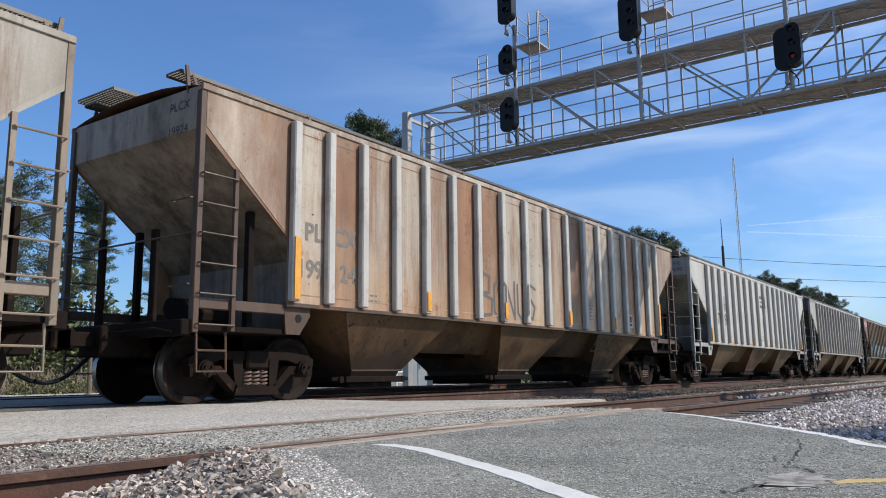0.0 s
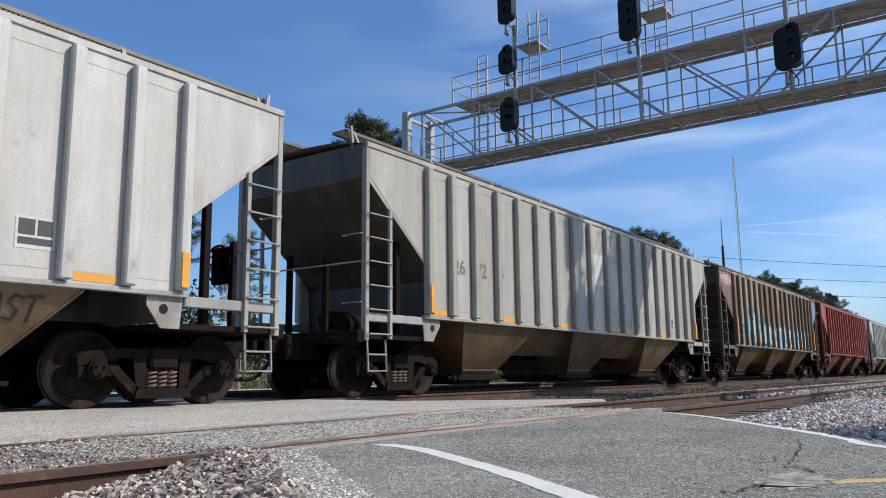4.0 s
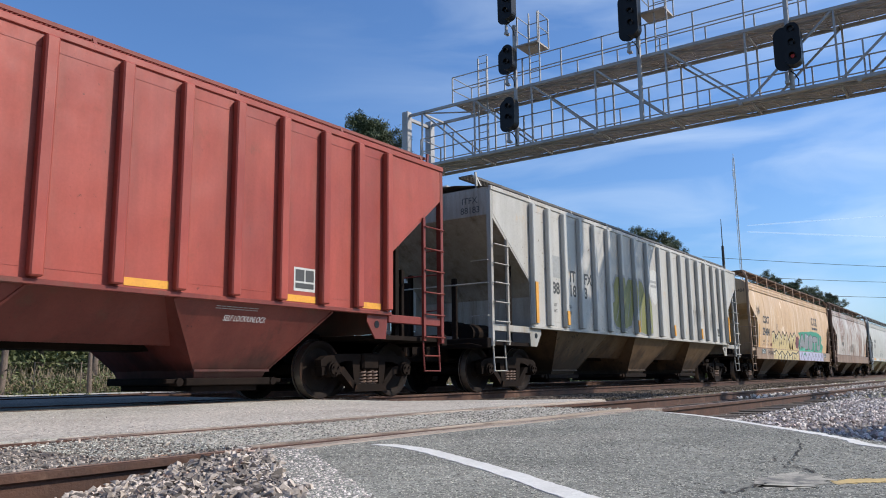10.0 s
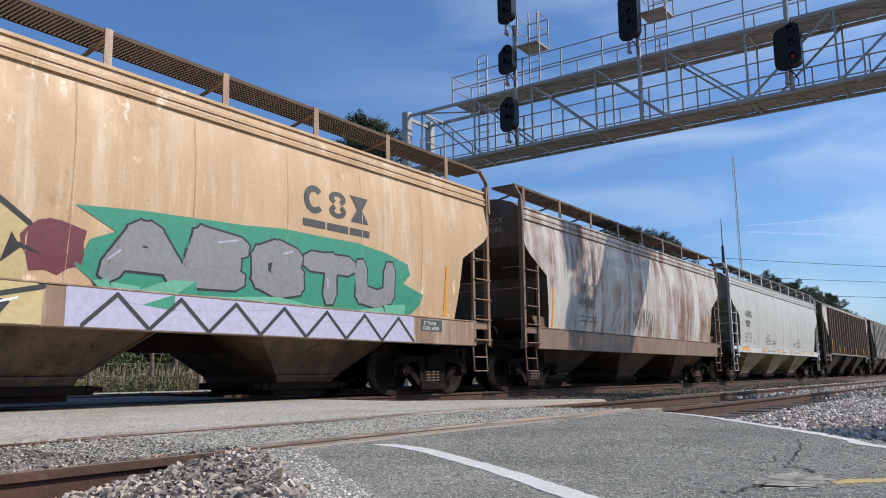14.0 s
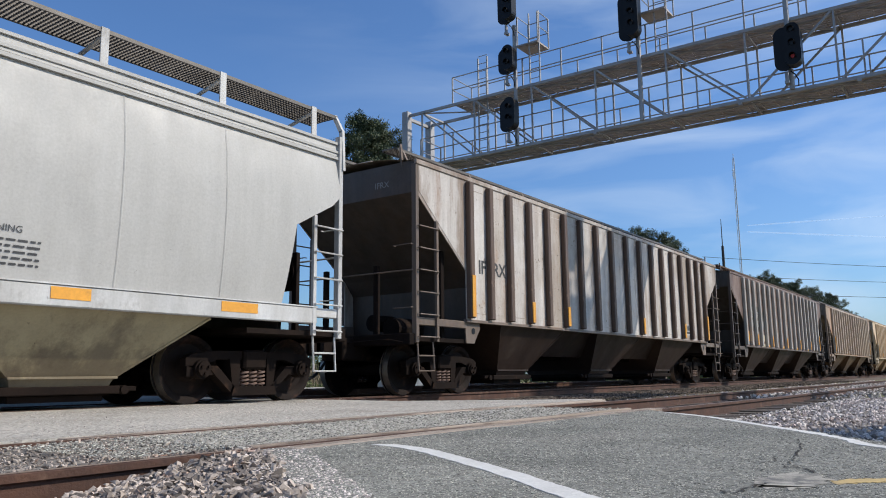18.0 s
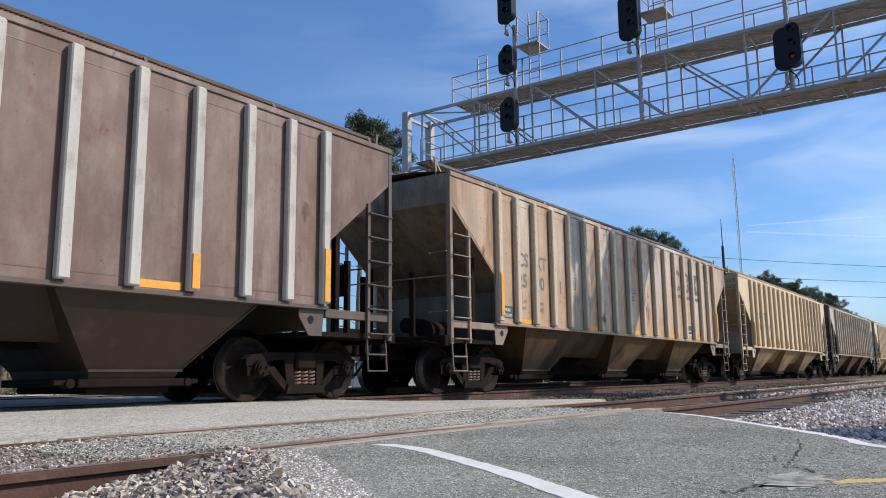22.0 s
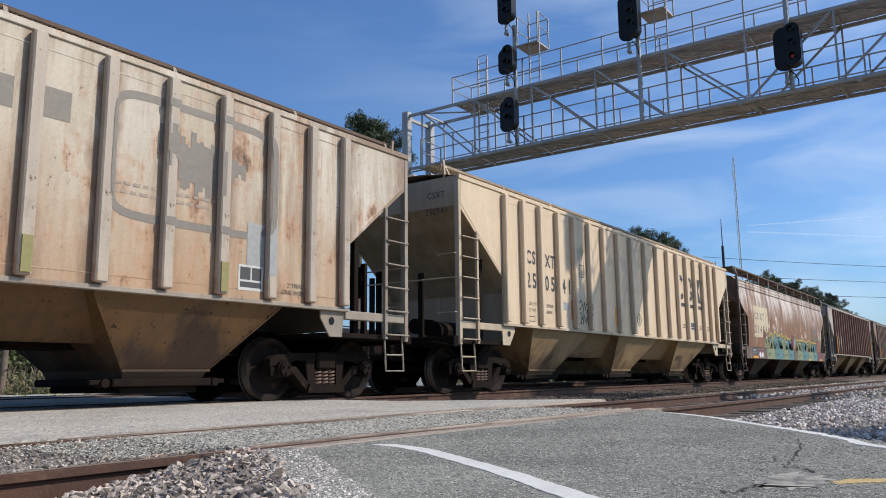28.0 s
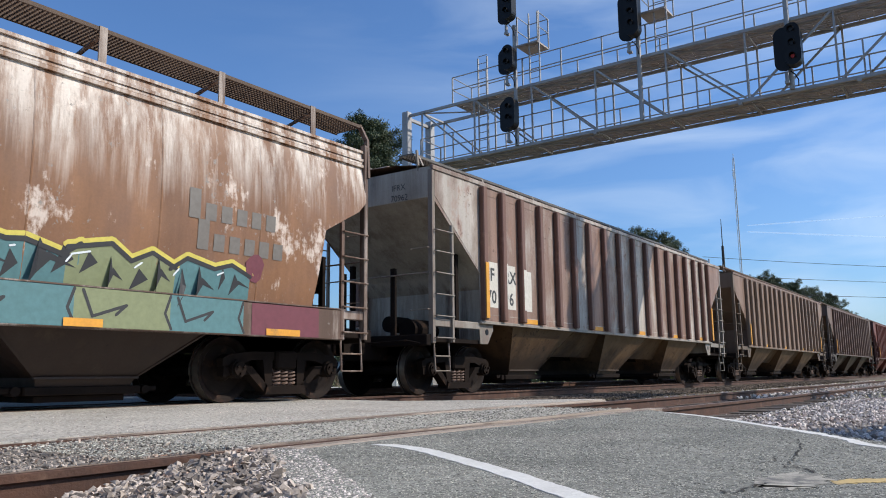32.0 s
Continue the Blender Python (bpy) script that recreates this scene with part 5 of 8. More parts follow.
def grating_geo(x0, x1, y0, y1, z, pitch=0.055, bars=11):
    g = Geo()
    for k in range(bars):
        y = y0 + (y1 - y0) * k / (bars - 1)
        t = 0.022 if k in (0, bars - 1) else 0.006
        g.box(x0, x1, y - t / 2, y + t / 2, z - (0.05 if k in (0, bars - 1) else 0.03), z)
    n = max(2, int((x1 - x0) / pitch))
    for i in range(n + 1):
        x = x0 + (x1 - x0) * i / n
        g.box(x - 0.006, x + 0.006, y0, y1, z - 0.028, z - 0.004)
    return g


def end_details(car, L, mats, near_only=False, short=0.0, ladder_top=3.08):
    """Ladders, steps, platforms, posts, coupler and hoses, both ends."""
    body, under = mats["trim"], mats["under"]
    for e in (0, 1):
        sx = 1 if e == 0 else -1
        ox = short if e == 0 else L - short
        X = lambda v: ox + sx * v

        def bx(g, a, b, *rest):
            lo, hi = sorted((X(a), X(b)))
            return g.box(lo, hi, *rest)
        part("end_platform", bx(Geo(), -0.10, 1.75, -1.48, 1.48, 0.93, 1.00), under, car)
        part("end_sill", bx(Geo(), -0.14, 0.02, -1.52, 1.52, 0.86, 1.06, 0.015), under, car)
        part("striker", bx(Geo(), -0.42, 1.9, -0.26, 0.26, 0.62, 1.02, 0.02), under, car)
        cp = Geo()
        bx(cp, -0.80, -0.40, -0.09, 0.09, 0.74, 0.94, 0.02)
        bx(cp, -1.0, -0.74, -0.17, 0.10, 0.70, 0.98, 0.03)
        part("coupler", cp, M["running"], car)
        hs = []
        for k in range(11):
            a = math.pi * k / 10
            hs.append((X(-0.15 - 0.85 * k / 10), 0.32 - 0.15 * k / 10, 0.72 - 0.42 * math.sin(a * 0.62)))
        part("air_hose", Geo().path(hs, 0.028, 7), M["black"], car, "black rubber air hose")
        for s in (-1, 1):
            y = s * (SIDE + 0.0)
            lo, hi = sorted((y + s * 0.010, y - s * 0.09))
            part("corner_post", bx(Geo(), 0.0, 0.085, lo, hi, 0.90, EAVE_Z - 0.02, 0.006), body, car)
            g = Geo()
            p0, p1 = X(0.56), X(0.60)
            g.bar((X(0.60), s * 1.56, 0.93), (X(0.60), s * 1.56, ladder_top), 0.06, 0.05, (0, 1, 0))
            lad = part("ladder", g, body, car)
            for k in range(6):
                z = 1.0 + 0.385 * k
                if z < ladder_top:
                    part("rung", Geo().path([(X(0.04), s * 1.57, z), (X(0.05), s * 1.61, z), (X(0.60), s * 1.61, z), (X(0.62), s * 1.57, z)], 0.013, 6), body, lad)
            part("sill_step", Geo().path([(X(0.10), s * 1.50, 0.92), (X(0.10), s * 1.53, 0.42), (X(0.55), s * 1.53, 0.42), (X(0.55), s * 1.50, 0.92)], 0.018, 6).tube((X(0.10), s * 1.53, 0.68), (X(0.55), s * 1.53, 0.68), 0.014, 6), body, car)
            lo, hi = sorted((s * 1.44, s * 1.545))
            part("side_beam", bx(Geo(), 0.09, CUT - 0.03, lo, hi, 1.20, 1.335, 0.01), body, car)
            part("end_post", bx(Geo(), 0.02, 0.10, s * 0.62 - 0.05, s * 0.62 + 0.05, 1.0, 2.3, 0.008), under, car)
            part("brace_post", bx(Geo(), 1.02, 1.12, s * 1.3 - 0.05, s * 1.3 + 0.05, 1.0, 2.62, 0.008), under, car)
            # grab irons on the end
            for z in (1.5, 2.6):
                part("grab_iron", Geo().path([(X(0.0), s * 1.10, z), (X(-0.06), s * 1.10, z), (X(-0.06), s * 1.50, z), (X(0.0), s * 1.50, z)], 0.011, 5), body, car)
        part("hand_rail", Geo().tube((X(-0.02), -1.5, 2.15), (X(-0.02), 1.5, 2.15), 0.014, 6), body, car)
        part("cut_lever", Geo().path([(X(-0.2), -1.42, 0.9), (X(-0.3), -1.2, 0.95), (X(-0.34), -0.3, 0.92)], 0.014, 6), M["running"], car)
    # hand brake at the trailing end
    bw = Geo()
    for k in range(16):
        a, b = 2 * math.pi * k / 16, 2 * math.pi * (k + 1) / 16
        bw.tube((L - short - 0.12, -0.35 + 0.27 * math.cos(a), 2.0 + 0.27 * math.sin(a)), (L - short - 0.12, -0.35 + 0.27 * math.cos(b), 2.0 + 0.27 * math.sin(b)), 0.018, 6)
    for k in range(4):
        a = math.pi * k / 2
        bw.tube((L - short - 0.12, -0.35, 2.0), (L - short - 0.12, -0.35 + 0.27 * math.cos(a), 2.0 + 0.27 * math.sin(a)), 0.013, 5)
    part("brake_wheel", bw, M["running"], car)
    part("brake_housing", Geo().box(L - short - 0.09, L - short + 0.02, -0.55, -0.15, 1.7, 2.25, 0.02), under, car)
    part("brake_cylinder", Geo().tube((0.9, 0.2, 1.35), (1.5, 0.2, 1.35), 0.16, 14), M["running"], car)
    part("air_reservoir", Geo().tube((0.55, -0.55, 1.2), (1.3, -0.55, 1.2), 0.2, 14), M["running"], car)


def bays(car, L, mats, top_z, half_w, centres, half_top=1.38, low=0.44):
    """Hopper bays: four sloping sheets to an outlet gate, joined by recessed saddles."""
    hb, inw = 0.62, 0.58
    fall = top_z - low
    for xc in centres:
        g = Geo()
        up = 0.5
        rows = ((low - 0.12, hb - 0.04, half_w - inw - 0.06), (low, hb, half_w - inw), (top_z, half_top, half_w), (top_z + up, half_top + (half_top - hb) / fall * up, half_w))
        for z, hx, hy in rows:
            g.v += [(xc - hx, -hy, z), (xc + hx, -hy, z), (xc + hx, hy, z), (xc - hx, hy, z)]
        for r in range(len(rows) - 1):
            for k in range(4):
                a, b = r * 4 + k, r * 4 + (k + 1) % 4
                g.f.append((a, b, b + 4, a + 4))
        g.f.append((0, 1, 2, 3))
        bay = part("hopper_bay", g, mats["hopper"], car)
        yo = half_w - inw - 0.02
        og = Geo().box(xc - 0.72, xc + 0.72, -yo, yo, low - 0.20, low - 0.10, 0.012)
        og.box(xc - 0.56, xc + 0.56, -yo + 0.1, yo - 0.1, low - 0.28, low - 0.20, 0.01)
        part("outlet_gate", og, M["running"], bay)
        for e in (-1, 1):
            part("gate_roller", Geo().tube((xc + e * 0.80, -yo + 0.02, low - 0.15), (xc + e * 0.80, -yo + 0.22, low - 0.15), 0.055, 10), M["running"], bay)
            part("gate_track", Geo().box(min(xc + e * 0.70, xc + e * 0.98), max(xc + e * 0.70, xc + e * 0.98), -yo + 0.06, -yo + 0.14, low - 0.17, low - 0.11, 0.008), M["running"], bay)
            # folded seam along each corner of the front sheet
            part("edge_flange", Geo().bar((xc + e * half_top, -half_w - 0.002, top_z - 0.01), (xc + e * hb, -half_w + inw - 0.002, low), 0.03, 0.014, (0, -1, -0.6)), mats["hopper"], bay)
        part("outlet_flange", Geo().box(xc - hb - 0.03, xc + hb + 0.03, -half_w + inw - 0.035, -half_w + inw + 0.02, low - 0.02, low + 0.012, 0.005), mats["hopper"], bay)
    # recessed saddle sheets between the bays
    if top_z > 1.2:
        x0, x1 = centres[0] - 0.3, centres[-1] + 0.3
        for s in (-1, 1):
            g = Geo()
            for x in (x0, x1):
                g.v += [(x, s * (half_w - 0.10), top_z + 0.1), (x, s * (half_w - 0.72), 0.76), (x, s * (half_w - 0.76), 0.76), (x, s * (half_w - 0.14), top_z + 0.1)]
            g.f = [(0, 1, 5, 4), (1, 2, 6, 5), (2, 3, 7, 6), (3, 0, 4, 7), (0, 3, 2, 1), (4, 5, 6, 7)]
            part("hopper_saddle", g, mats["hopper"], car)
    part("centre_sill", Geo().box(0.3, L - 0.3, -0.26, 0.26, 0.70, 1.05, 0.01), M["running"], car)


def end_sheet(car, L, mats, rows, e):
    """Sloping end: rows of (x inset, half width, z) from top to bottom."""
    g = Geo()
    for xi, hw, z in rows:
        x = xi if e == 0 else L - xi
        g.v += [(x, -hw, z), (x, hw, z)]
    for r in range(len(rows) - 1):
        a = 2 * r
        g.f.append((a, a + 1, a + 3, a + 2))
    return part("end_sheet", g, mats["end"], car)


RIB_AT = (0.49, 1.42, 2.33, 3.17, 4.0, 4.82, 5.65, 6.41, 7.12)


def rib_places(L):
    """Post positions along a car: closer together towards the ends."""
    return [L / 2 - v for v in reversed(RIB_AT)] + [L / 2 + v for v in RIB_AT]


def ribbed_car(label, o, L, mats, roof_z=0.20):
    """Three-bay covered hopper with outside posts."""
    car = thing("hopper_car", label, "hopper car", (o, TRACK_TRAIN, RAIL_TRAIN), "cars of the freight train")
    d = 0.03
    for s in (-1, 1):
        pts = [(0.02, 3.52), (0.02, EAVE_Z), (L - 0.02, EAVE_Z), (L - 0.02, 3.52), (L - CUT, 2.28), (L - CUT, SILL_Z), (CUT, SILL_Z), (CUT, 2.28)]
        lo, hi = sorted((s * SIDE, s * (SIDE - 0.02)))
        part("side_sheet", Geo().prism(pts, lo, hi), mats["side"], car)
        part("top_chord", Geo().box(0.0, L, s * SIDE - 0.03, s * SIDE + 0.03, EAVE_Z - 0.03, EAVE_Z + 0.06, 0.01), mats["rib"] if mats.get("chord") else mats["side"], car)
        part("side_sill", Geo().box(CUT - 0.05, L - CUT + 0.05, s * SIDE - 0.045, s * SIDE + 0.045, SILL_Z - 0.05, SILL_Z + 0.012, 0.008), mats["trim"], car)
        rib = cached("rib", lambda: Geo().box(-0.075, 0.075, -0.115, 0.0, SILL_Z + 0.03, EAVE_Z - 0.05, 0.018))
        rp = rib_places(L)
        if s < 0:
            for x0, x1 in zip(rp, rp[1:]):
                part("panel", Geo().box(x0 + 0.06, x1 - 0.06, -SIDE - 0.006, -SIDE + 0.001, SILL_Z + 0.012, EAVE_Z - 0.03), mats["side"], car)
            part("panel", Geo().prism([(0.09, 3.56), (0.09, EAVE_Z - 0.03), (CUT - 0.06, EAVE_Z - 0.03), (CUT - 0.06, 2.36)], -SIDE - 0.006, -SIDE + 0.001), mats["side"], car)
            part("panel", Geo().prism([(L - 0.09, 3.56), (L - CUT + 0.06, 2.36), (L - CUT + 0.06, EAVE_Z - 0.03), (L - 0.09, EAVE_Z - 0.03)], -SIDE - 0.006, -SIDE + 0.001), mats["side"], car)
        if s < 0:
            for z in (EAVE_Z - 0.19, SILL_Z + 0.13):
                part("weld_seam", Geo().box(CUT, L - CUT, -SIDE - 0.010, -SIDE - 0.004, z, z + 0.014), mats["side"], car)
        for x in rp:
            ob = part("rib", rib, mats["rib"], car, "", 0, (x, s * (SIDE + 0.002), 0))
            if s > 0:
                ob.rotation_euler = (0, 0, math.pi)
        for e in (0, 1):
            a, b = (CUT - 0.02, CUT + 0.55) if e == 0 else (L - CUT - 0.55, L - CUT + 0.02)
            xs = (a, b) if e == 0 else (b, a)
            q = 1 if e == 0 else -1
            pd = Geo().prism([(xs[0], 1.315), (xs[0] + q * 0.04, 0.93), (xs[0] + q * 0.30, 0.93), (xs[0] + q * 0.50, 1.20), (xs[0] + q * 0.50, 1.315)], s * (SIDE - 0.04) - 0.012, s * (SIDE - 0.04) + 0.012)
            jp = part("jacking_pad", pd, mats["trim"], car)
            hx = xs[0] + q * 0.27
            # Black disc paints the dark of the opening; the pad itself is solid.
            part("hole", Geo().tube((hx, s * (SIDE - 0.025), 1.16), (hx, s * (SIDE - 0.022), 1.16), 0.06, 14), M["black"], jp)
    rf = Geo()
    ys = [-SIDE, -1.2, -0.7, 0, 0.7, 1.2, SIDE]
    zs = [EAVE_Z + 0.03, EAVE_Z + 0.10, EAVE_Z + 0.17, EAVE_Z + roof_z, EAVE_Z + 0.17, EAVE_Z + 0.10, EAVE_Z + 0.03]
    for x in (0.0, L):
        rf.v += [(x, y, z) for y, z in zip(ys, zs)]
    rf.f = [(i, i + 1, i + 8, i + 7) for i in range(6)]
    part("roof", rf, mats["side"], car, "", 60)
    for e in (0, 1):
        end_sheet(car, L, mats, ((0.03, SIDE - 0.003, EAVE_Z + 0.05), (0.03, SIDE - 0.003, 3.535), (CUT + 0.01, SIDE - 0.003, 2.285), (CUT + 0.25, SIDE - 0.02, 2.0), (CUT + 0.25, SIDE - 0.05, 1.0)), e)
    for k in range(10):
        x = 0.9 + k * (L - 1.8) / 9
        part("hatch_cover", cached("hatch_cover", lambda: Geo().box(-0.68, 0.68, -0.35, 0.35, 0, 0.09, 0.03)), mats["side"], car, "", 0, (x, 0, EAVE_Z + roof_z))
    # roof walks and end platforms of open grating
    for s in (-1, 1):
        tagged(part("running_board", cached(("running_board", L, s), lambda: grating_geo(-0.05, L + 0.05, s * 1.0 - 0.15, s * 1.0 + 0.15, EAVE_Z + 0.33, 0.055, 9)), mats["walk"], car), kind="stuff")
        for k in range(9):
            x = 0.15 + k * (L - 0.3) / 8
            part("walk_bracket", Geo().bar((x, s * 1.28, EAVE_Z + 0.06), (x, s * 1.14, EAVE_Z + 0.34), 0.05, 0.012, (0, 1, 0)), mats["trim"], car)
    for e in (0, 1):
        x0, x1 = (-0.12, 0.5) if e == 0 else (L - 0.5, L + 0.12)
        tagged(part("crossover_walk", grating_geo(x0, x1, 0.3, 1.22, EAVE_Z + 0.40, 0.05, 16), mats["walk"], car), kind="stuff")
        part("walk_support", Geo().bar((0.05 if e == 0 else L - 0.05, -1.22, EAVE_Z), (0.0 if e == 0 else L, -1.22, EAVE_Z + 0.38), 0.05, 0.03, (0, 1, 0)), mats["trim"], car)
    end_details(car, L, mats)
    m = L / 2
    bays(car, L, mats, SILL_Z - 0.05, SIDE - 0.03, (m - 4.55, m, m + 4.55))
    for x in (1.46, L - 1.46):
        bogie(car, x)
    return car


ROUND = ((1.34, 1.50), (1.7, 1.545), (2.1, 1.575), (2.5, 1.59), (2.9, 1.585), (3.25, 1.56), (3.55, 1.52), (3.70, 1.49), (3.715, 1.525), (3.90, 1.50), (3.92, 1.45), (4.05, 1.28), (4.15, 0.95), (4.2, 0.5), (4.22, 0.0))


def round_half(z):
    for (z0, w0), (z1, w1) in zip(ROUND, ROUND[1:]):
        if z0 <= z <= z1:
            return w0 + (w1 - w0) * (z - z0) / max(1e-6, z1 - z0)
    return ROUND[0][1]


def round_inset(z):
    if z > 3.0:
        return 0.42
    if z > 2.5:
        return 0.42 + (3.0 - z) / 0.5 * 0.92
    return 1.34 + (2.5 - z) * 0.16


def rounded_car(label, o, L, mats, seams=9, post=1.72, sill_low=0.88):
    """Centre-flow covered hopper with bulging sides."""
    car = thing("hopper_car", label, "hopper car", (o, TRACK_TRAIN, RAIL_TRAIN), "cars of the freight train")
    zs = []
    for (z0, w0), (z1, w1) in zip(ROUND[:11], ROUND[1:12]):
        zs += [(z0 + (z1 - z0) * k / 2) for k in range(2)]
    zs.append(ROUND[11][0])
    for s in (-1, 1):
        g = Geo()
        NX = 20
        for z in zs:
            for i in range(NX + 1):
                x = round_inset(z) + (L - 2 * round_inset(z)) * i / NX
                g.v.append((x, s * round_half(z), z))
        for r in range(len(zs) - 1):
            for i in range(NX):
                a = r * (NX + 1) + i
                g.f.append((a, a + 1, a + NX + 2, a + NX + 1))
        part("side_sheet", g, mats["side"], car, "", 28)
        lo, hi = sorted((s * 1.47, s * 1.58))
        part("side_sill", Geo().box(0.9, L - 0.9, lo, hi, sill_low, 1.33, 0.012), mats["sill"], car)
        part("sill_shelf", Geo().box(0.9, L - 0.9, lo - (0.012 if s < 0 else 0.0), hi + (0.012 if s > 0 else 0.0), 1.333, 1.35), mats["sill"], car)
        for k in range(seams):
            x = 2.6 + k * (L - 5.2) / (seams - 1)
            g = Geo()
            pz = [1.36 + (3.66 - 1.36) * i / 14 for i in range(15)]
            for z in pz:
                w = s * (round_half(z) + 0.003)
                g.v += [(x - 0.008, w, z), (x + 0.008, w + s * 0.004, z), (x + 0.016, w, z)]
            for i in range(14):
                a = 3 * i
                g.f += [(a, a + 1, a + 4, a + 3), (a + 1, a + 2, a + 5, a + 4)]
            part("seam", g, mats["side"], car)
        for yb, z0, z1 in ((1.50, 3.90, 3.94), (1.51, 3.66, 3.705), (1.508, 3.76, 3.80)):
            part("eave_band", Geo().box(0.42, L - 0.42, s * yb - 0.03, s * yb + 0.03, z0, z1), mats["band"], car)
    rf = Geo()
    top = ROUND[11:]
    prof = [(-w, z) for z, w in top] + [(w, z) for z, w in reversed(top[:-1])]
    for x in (0.42, L - 0.42):
        rf.v += [(x, y, z) for y, z in prof]
    n = len(prof)
    rf.f = [(i, i + 1, n + i + 1, n + i) for i in range(n - 1)]
    part("roof", rf, mats["side"], car, "", 60)
    for e in (0, 1):
        rows = [(0.42, 0.5, 4.2), (0.42, 0.95, 4.15)] + [(round_inset(z), round_half(z), z) for z in reversed(zs)] + [(1.55, 1.45, 1.0)]
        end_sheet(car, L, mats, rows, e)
    for k in range(8):
        x = 1.3 + k * (L - 2.6) / 7
        part("hatch_cover", cached("hatch_cover", lambda: Geo().box(-0.68, 0.68, -0.35, 0.35, 0, 0.09, 0.03)), mats["side"], car, "", 0, (x, 0, 4.2))
    for s in (-1, 1):
        tagged(part("running_board", cached(("running_board_high", L, s), lambda: grating_geo(0.34, L - 0.34, s * 1.12 - 0.28, s * 1.12 + 0.28, 4.42)), mats["walk"], car), kind="stuff")
        k = 0
        x = 0.7
        while x < L - 0.4:
            part("walk_post", Geo().bar((x, s * 1.42, 3.94), (x, s * 1.41, 4.43), 0.10, 0.02, (0, 1, 0)), mats["trim"], car)
            part("walk_bracket", Geo().bar((x, s * 1.40, 4.34), (x, s * 0.75, 4.20), 0.05, 0.03), mats["trim"], car)
            x += post
    for e in (0, 1):
        x0, x1 = (0.16, 0.62) if e == 0 else (L - 0.62, L - 0.16)
        tagged(part("crossover_walk", grating_geo(x0, x1, 0.5, 1.25, 4.44, 0.05, 16), mats["walk"], car), kind="stuff")
        xx = 0.36 if e == 0 else L - 0.36
        part("end_hoop", Geo().bar((xx, -1.55, 3.5), (xx, -1.52, 4.15), 0.07, 0.05, (1, 0, 0)).bar((xx, -1.52, 4.13), (xx, -1.36, 4.42), 0.07, 0.05, (1, 0, 0)).bar((xx, 1.55, 3.5), (xx, 1.52, 4.15), 0.07, 0.05, (1, 0, 0)).bar((xx, 1.52, 4.13), (xx, 1.36, 4.42), 0.07, 0.05, (1, 0, 0)), mats["trim"], car)
    end_details(car, L, mats, short=0.36, ladder_top=2.7)
    m = L / 2
    bays(car, L, mats, 1.10, 1.44, (m - 4.3, m, m + 4.3), 1.55, 0.36)
    for x in (1.62, L - 1.62):
        bogie(car, x)
    return car

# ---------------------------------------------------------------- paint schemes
# Hopper dust tones, lowered to carry shade under the cars; sooty low down.
HOP_TAN = car_paint("hopper_dust_shade_tan", (0.155, 0.092, 0.048), (0.105, 0.058, 0.030), (0.035, 0.018, 0.011), 2.0, (0.56, 0.74), low=((0.032, 0.020, 0.014), 0.55, 1.05), var=0.25, chips=0.60)
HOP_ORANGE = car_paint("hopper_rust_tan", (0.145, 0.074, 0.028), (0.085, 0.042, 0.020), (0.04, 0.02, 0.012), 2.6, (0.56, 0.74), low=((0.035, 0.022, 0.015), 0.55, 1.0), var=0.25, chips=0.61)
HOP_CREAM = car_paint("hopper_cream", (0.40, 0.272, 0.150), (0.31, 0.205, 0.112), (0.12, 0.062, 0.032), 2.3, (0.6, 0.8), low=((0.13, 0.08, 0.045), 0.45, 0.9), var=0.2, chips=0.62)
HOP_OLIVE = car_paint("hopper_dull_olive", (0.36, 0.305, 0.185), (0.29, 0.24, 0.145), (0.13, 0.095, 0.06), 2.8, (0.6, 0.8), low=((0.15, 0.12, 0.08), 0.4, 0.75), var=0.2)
HOP_GREY = car_paint("hopper_dust_shade_grey", (0.175, 0.118, 0.070), (0.115, 0.070, 0.040), (0.06, 0.032, 0.018), 3.0, (0.58, 0.78), low=((0.075, 0.038, 0.020), 0.5, 1.0), var=0.25, chips=0.62)
HOP_DARK = car_paint("hopper_dust_shade_brown", (0.036, 0.020, 0.014), (0.022, 0.013, 0.010), (0.016, 0.009, 0.006), 4.0, (0.6, 0.8), var=0.2)
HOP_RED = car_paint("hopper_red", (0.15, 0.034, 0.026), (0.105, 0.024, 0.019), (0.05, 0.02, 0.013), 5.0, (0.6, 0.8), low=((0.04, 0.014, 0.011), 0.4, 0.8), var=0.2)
WALK_GREY = surface("walk_galvanised", (0.15, 0.135, 0.12), (0.09, 0.08, 0.07), 3, 0.55, 0.4, 0.1, 50)
WALK_TAN = surface("walk_tan", (0.33, 0.26, 0.18), (0.24, 0.18, 0.12), 3, 0.7, 0.1, 0.1, 50)
WALK_RED = surface("walk_red", (0.25, 0.06, 0.045), (0.18, 0.045, 0.035), 3, 0.7, 0.1, 0.1, 50)
WALK_RUST = surface("walk_rust", (0.13, 0.085, 0.058), (0.09, 0.058, 0.04), 3, 0.8, 0.1, 0.2, 50)
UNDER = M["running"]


SHADE = 0.75


def dim(c):
    return tuple(v * SHADE for v in c) if c else c


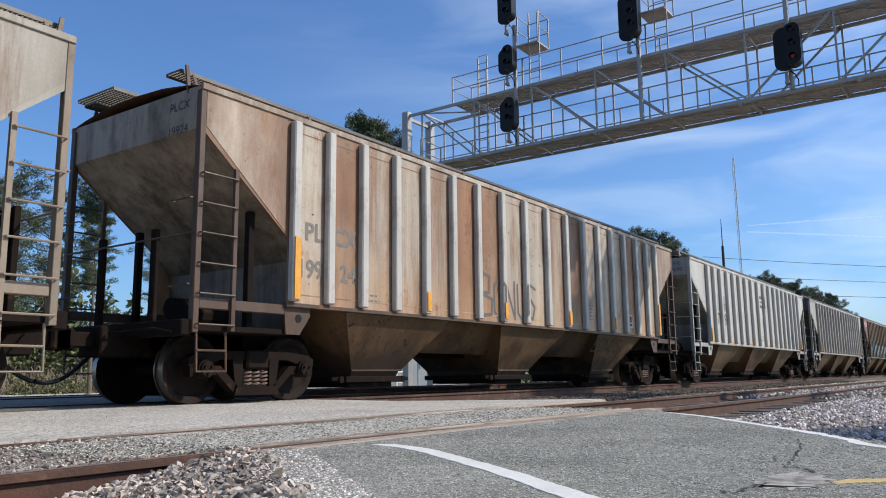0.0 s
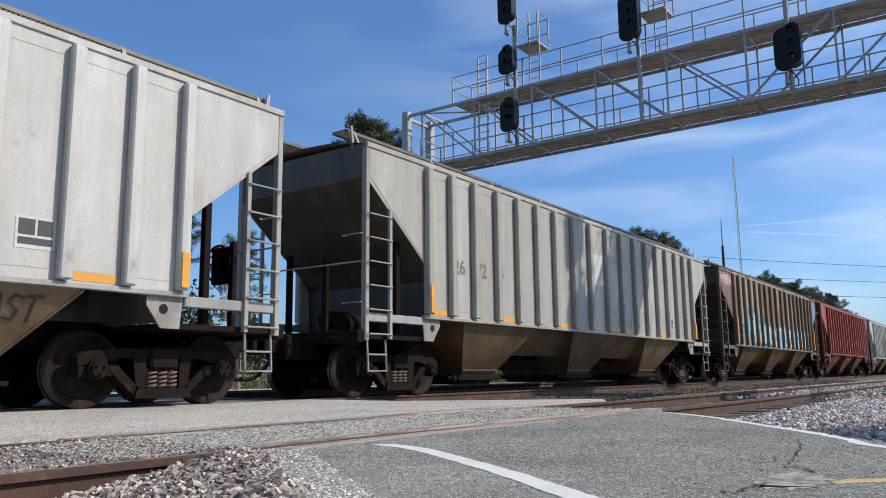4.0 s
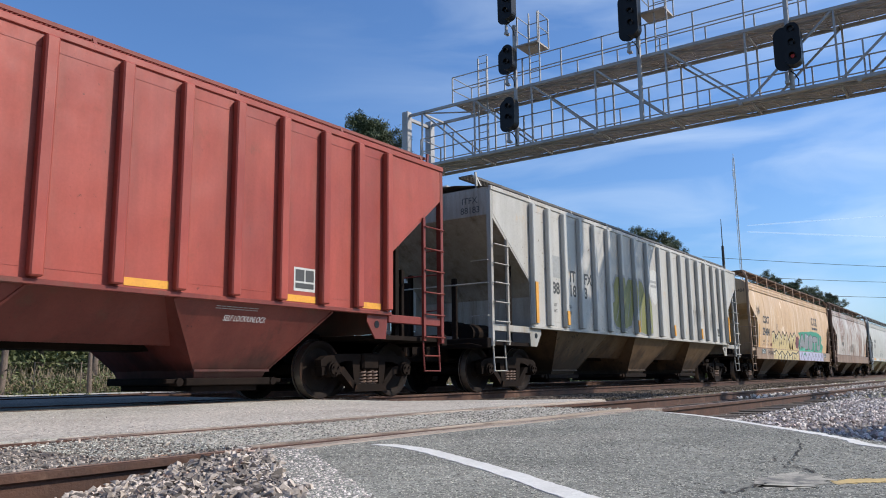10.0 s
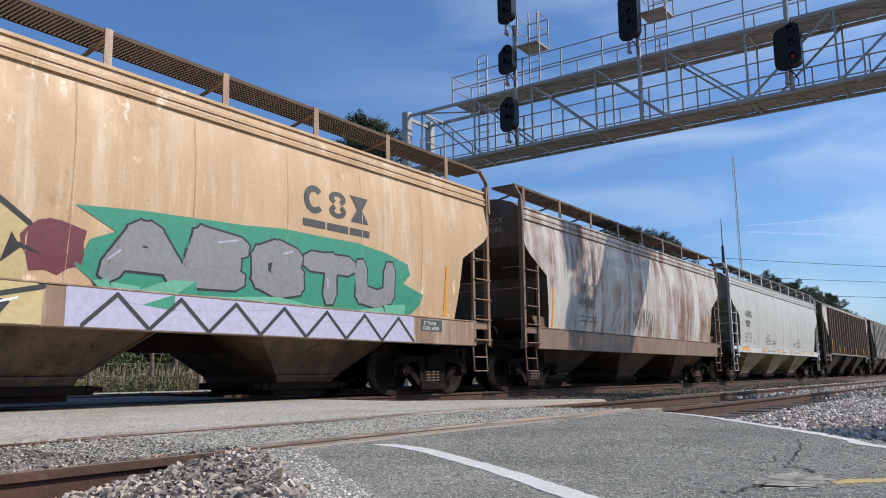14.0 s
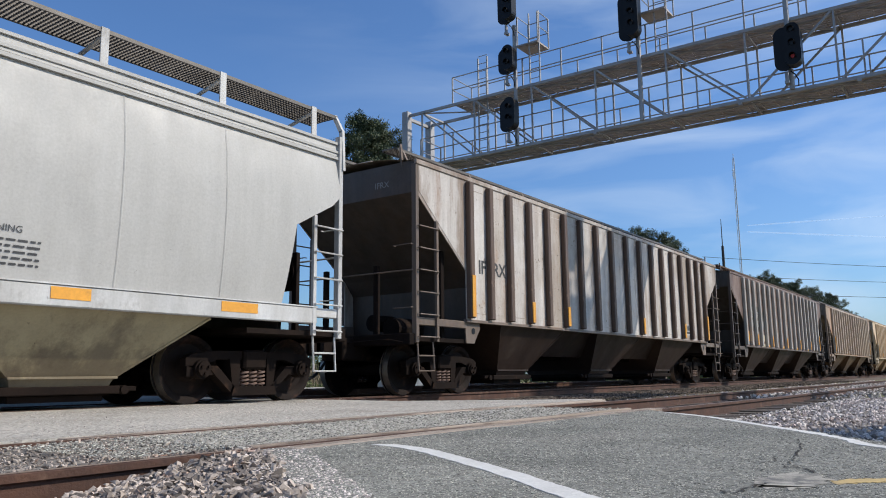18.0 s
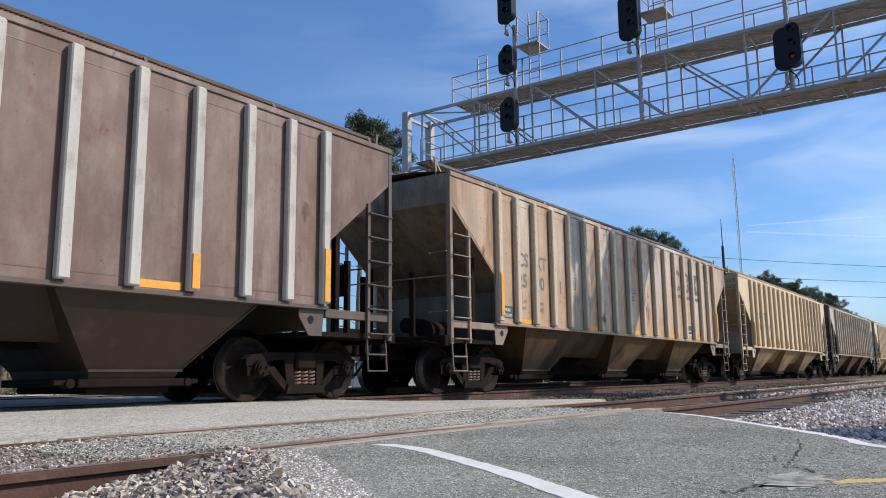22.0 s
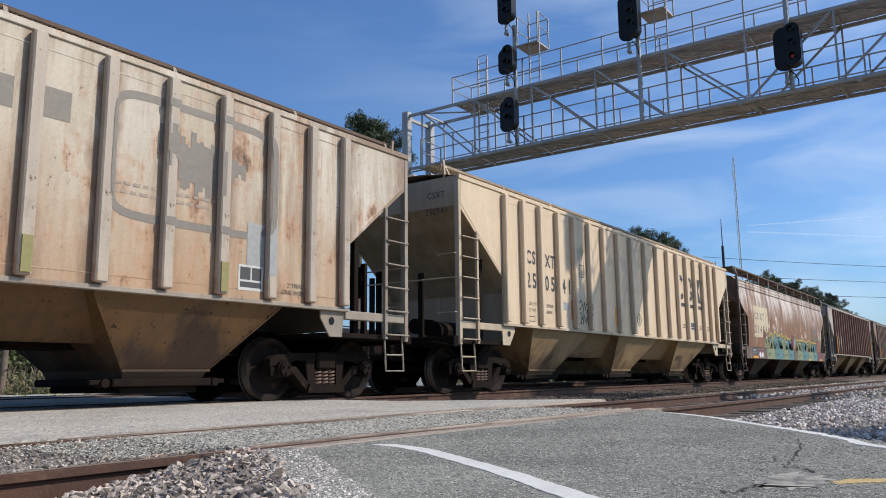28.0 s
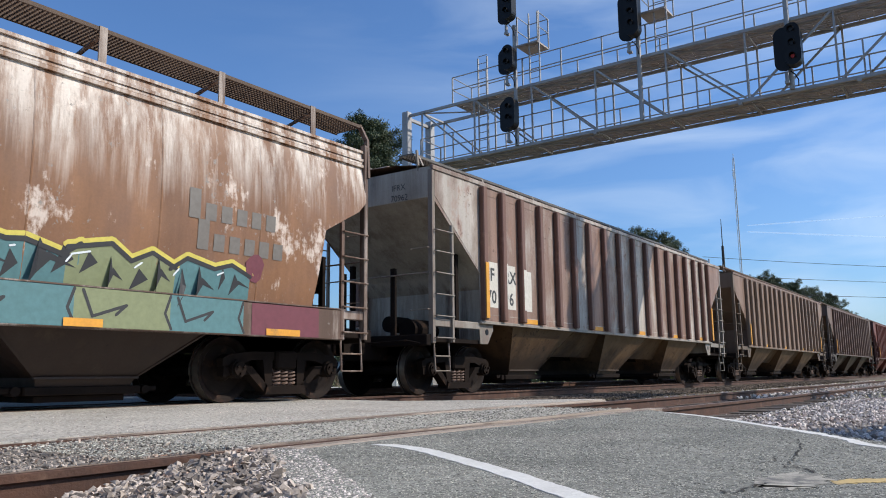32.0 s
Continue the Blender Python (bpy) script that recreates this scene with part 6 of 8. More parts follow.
def scheme(name, base, alt, rust, seed, hopper, walk_mat, rib=None, trim=None, rough=0.5, streak=(0.5, 0.7), patch=(0.5, 0.7), end=None, dirt_amt=(0.6, 0.9), rib_rust=None, var=0.5, fall=None, peel=None, low=None, grime=0.0, end_dirt_shade=1.0, **k):
    base, alt, rib, trim, end = dim(base), dim(alt), dim(rib), dim(trim), dim(end)
    side = car_paint(name, base, alt, rust, seed, streak, patch, rough, dirt_amt=dirt_amt, var=var, fall=fall, peel=peel, low=low, grime=grime)
    ribm = car_paint(name + "_rib", rib, tuple(v * 0.85 for v in rib), rib_rust or rust, seed + 0.5, (0.6, 0.8), (0.5, 0.8), rough, peel=(peel[0] + 0.02, peel[1]) if peel else None) if rib else side
    # Ends: streaked dirt, and colours lowered for the shade on these faces.
    endm = car_paint(name + "_end", end, tuple(v * 0.72 for v in end), tuple(v * 0.45 for v in rust), seed + 0.9, (0.46, 0.66), (0.42, 0.66), rough, dirt=(0.06, 0.045, 0.034), dirt_amt=(0.78 - 0.32 * end_dirt_shade, 1.0 - 0.26 * end_dirt_shade), low=((0.055, 0.040, 0.030), 1.2, 3.0) if end_dirt_shade > 0.5 else None) if end else side
    trimm = car_paint(name + "_trim", trim, tuple(v * 0.75 for v in trim), rust, seed + 1.2, (0.5, 0.7), (0.4, 0.7), rough) if trim else ribm
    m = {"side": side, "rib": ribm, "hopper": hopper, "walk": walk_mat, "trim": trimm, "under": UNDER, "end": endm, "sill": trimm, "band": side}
    m.update(k)
    return m


RUST = (0.20, 0.085, 0.035)
S = {}
S[0] = scheme("paint_pale_a", (0.52, 0.48, 0.41), (0.43, 0.38, 0.31), RUST, 1.0, HOP_TAN, WALK_GREY, trim=(0.38, 0.30, 0.22))
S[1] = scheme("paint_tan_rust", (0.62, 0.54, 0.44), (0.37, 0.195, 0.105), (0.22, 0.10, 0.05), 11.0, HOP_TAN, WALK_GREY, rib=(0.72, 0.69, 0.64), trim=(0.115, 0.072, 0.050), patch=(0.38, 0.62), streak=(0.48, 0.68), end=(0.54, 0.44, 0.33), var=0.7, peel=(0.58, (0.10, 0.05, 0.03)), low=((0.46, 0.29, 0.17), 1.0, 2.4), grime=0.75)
S[2] = scheme("paint_light_grey", (0.67, 0.645, 0.605), (0.58, 0.555, 0.515), (0.33, 0.25, 0.19), 12.0, HOP_GREY, WALK_GREY, rib=(0.70, 0.685, 0.655), trim=(0.50, 0.49, 0.46), streak=(0.62, 0.8), end=(0.64, 0.615, 0.565), end_dirt_shade=0.7, var=0.3, grime=0.3, peel=(0.605, (0.16, 0.09, 0.055)))
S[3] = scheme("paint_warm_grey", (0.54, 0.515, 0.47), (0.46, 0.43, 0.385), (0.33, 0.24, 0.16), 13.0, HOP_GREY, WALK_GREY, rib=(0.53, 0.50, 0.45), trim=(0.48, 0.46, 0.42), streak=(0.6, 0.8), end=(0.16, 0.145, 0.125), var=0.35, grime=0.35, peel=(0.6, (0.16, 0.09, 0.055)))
S[4] = scheme("paint_brown_weathered", (0.25, 0.145, 0.09), (0.55, 0.51, 0.42), (0.16, 0.075, 0.04), 14.0, HOP_ORANGE, WALK_RUST, rib=(0.27, 0.185, 0.13), trim=(0.18, 0.14, 0.11), patch=(0.44, 0.56), streak=(0.48, 0.64), end=(0.16, 0.125, 0.10), var=0.55, peel=(0.57, (0.08, 0.045, 0.03)), grime=0.8)
S[5] = scheme("paint_oxide_red", (0.49, 0.088, 0.060), (0.37, 0.058, 0.042), (0.24, 0.055, 0.035), 15.0, HOP_RED, WALK_RED, trim=(0.28, 0.05, 0.038), streak=(0.6, 0.8), patch=(0.42, 0.62), end=(0.24, 0.045, 0.036), rough=0.45, var=0.35, grime=0.3)
S[6] = scheme("paint_off_white", (0.64, 0.615, 0.575), (0.57, 0.545, 0.50), (0.34, 0.24, 0.15), 16.0, HOP_TAN, WALK_GREY, rib=(0.62, 0.61, 0.58), trim=(0.58, 0.56, 0.52), streak=(0.64, 0.8), end=(0.56, 0.50, 0.43), end_dirt_shade=0.45, var=0.3, grime=0.25, peel=(0.595, (0.16, 0.09, 0.055)))
S[7] = scheme("paint_tan_cream", (0.74, 0.49, 0.285), (0.68, 0.44, 0.25), (0.78, 0.65, 0.52), 17.0, HOP_TAN, WALK_RUST, trim=(0.44, 0.28, 0.18), streak=(0.5, 0.72), end=(0.80, 0.55, 0.33), var=0.2, peel=(0.60, (0.2, 0.12, 0.07)), end_dirt_shade=0.2)
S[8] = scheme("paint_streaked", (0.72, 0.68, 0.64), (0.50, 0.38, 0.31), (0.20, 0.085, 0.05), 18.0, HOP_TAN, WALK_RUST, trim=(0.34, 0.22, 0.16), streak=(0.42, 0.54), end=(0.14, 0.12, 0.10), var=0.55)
S[9] = scheme("paint_clean_white", (0.61, 0.595, 0.56), (0.57, 0.555, 0.52), (0.54, 0.53, 0.50), 19.0, HOP_OLIVE, WALK_GREY, trim=(0.82, 0.82, 0.80), streak=(0.7, 0.9), end=(0.50, 0.48, 0.43), dirt_amt=(0.8, 1.0), var=0.12)
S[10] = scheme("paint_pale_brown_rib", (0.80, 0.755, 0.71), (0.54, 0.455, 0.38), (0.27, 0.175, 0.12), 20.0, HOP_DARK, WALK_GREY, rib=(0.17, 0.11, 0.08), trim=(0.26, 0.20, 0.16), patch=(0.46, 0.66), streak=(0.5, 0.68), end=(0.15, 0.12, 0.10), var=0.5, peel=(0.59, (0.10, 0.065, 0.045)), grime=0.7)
S[11] = scheme("paint_dark_brown", (0.22, 0.132, 0.105), (0.38, 0.285, 0.24), (0.11, 0.055, 0.04), 21.0, HOP_DARK, WALK_RUST, rib=(0.68, 0.64, 0.58), trim=(0.15, 0.115, 0.095), end=(0.13, 0.11, 0.095), patch=(0.42, 0.62), var=0.4, rib_rust=(0.20, 0.12, 0.08), peel=(0.575, (0.08, 0.05, 0.035)), grime=0.7)
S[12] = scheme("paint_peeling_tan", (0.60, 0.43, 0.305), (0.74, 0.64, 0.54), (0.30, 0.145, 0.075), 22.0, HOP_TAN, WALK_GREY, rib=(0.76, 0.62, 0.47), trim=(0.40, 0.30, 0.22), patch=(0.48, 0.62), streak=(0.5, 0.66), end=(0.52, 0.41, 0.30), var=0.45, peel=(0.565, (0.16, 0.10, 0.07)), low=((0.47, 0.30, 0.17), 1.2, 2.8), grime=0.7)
S[13] = scheme("paint_cream", (0.89, 0.675, 0.445), (0.83, 0.615, 0.395), (0.58, 0.44, 0.28), 23.0, HOP_CREAM, WALK_TAN, trim=(0.70, 0.55, 0.37), streak=(0.62, 0.82), end=(0.62, 0.48, 0.32), end_dirt_shade=0.4, dirt_amt=(0.68, 0.95), var=0.1, grime=0.15, peel=(0.615, (0.16, 0.09, 0.055)))
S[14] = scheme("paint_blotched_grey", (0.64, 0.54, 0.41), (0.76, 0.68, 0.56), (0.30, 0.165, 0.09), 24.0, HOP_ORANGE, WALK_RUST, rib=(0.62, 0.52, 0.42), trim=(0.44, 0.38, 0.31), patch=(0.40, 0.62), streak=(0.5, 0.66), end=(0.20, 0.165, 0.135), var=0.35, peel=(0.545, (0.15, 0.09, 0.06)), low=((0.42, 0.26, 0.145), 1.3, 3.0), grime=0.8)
S[15] = scheme("paint_cream_b", (0.90, 0.695, 0.485), (0.84, 0.635, 0.435), (0.58, 0.45, 0.30), 25.0, HOP_CREAM, WALK_TAN, trim=(0.72, 0.58, 0.42), streak=(0.64, 0.84), end=(0.64, 0.50, 0.35), end_dirt_shade=0.4, dirt_amt=(0.68, 0.95), var=0.1, grime=0.2, peel=(0.615, (0.16, 0.09, 0.055)))
S[16] = scheme("paint_rusted_round", (0.36, 0.175, 0.085), (0.27, 0.14, 0.085), (0.66, 0.58, 0.51), 26.0, HOP_DARK, WALK_RUST, trim=(0.20, 0.12, 0.085), streak=(0.42, 0.56), end=(0.26, 0.16, 0.10), var=0.4, fall=(2.55, 3.4), peel=(0.58, (0.20, 0.10, 0.06)))
S[17] = scheme("paint_pale_maroon_rib", (0.68, 0.615, 0.55), (0.38, 0.25, 0.20), (0.22, 0.12, 0.085), 27.0, HOP_TAN, WALK_GREY, rib=(0.235, 0.12, 0.09), trim=(0.42, 0.37, 0.32), patch=(0.47, 0.6), end=(0.64, 0.57, 0.48), end_dirt_shade=0.4, streak=(0.48, 0.64), var=0.6, peel=(0.575, (0.12, 0.07, 0.055)), grime=0.7)
S[18] = scheme("paint_tan_brown", (0.36, 0.235, 0.175), (0.29, 0.185, 0.14), (0.22, 0.13, 0.085), 28.0, HOP_TAN, WALK_RUST, rib=(0.38, 0.27, 0.205), trim=(0.25, 0.18, 0.13), grime=0.5)
S[19] = scheme("paint_plum_brown", (0.22, 0.14, 0.11), (0.28, 0.19, 0.15), (0.15, 0.09, 0.07), 29.0, HOP_DARK, WALK_RUST, trim=(0.15, 0.11, 0.09), grime=0.5)
S[20] = scheme("paint_dull_red", (0.24, 0.075, 0.055), (0.20, 0.065, 0.05), (0.14, 0.06, 0.04), 30.0, HOP_RED, WALK_RUST, trim=(0.16, 0.06, 0.05))
S[21] = S[18]
START = {0: -13.18, 1: 6.02, 2: 25.22, 3: 44.52, 4: 63.71, 5: 82.78, 6: 101.91, 7: 120.88, 8: 139.29, 9: 154.7, 10: 173.24, 11: 192.5, 12: 211.69, 13: 231.01, 14: 250.31, 15: 269.35, 16: 287.99, 17: 307.03, 18: 326.23, 19: 345.43, 20: 364.63, 21: 383.83}
LENGTH = {0: 17.5, 1: 17.5, 2: 17.5, 3: 17.5, 4: 17.5, 5: 17.5, 6: 17.5, 7: 17.79, 8: 14.6, 9: 17.05, 10: 17.5, 11: 17.5, 12: 17.5, 13: 17.5, 14: 17.5, 15: 17.5, 16: 17.66, 17: 17.5, 18: 17.5, 19: 17.5, 20: 17.5, 21: 17.5}
ROUND_CARS = (7, 8, 9, 16)
LABELS = {
    0: "pale grey covered hopper car with dirty lower hoppers",
    1: "rust-streaked tan hopper car with white posts and scrawled letters",
    2: "light grey ribbed hopper car with a shield emblem",
    3: "warm grey ribbed hopper car with pencil-like graffiti",
    4: "brown weathered hopper car with large pale blue graffiti",
    5: "oxide red ribbed hopper car with white lettering",
    6: "off-white ribbed hopper car with olive graffiti",
    7: "tan round-sided hopper car with yellow and green graffiti",
    8: "round-sided hopper car streaked with rust and white",
    9: "clean white round-sided hopper car with dark lettering",
    10: "pale hopper car with dark brown posts and grime",
    11: "dark brown grimy ribbed hopper car with orange reflectors",
    12: "peeling tan ribbed hopper car with faded lettering",
    13: "cream ribbed hopper car with dark lettering",
    14: "blotched grey and tan hopper car with faded markings",
    15: "cream ribbed hopper car with crisp dark lettering",
    16: "rusted brown round-sided hopper car with teal graffiti",
    17: "pale hopper car with maroon posts and blotches",
    18: "tan-brown ribbed hopper car far down the train",
    19: "plum-brown ribbed hopper car far down the train",
    20: "dull red ribbed hopper car far down the train",
    21: "tan-brown ribbed hopper car at the end of view",
}
CARS = {}
for i in range(22):
    if i in ROUND_CARS:
        CARS[i] = rounded_car(LABELS[i], START[i], LENGTH[i], S[i], sill_low=1.10 if i == 9 else 0.88)
    else:
        CARS[i] = ribbed_car(LABELS[i], START[i], LENGTH[i], S[i])

# ---------------------------------------------------------------- lettering, reflectors and graffiti
def ink(name, c, rough=0.6):
    M[name] = plain(name, c, rough)


for nm, c in (("ink_dark", (0.05, 0.05, 0.052)), ("ink_faded", (0.17, 0.15, 0.13)), ("ink_grey", (0.30, 0.30, 0.29)), ("ink_white", (0.80, 0.80, 0.78)), ("patch_dark", (0.085, 0.05, 0.045)), ("patch_grey", (0.33, 0.33, 0.32)),
              ("patch_cream", (0.60, 0.49, 0.33)), ("patch_pale", (0.56, 0.55, 0.52)), ("spray_cyan", (0.36, 0.66, 0.66)), ("spray_teal", (0.03, 0.25, 0.27)), ("spray_white", (0.78, 0.82, 0.84)), ("spray_rose", (0.50, 0.26, 0.27)), ("spray_haze", (0.55, 0.48, 0.48)), ("spray_ice", (0.46, 0.59, 0.67)), ("spray_blue", (0.06, 0.33, 0.62)),
              ("spray_black", (0.025, 0.025, 0.028)), ("spray_yellow", (0.74, 0.60, 0.28)), ("spray_lemon", (0.66, 0.55, 0.10)), ("spray_olive", (0.20, 0.20, 0.07)), ("spray_green", (0.035, 0.27, 0.17)), ("spray_grey", (0.25, 0.25, 0.26)),
              ("spray_lilac", (0.46, 0.44, 0.58)), ("spray_pink", (0.62, 0.16, 0.38)), ("spray_moss", (0.225, 0.25, 0.125)), ("spray_sea", (0.085, 0.20, 0.21)), ("spray_mint", (0.36, 0.52, 0.40)), ("spray_maroon", (0.16, 0.035, 0.05)), ("plate_dark", (0.06, 0.07, 0.06)),
              ("spray_soot", (0.12, 0.105, 0.095)), ("patch_soot", (0.075, 0.062, 0.052)), ("ink_worn", (0.12, 0.10, 0.085)), ("reflector_brown", (0.46, 0.20, 0.07)), ("spray_straw", (0.56, 0.43, 0.21)), ("smear", (0.21, 0.18, 0.15)), ("ink_stain", (0.33, 0.26, 0.20)), ("chalk", (0.30, 0.28, 0.26)), ("reflector_olive", (0.26, 0.23, 0.08)), ("primer_white", (0.66, 0.62, 0.55))):
    ink(nm, c)


def face_y(i, x, z):
    """How far out the painted face of car i lies."""
    if i in ROUND_CARS:
        if z < 1.34:
            return 1.582
        return round_half(min(z, 3.69)) + 0.004
    for r in rib_places(LENGTH[i]):
        if abs(x - r) < 0.079:
            return SIDE + 0.119
    return SIDE + 0.0075


def bay_y(i, x, z):
    """The sloping side of the hoppers below the sill."""
    zt, hw, low = (1.10, 1.44, 0.36) if i in ROUND_CARS else (SILL_Z - 0.05, SIDE - 0.03, 0.44)
    return hw - 0.58 * max(0.0, zt - z) / (zt - low) + 0.008


LIFT = [0.0]


def conform(i, name, polys, mat, lift=0.001, label="", face=face_y, parent=None):
    """Paint: flat outlines in the side plane, laid over panels, posts and curves."""
    g = Geo()
    cuts = []
    if i not in ROUND_CARS and face is face_y:
        for r in rib_places(LENGTH[i]):
            cuts += [r - 0.079, r + 0.079]
    step = 0.22
    for poly in polys:
        xs = [p[0] for p in poly]
        lo, hi = min(xs), max(xs)
        LIFT[0] = (LIFT[0] + 0.00017) % 0.0022
        lf = lift + LIFT[0]
        grid = sorted({round(v, 5) for v in [lo, hi] + xs + [c for c in cuts if lo < c < hi]})
        fine = [grid[0]]
        for v in grid[1:]:
            n = max(1, int((v - fine[-1]) / 0.25))
            a = fine[-1]
            fine += [a + (v - a) * k / n for k in range(1, n + 1)]
        for x0, x1 in zip(fine, fine[1:]):
            if x1 - x0 < 1e-4:
                continue
            e = (x1 - x0) * 1e-3
            za, zb = cross_z(poly, x0 + e), cross_z(poly, x1 - e)
            if len(za) != len(zb):
                za = zb = cross_z(poly, (x0 + x1) / 2)
            for k in range(0, len(za) - 1, 2):
                n = max(1, int((za[k + 1] - za[k]) / step) + 1) if (i in ROUND_CARS or face is bay_y) else 1
                for j in range(n):
                    q = []
                    for x, zz in ((x0, za), (x1, zb)):
                        z0 = zz[k] + (zz[k + 1] - zz[k]) * j / n
                        z1 = zz[k] + (zz[k + 1] - zz[k]) * (j + 1) / n
                        q.append((x, z0, z1))
                    xm = (x0 + x1) / 2
                    b = len(g.v)
                    for x, z in ((x0, q[0][1]), (x1, q[1][1]), (x1, q[1][2]), (x0, q[0][2])):
                        g.v.append((x, -(face(i, xm, z) + lf), z))
                    g.f.append((b, b + 1, b + 2, b + 3))
    me = bpy.data.meshes.new(name)
    me.from_pydata(g.v, [], g.f)
    ob = part(name, me, M[mat], parent or CARS[i], label)
    if name == "fine_print":
        tagged(ob, kind="stuff")
    return ob


def cross_z(poly, x):
    out = []
    n = len(poly)
    for k in range(n):
        (x0, z0), (x1, z1) = poly[k], poly[(k + 1) % n]
        if (x0 <= x < x1) or (x1 <= x < x0):
            out.append(z0 + (z1 - z0) * (x - x0) / (x1 - x0))
    return sorted(out)


def rect(x0, x1, z0, z1):
    return [(x0, z0), (x1, z0), (x1, z1), (x0, z1)]


def strokes(lines, w):
    """Thick brush lines as outlines, one quad a segment, with clipped corners."""
    out = []
    for ln in lines:
        for (x0, z0), (x1, z1) in zip(ln, ln[1:]):
            dx, dz = x1 - x0, z1 - z0
            l = math.hypot(dx, dz) or 1e-6
            ux, uz = dx / l * w / 2, dz / l * w / 2
            px, pz = -uz, ux
            out.append([(x0 - ux + px * 0.5, z0 - uz + pz * 0.5), (x0 - ux - px * 0.5, z0 - uz - pz * 0.5), (x0 - px, z0 - pz), (x1 - px, z1 - pz), (x1 + ux - px * 0.5, z1 + uz - pz * 0.5), (x1 + ux + px * 0.5, z1 + uz + pz * 0.5), (x1 + px, z1 + pz), (x0 + px, z0 + pz)])
    return out


def bay_span(i, x):
    """Clear stretch between two posts that holds x."""
    rp = rib_places(LENGTH[i])
    edges = [0.1] + rp + [LENGTH[i] - 0.1]
    for p, q in zip(edges, edges[1:]):
        if p <= x < q:
            return p + 0.095, q - 0.095
    return x - 1, x + 1


def text_mesh(txt, height, squeeze=1.0):
    cu = bpy.data.curves.new("lettering", "FONT")
    cu.body, cu.size, cu.resolution_u = txt, height * 1.37, 3
    cu.offset = height * 0.034 if height > 0.2 and "M" not in txt else 0.0
    ob = bpy.data.objects.new("lettering", cu)
    scene.collection.objects.link(ob)
    me = bpy.data.meshes.new_from_object(ob)
    bpy.data.objects.remove(ob)
    bpy.data.curves.remove(cu)
    if squeeze != 1.0:
        for v in me.vertices:
            v.co.x *= squeeze
    return me


def lettering(i, txt, x, z, h, mat="ink_dark", squeeze=1.0, face=face_y):
    me = text_mesh(txt, h, squeeze)
    if i not in ROUND_CARS and face is face_y:
        wd = max(v.co.x for v in me.vertices)
        a, b = bay_span(i, x + wd / 2)
        if wd > b - a:
            for v in me.vertices:
                v.co.x *= (b - a) / wd
            wd = b - a
        x = min(max(x, a), b - wd)
    for v in me.vertices:
        px, pz = x + v.co.x, z + v.co.y
        v.co = (px, -(face(i, px, pz) + 0.0035), pz)
    me.update()
    return part("lettering", me, M[mat], CARS[i])


def end_lettering(i, txt, y, z, h, mat="ink_dark", x=0.03):
    """On the leading end of the car; y runs towards the camera's side."""
    me = text_mesh(txt, h)
    if i in ROUND_CARS:
        x = 0.42
    for v in me.vertices:
        v.co = (x - 0.006, y - v.co.x, z + v.co.y)
    me.update()
    return part("lettering", me, M[mat], CARS[i])


def bars(i, x, z, w, n, h, mat="ink_dark", face=face_y):
    """Fine print: rows of plain bars."""
    rng = random.Random(int(x * 100) + i)
    if i not in ROUND_CARS and face is face_y:
        p, q = bay_span(i, x + w / 2)
        w = min(w, q - p)
        x = min(max(x, p), q - w)
    ps = []
    for k in range(n):
        zz = z - k * h * 1.7
        x0 = x
        while x0 < x + w - 0.02:
            l = min(rng.uniform(0.05, 0.14), x + w - x0)
            ps.append(rect(x0, x0 + l, zz - h * 0.62, zz))
            x0 += l + h * 0.7
    return conform(i, "fine_print", ps, mat, 0.002, "rows of small print", face)


def reflectors(i, ribs=(), panels=(), z=(1.44, 1.76), mat="orange"):
    rp = rib_places(LENGTH[i])
    for k in ribs:
        g = Geo().box(rp[k] - 0.055, rp[k] + 0.055, -(SIDE + 0.138), -(SIDE + 0.117), z[0], z[1])
        part("reflector", g, M[mat], CARS[i], "orange reflective strip")
    for k in panels:
        a, b = rp[k] + 0.13, min(rp[k + 1] - 0.12, rp[k] + 0.75)
        part("reflector", Geo().box(a, b, -(SIDE + 0.011), -(SIDE + 0.005), 1.395, 1.49), M[mat], CARS[i], "orange reflective strip")


def data_box(i, x, z, w=0.42, h=0.34, mat="ink_dark"):
    p, q = bay_span(i, x + w / 2)
    x = min(max(x, p), q - w)
    conform(i, "data_panel", [rect(x, x + w, z, z + h)], "patch_pale", 0.001, "small black and white data panel")
    conform(i, "data_panel", [rect(x + 0.03, x + w * 0.48, z + h * 0.42, z + h - 0.03), rect(x + w * 0.54, x + w - 0.03, z + h * 0.42, z + h - 0.03), rect(x + 0.03, x + w - 0.03, z + 0.04, z + h * 0.34)], mat, 0.004)


def box_mark(i, x, z, w, h, mat="ink_dark", t=0.015):
    conform(i, "plate_mark", [rect(x, x + w, z, z + t), rect(x, x + w, z + h - t, z + h), rect(x, x + t, z + t, z + h - t), rect(x + w - t, x + w, z + t, z + h - t)], mat, 0.002)


def diamond(i, x, z, r, mat="plate_dark", edge=None):
    conform(i, "diamond_mark", [[(x - r, z), (x, z - r), (x + r, z), (x, z + r)]], mat, 0.001, "diamond-shaped placard mark")
    if edge:
        conform(i, "diamond_mark", strokes([[(x - r * .8, z), (x, z - r * .8), (x + r * .8, z), (x, z + r * .8), (x - r * .8, z)], [(x, z - r * .4), (x, z + r * .4)], [(x - r * .25, z + r * .1), (x + r * .25, z + r * .1)]], 0.02), edge, 0.004)


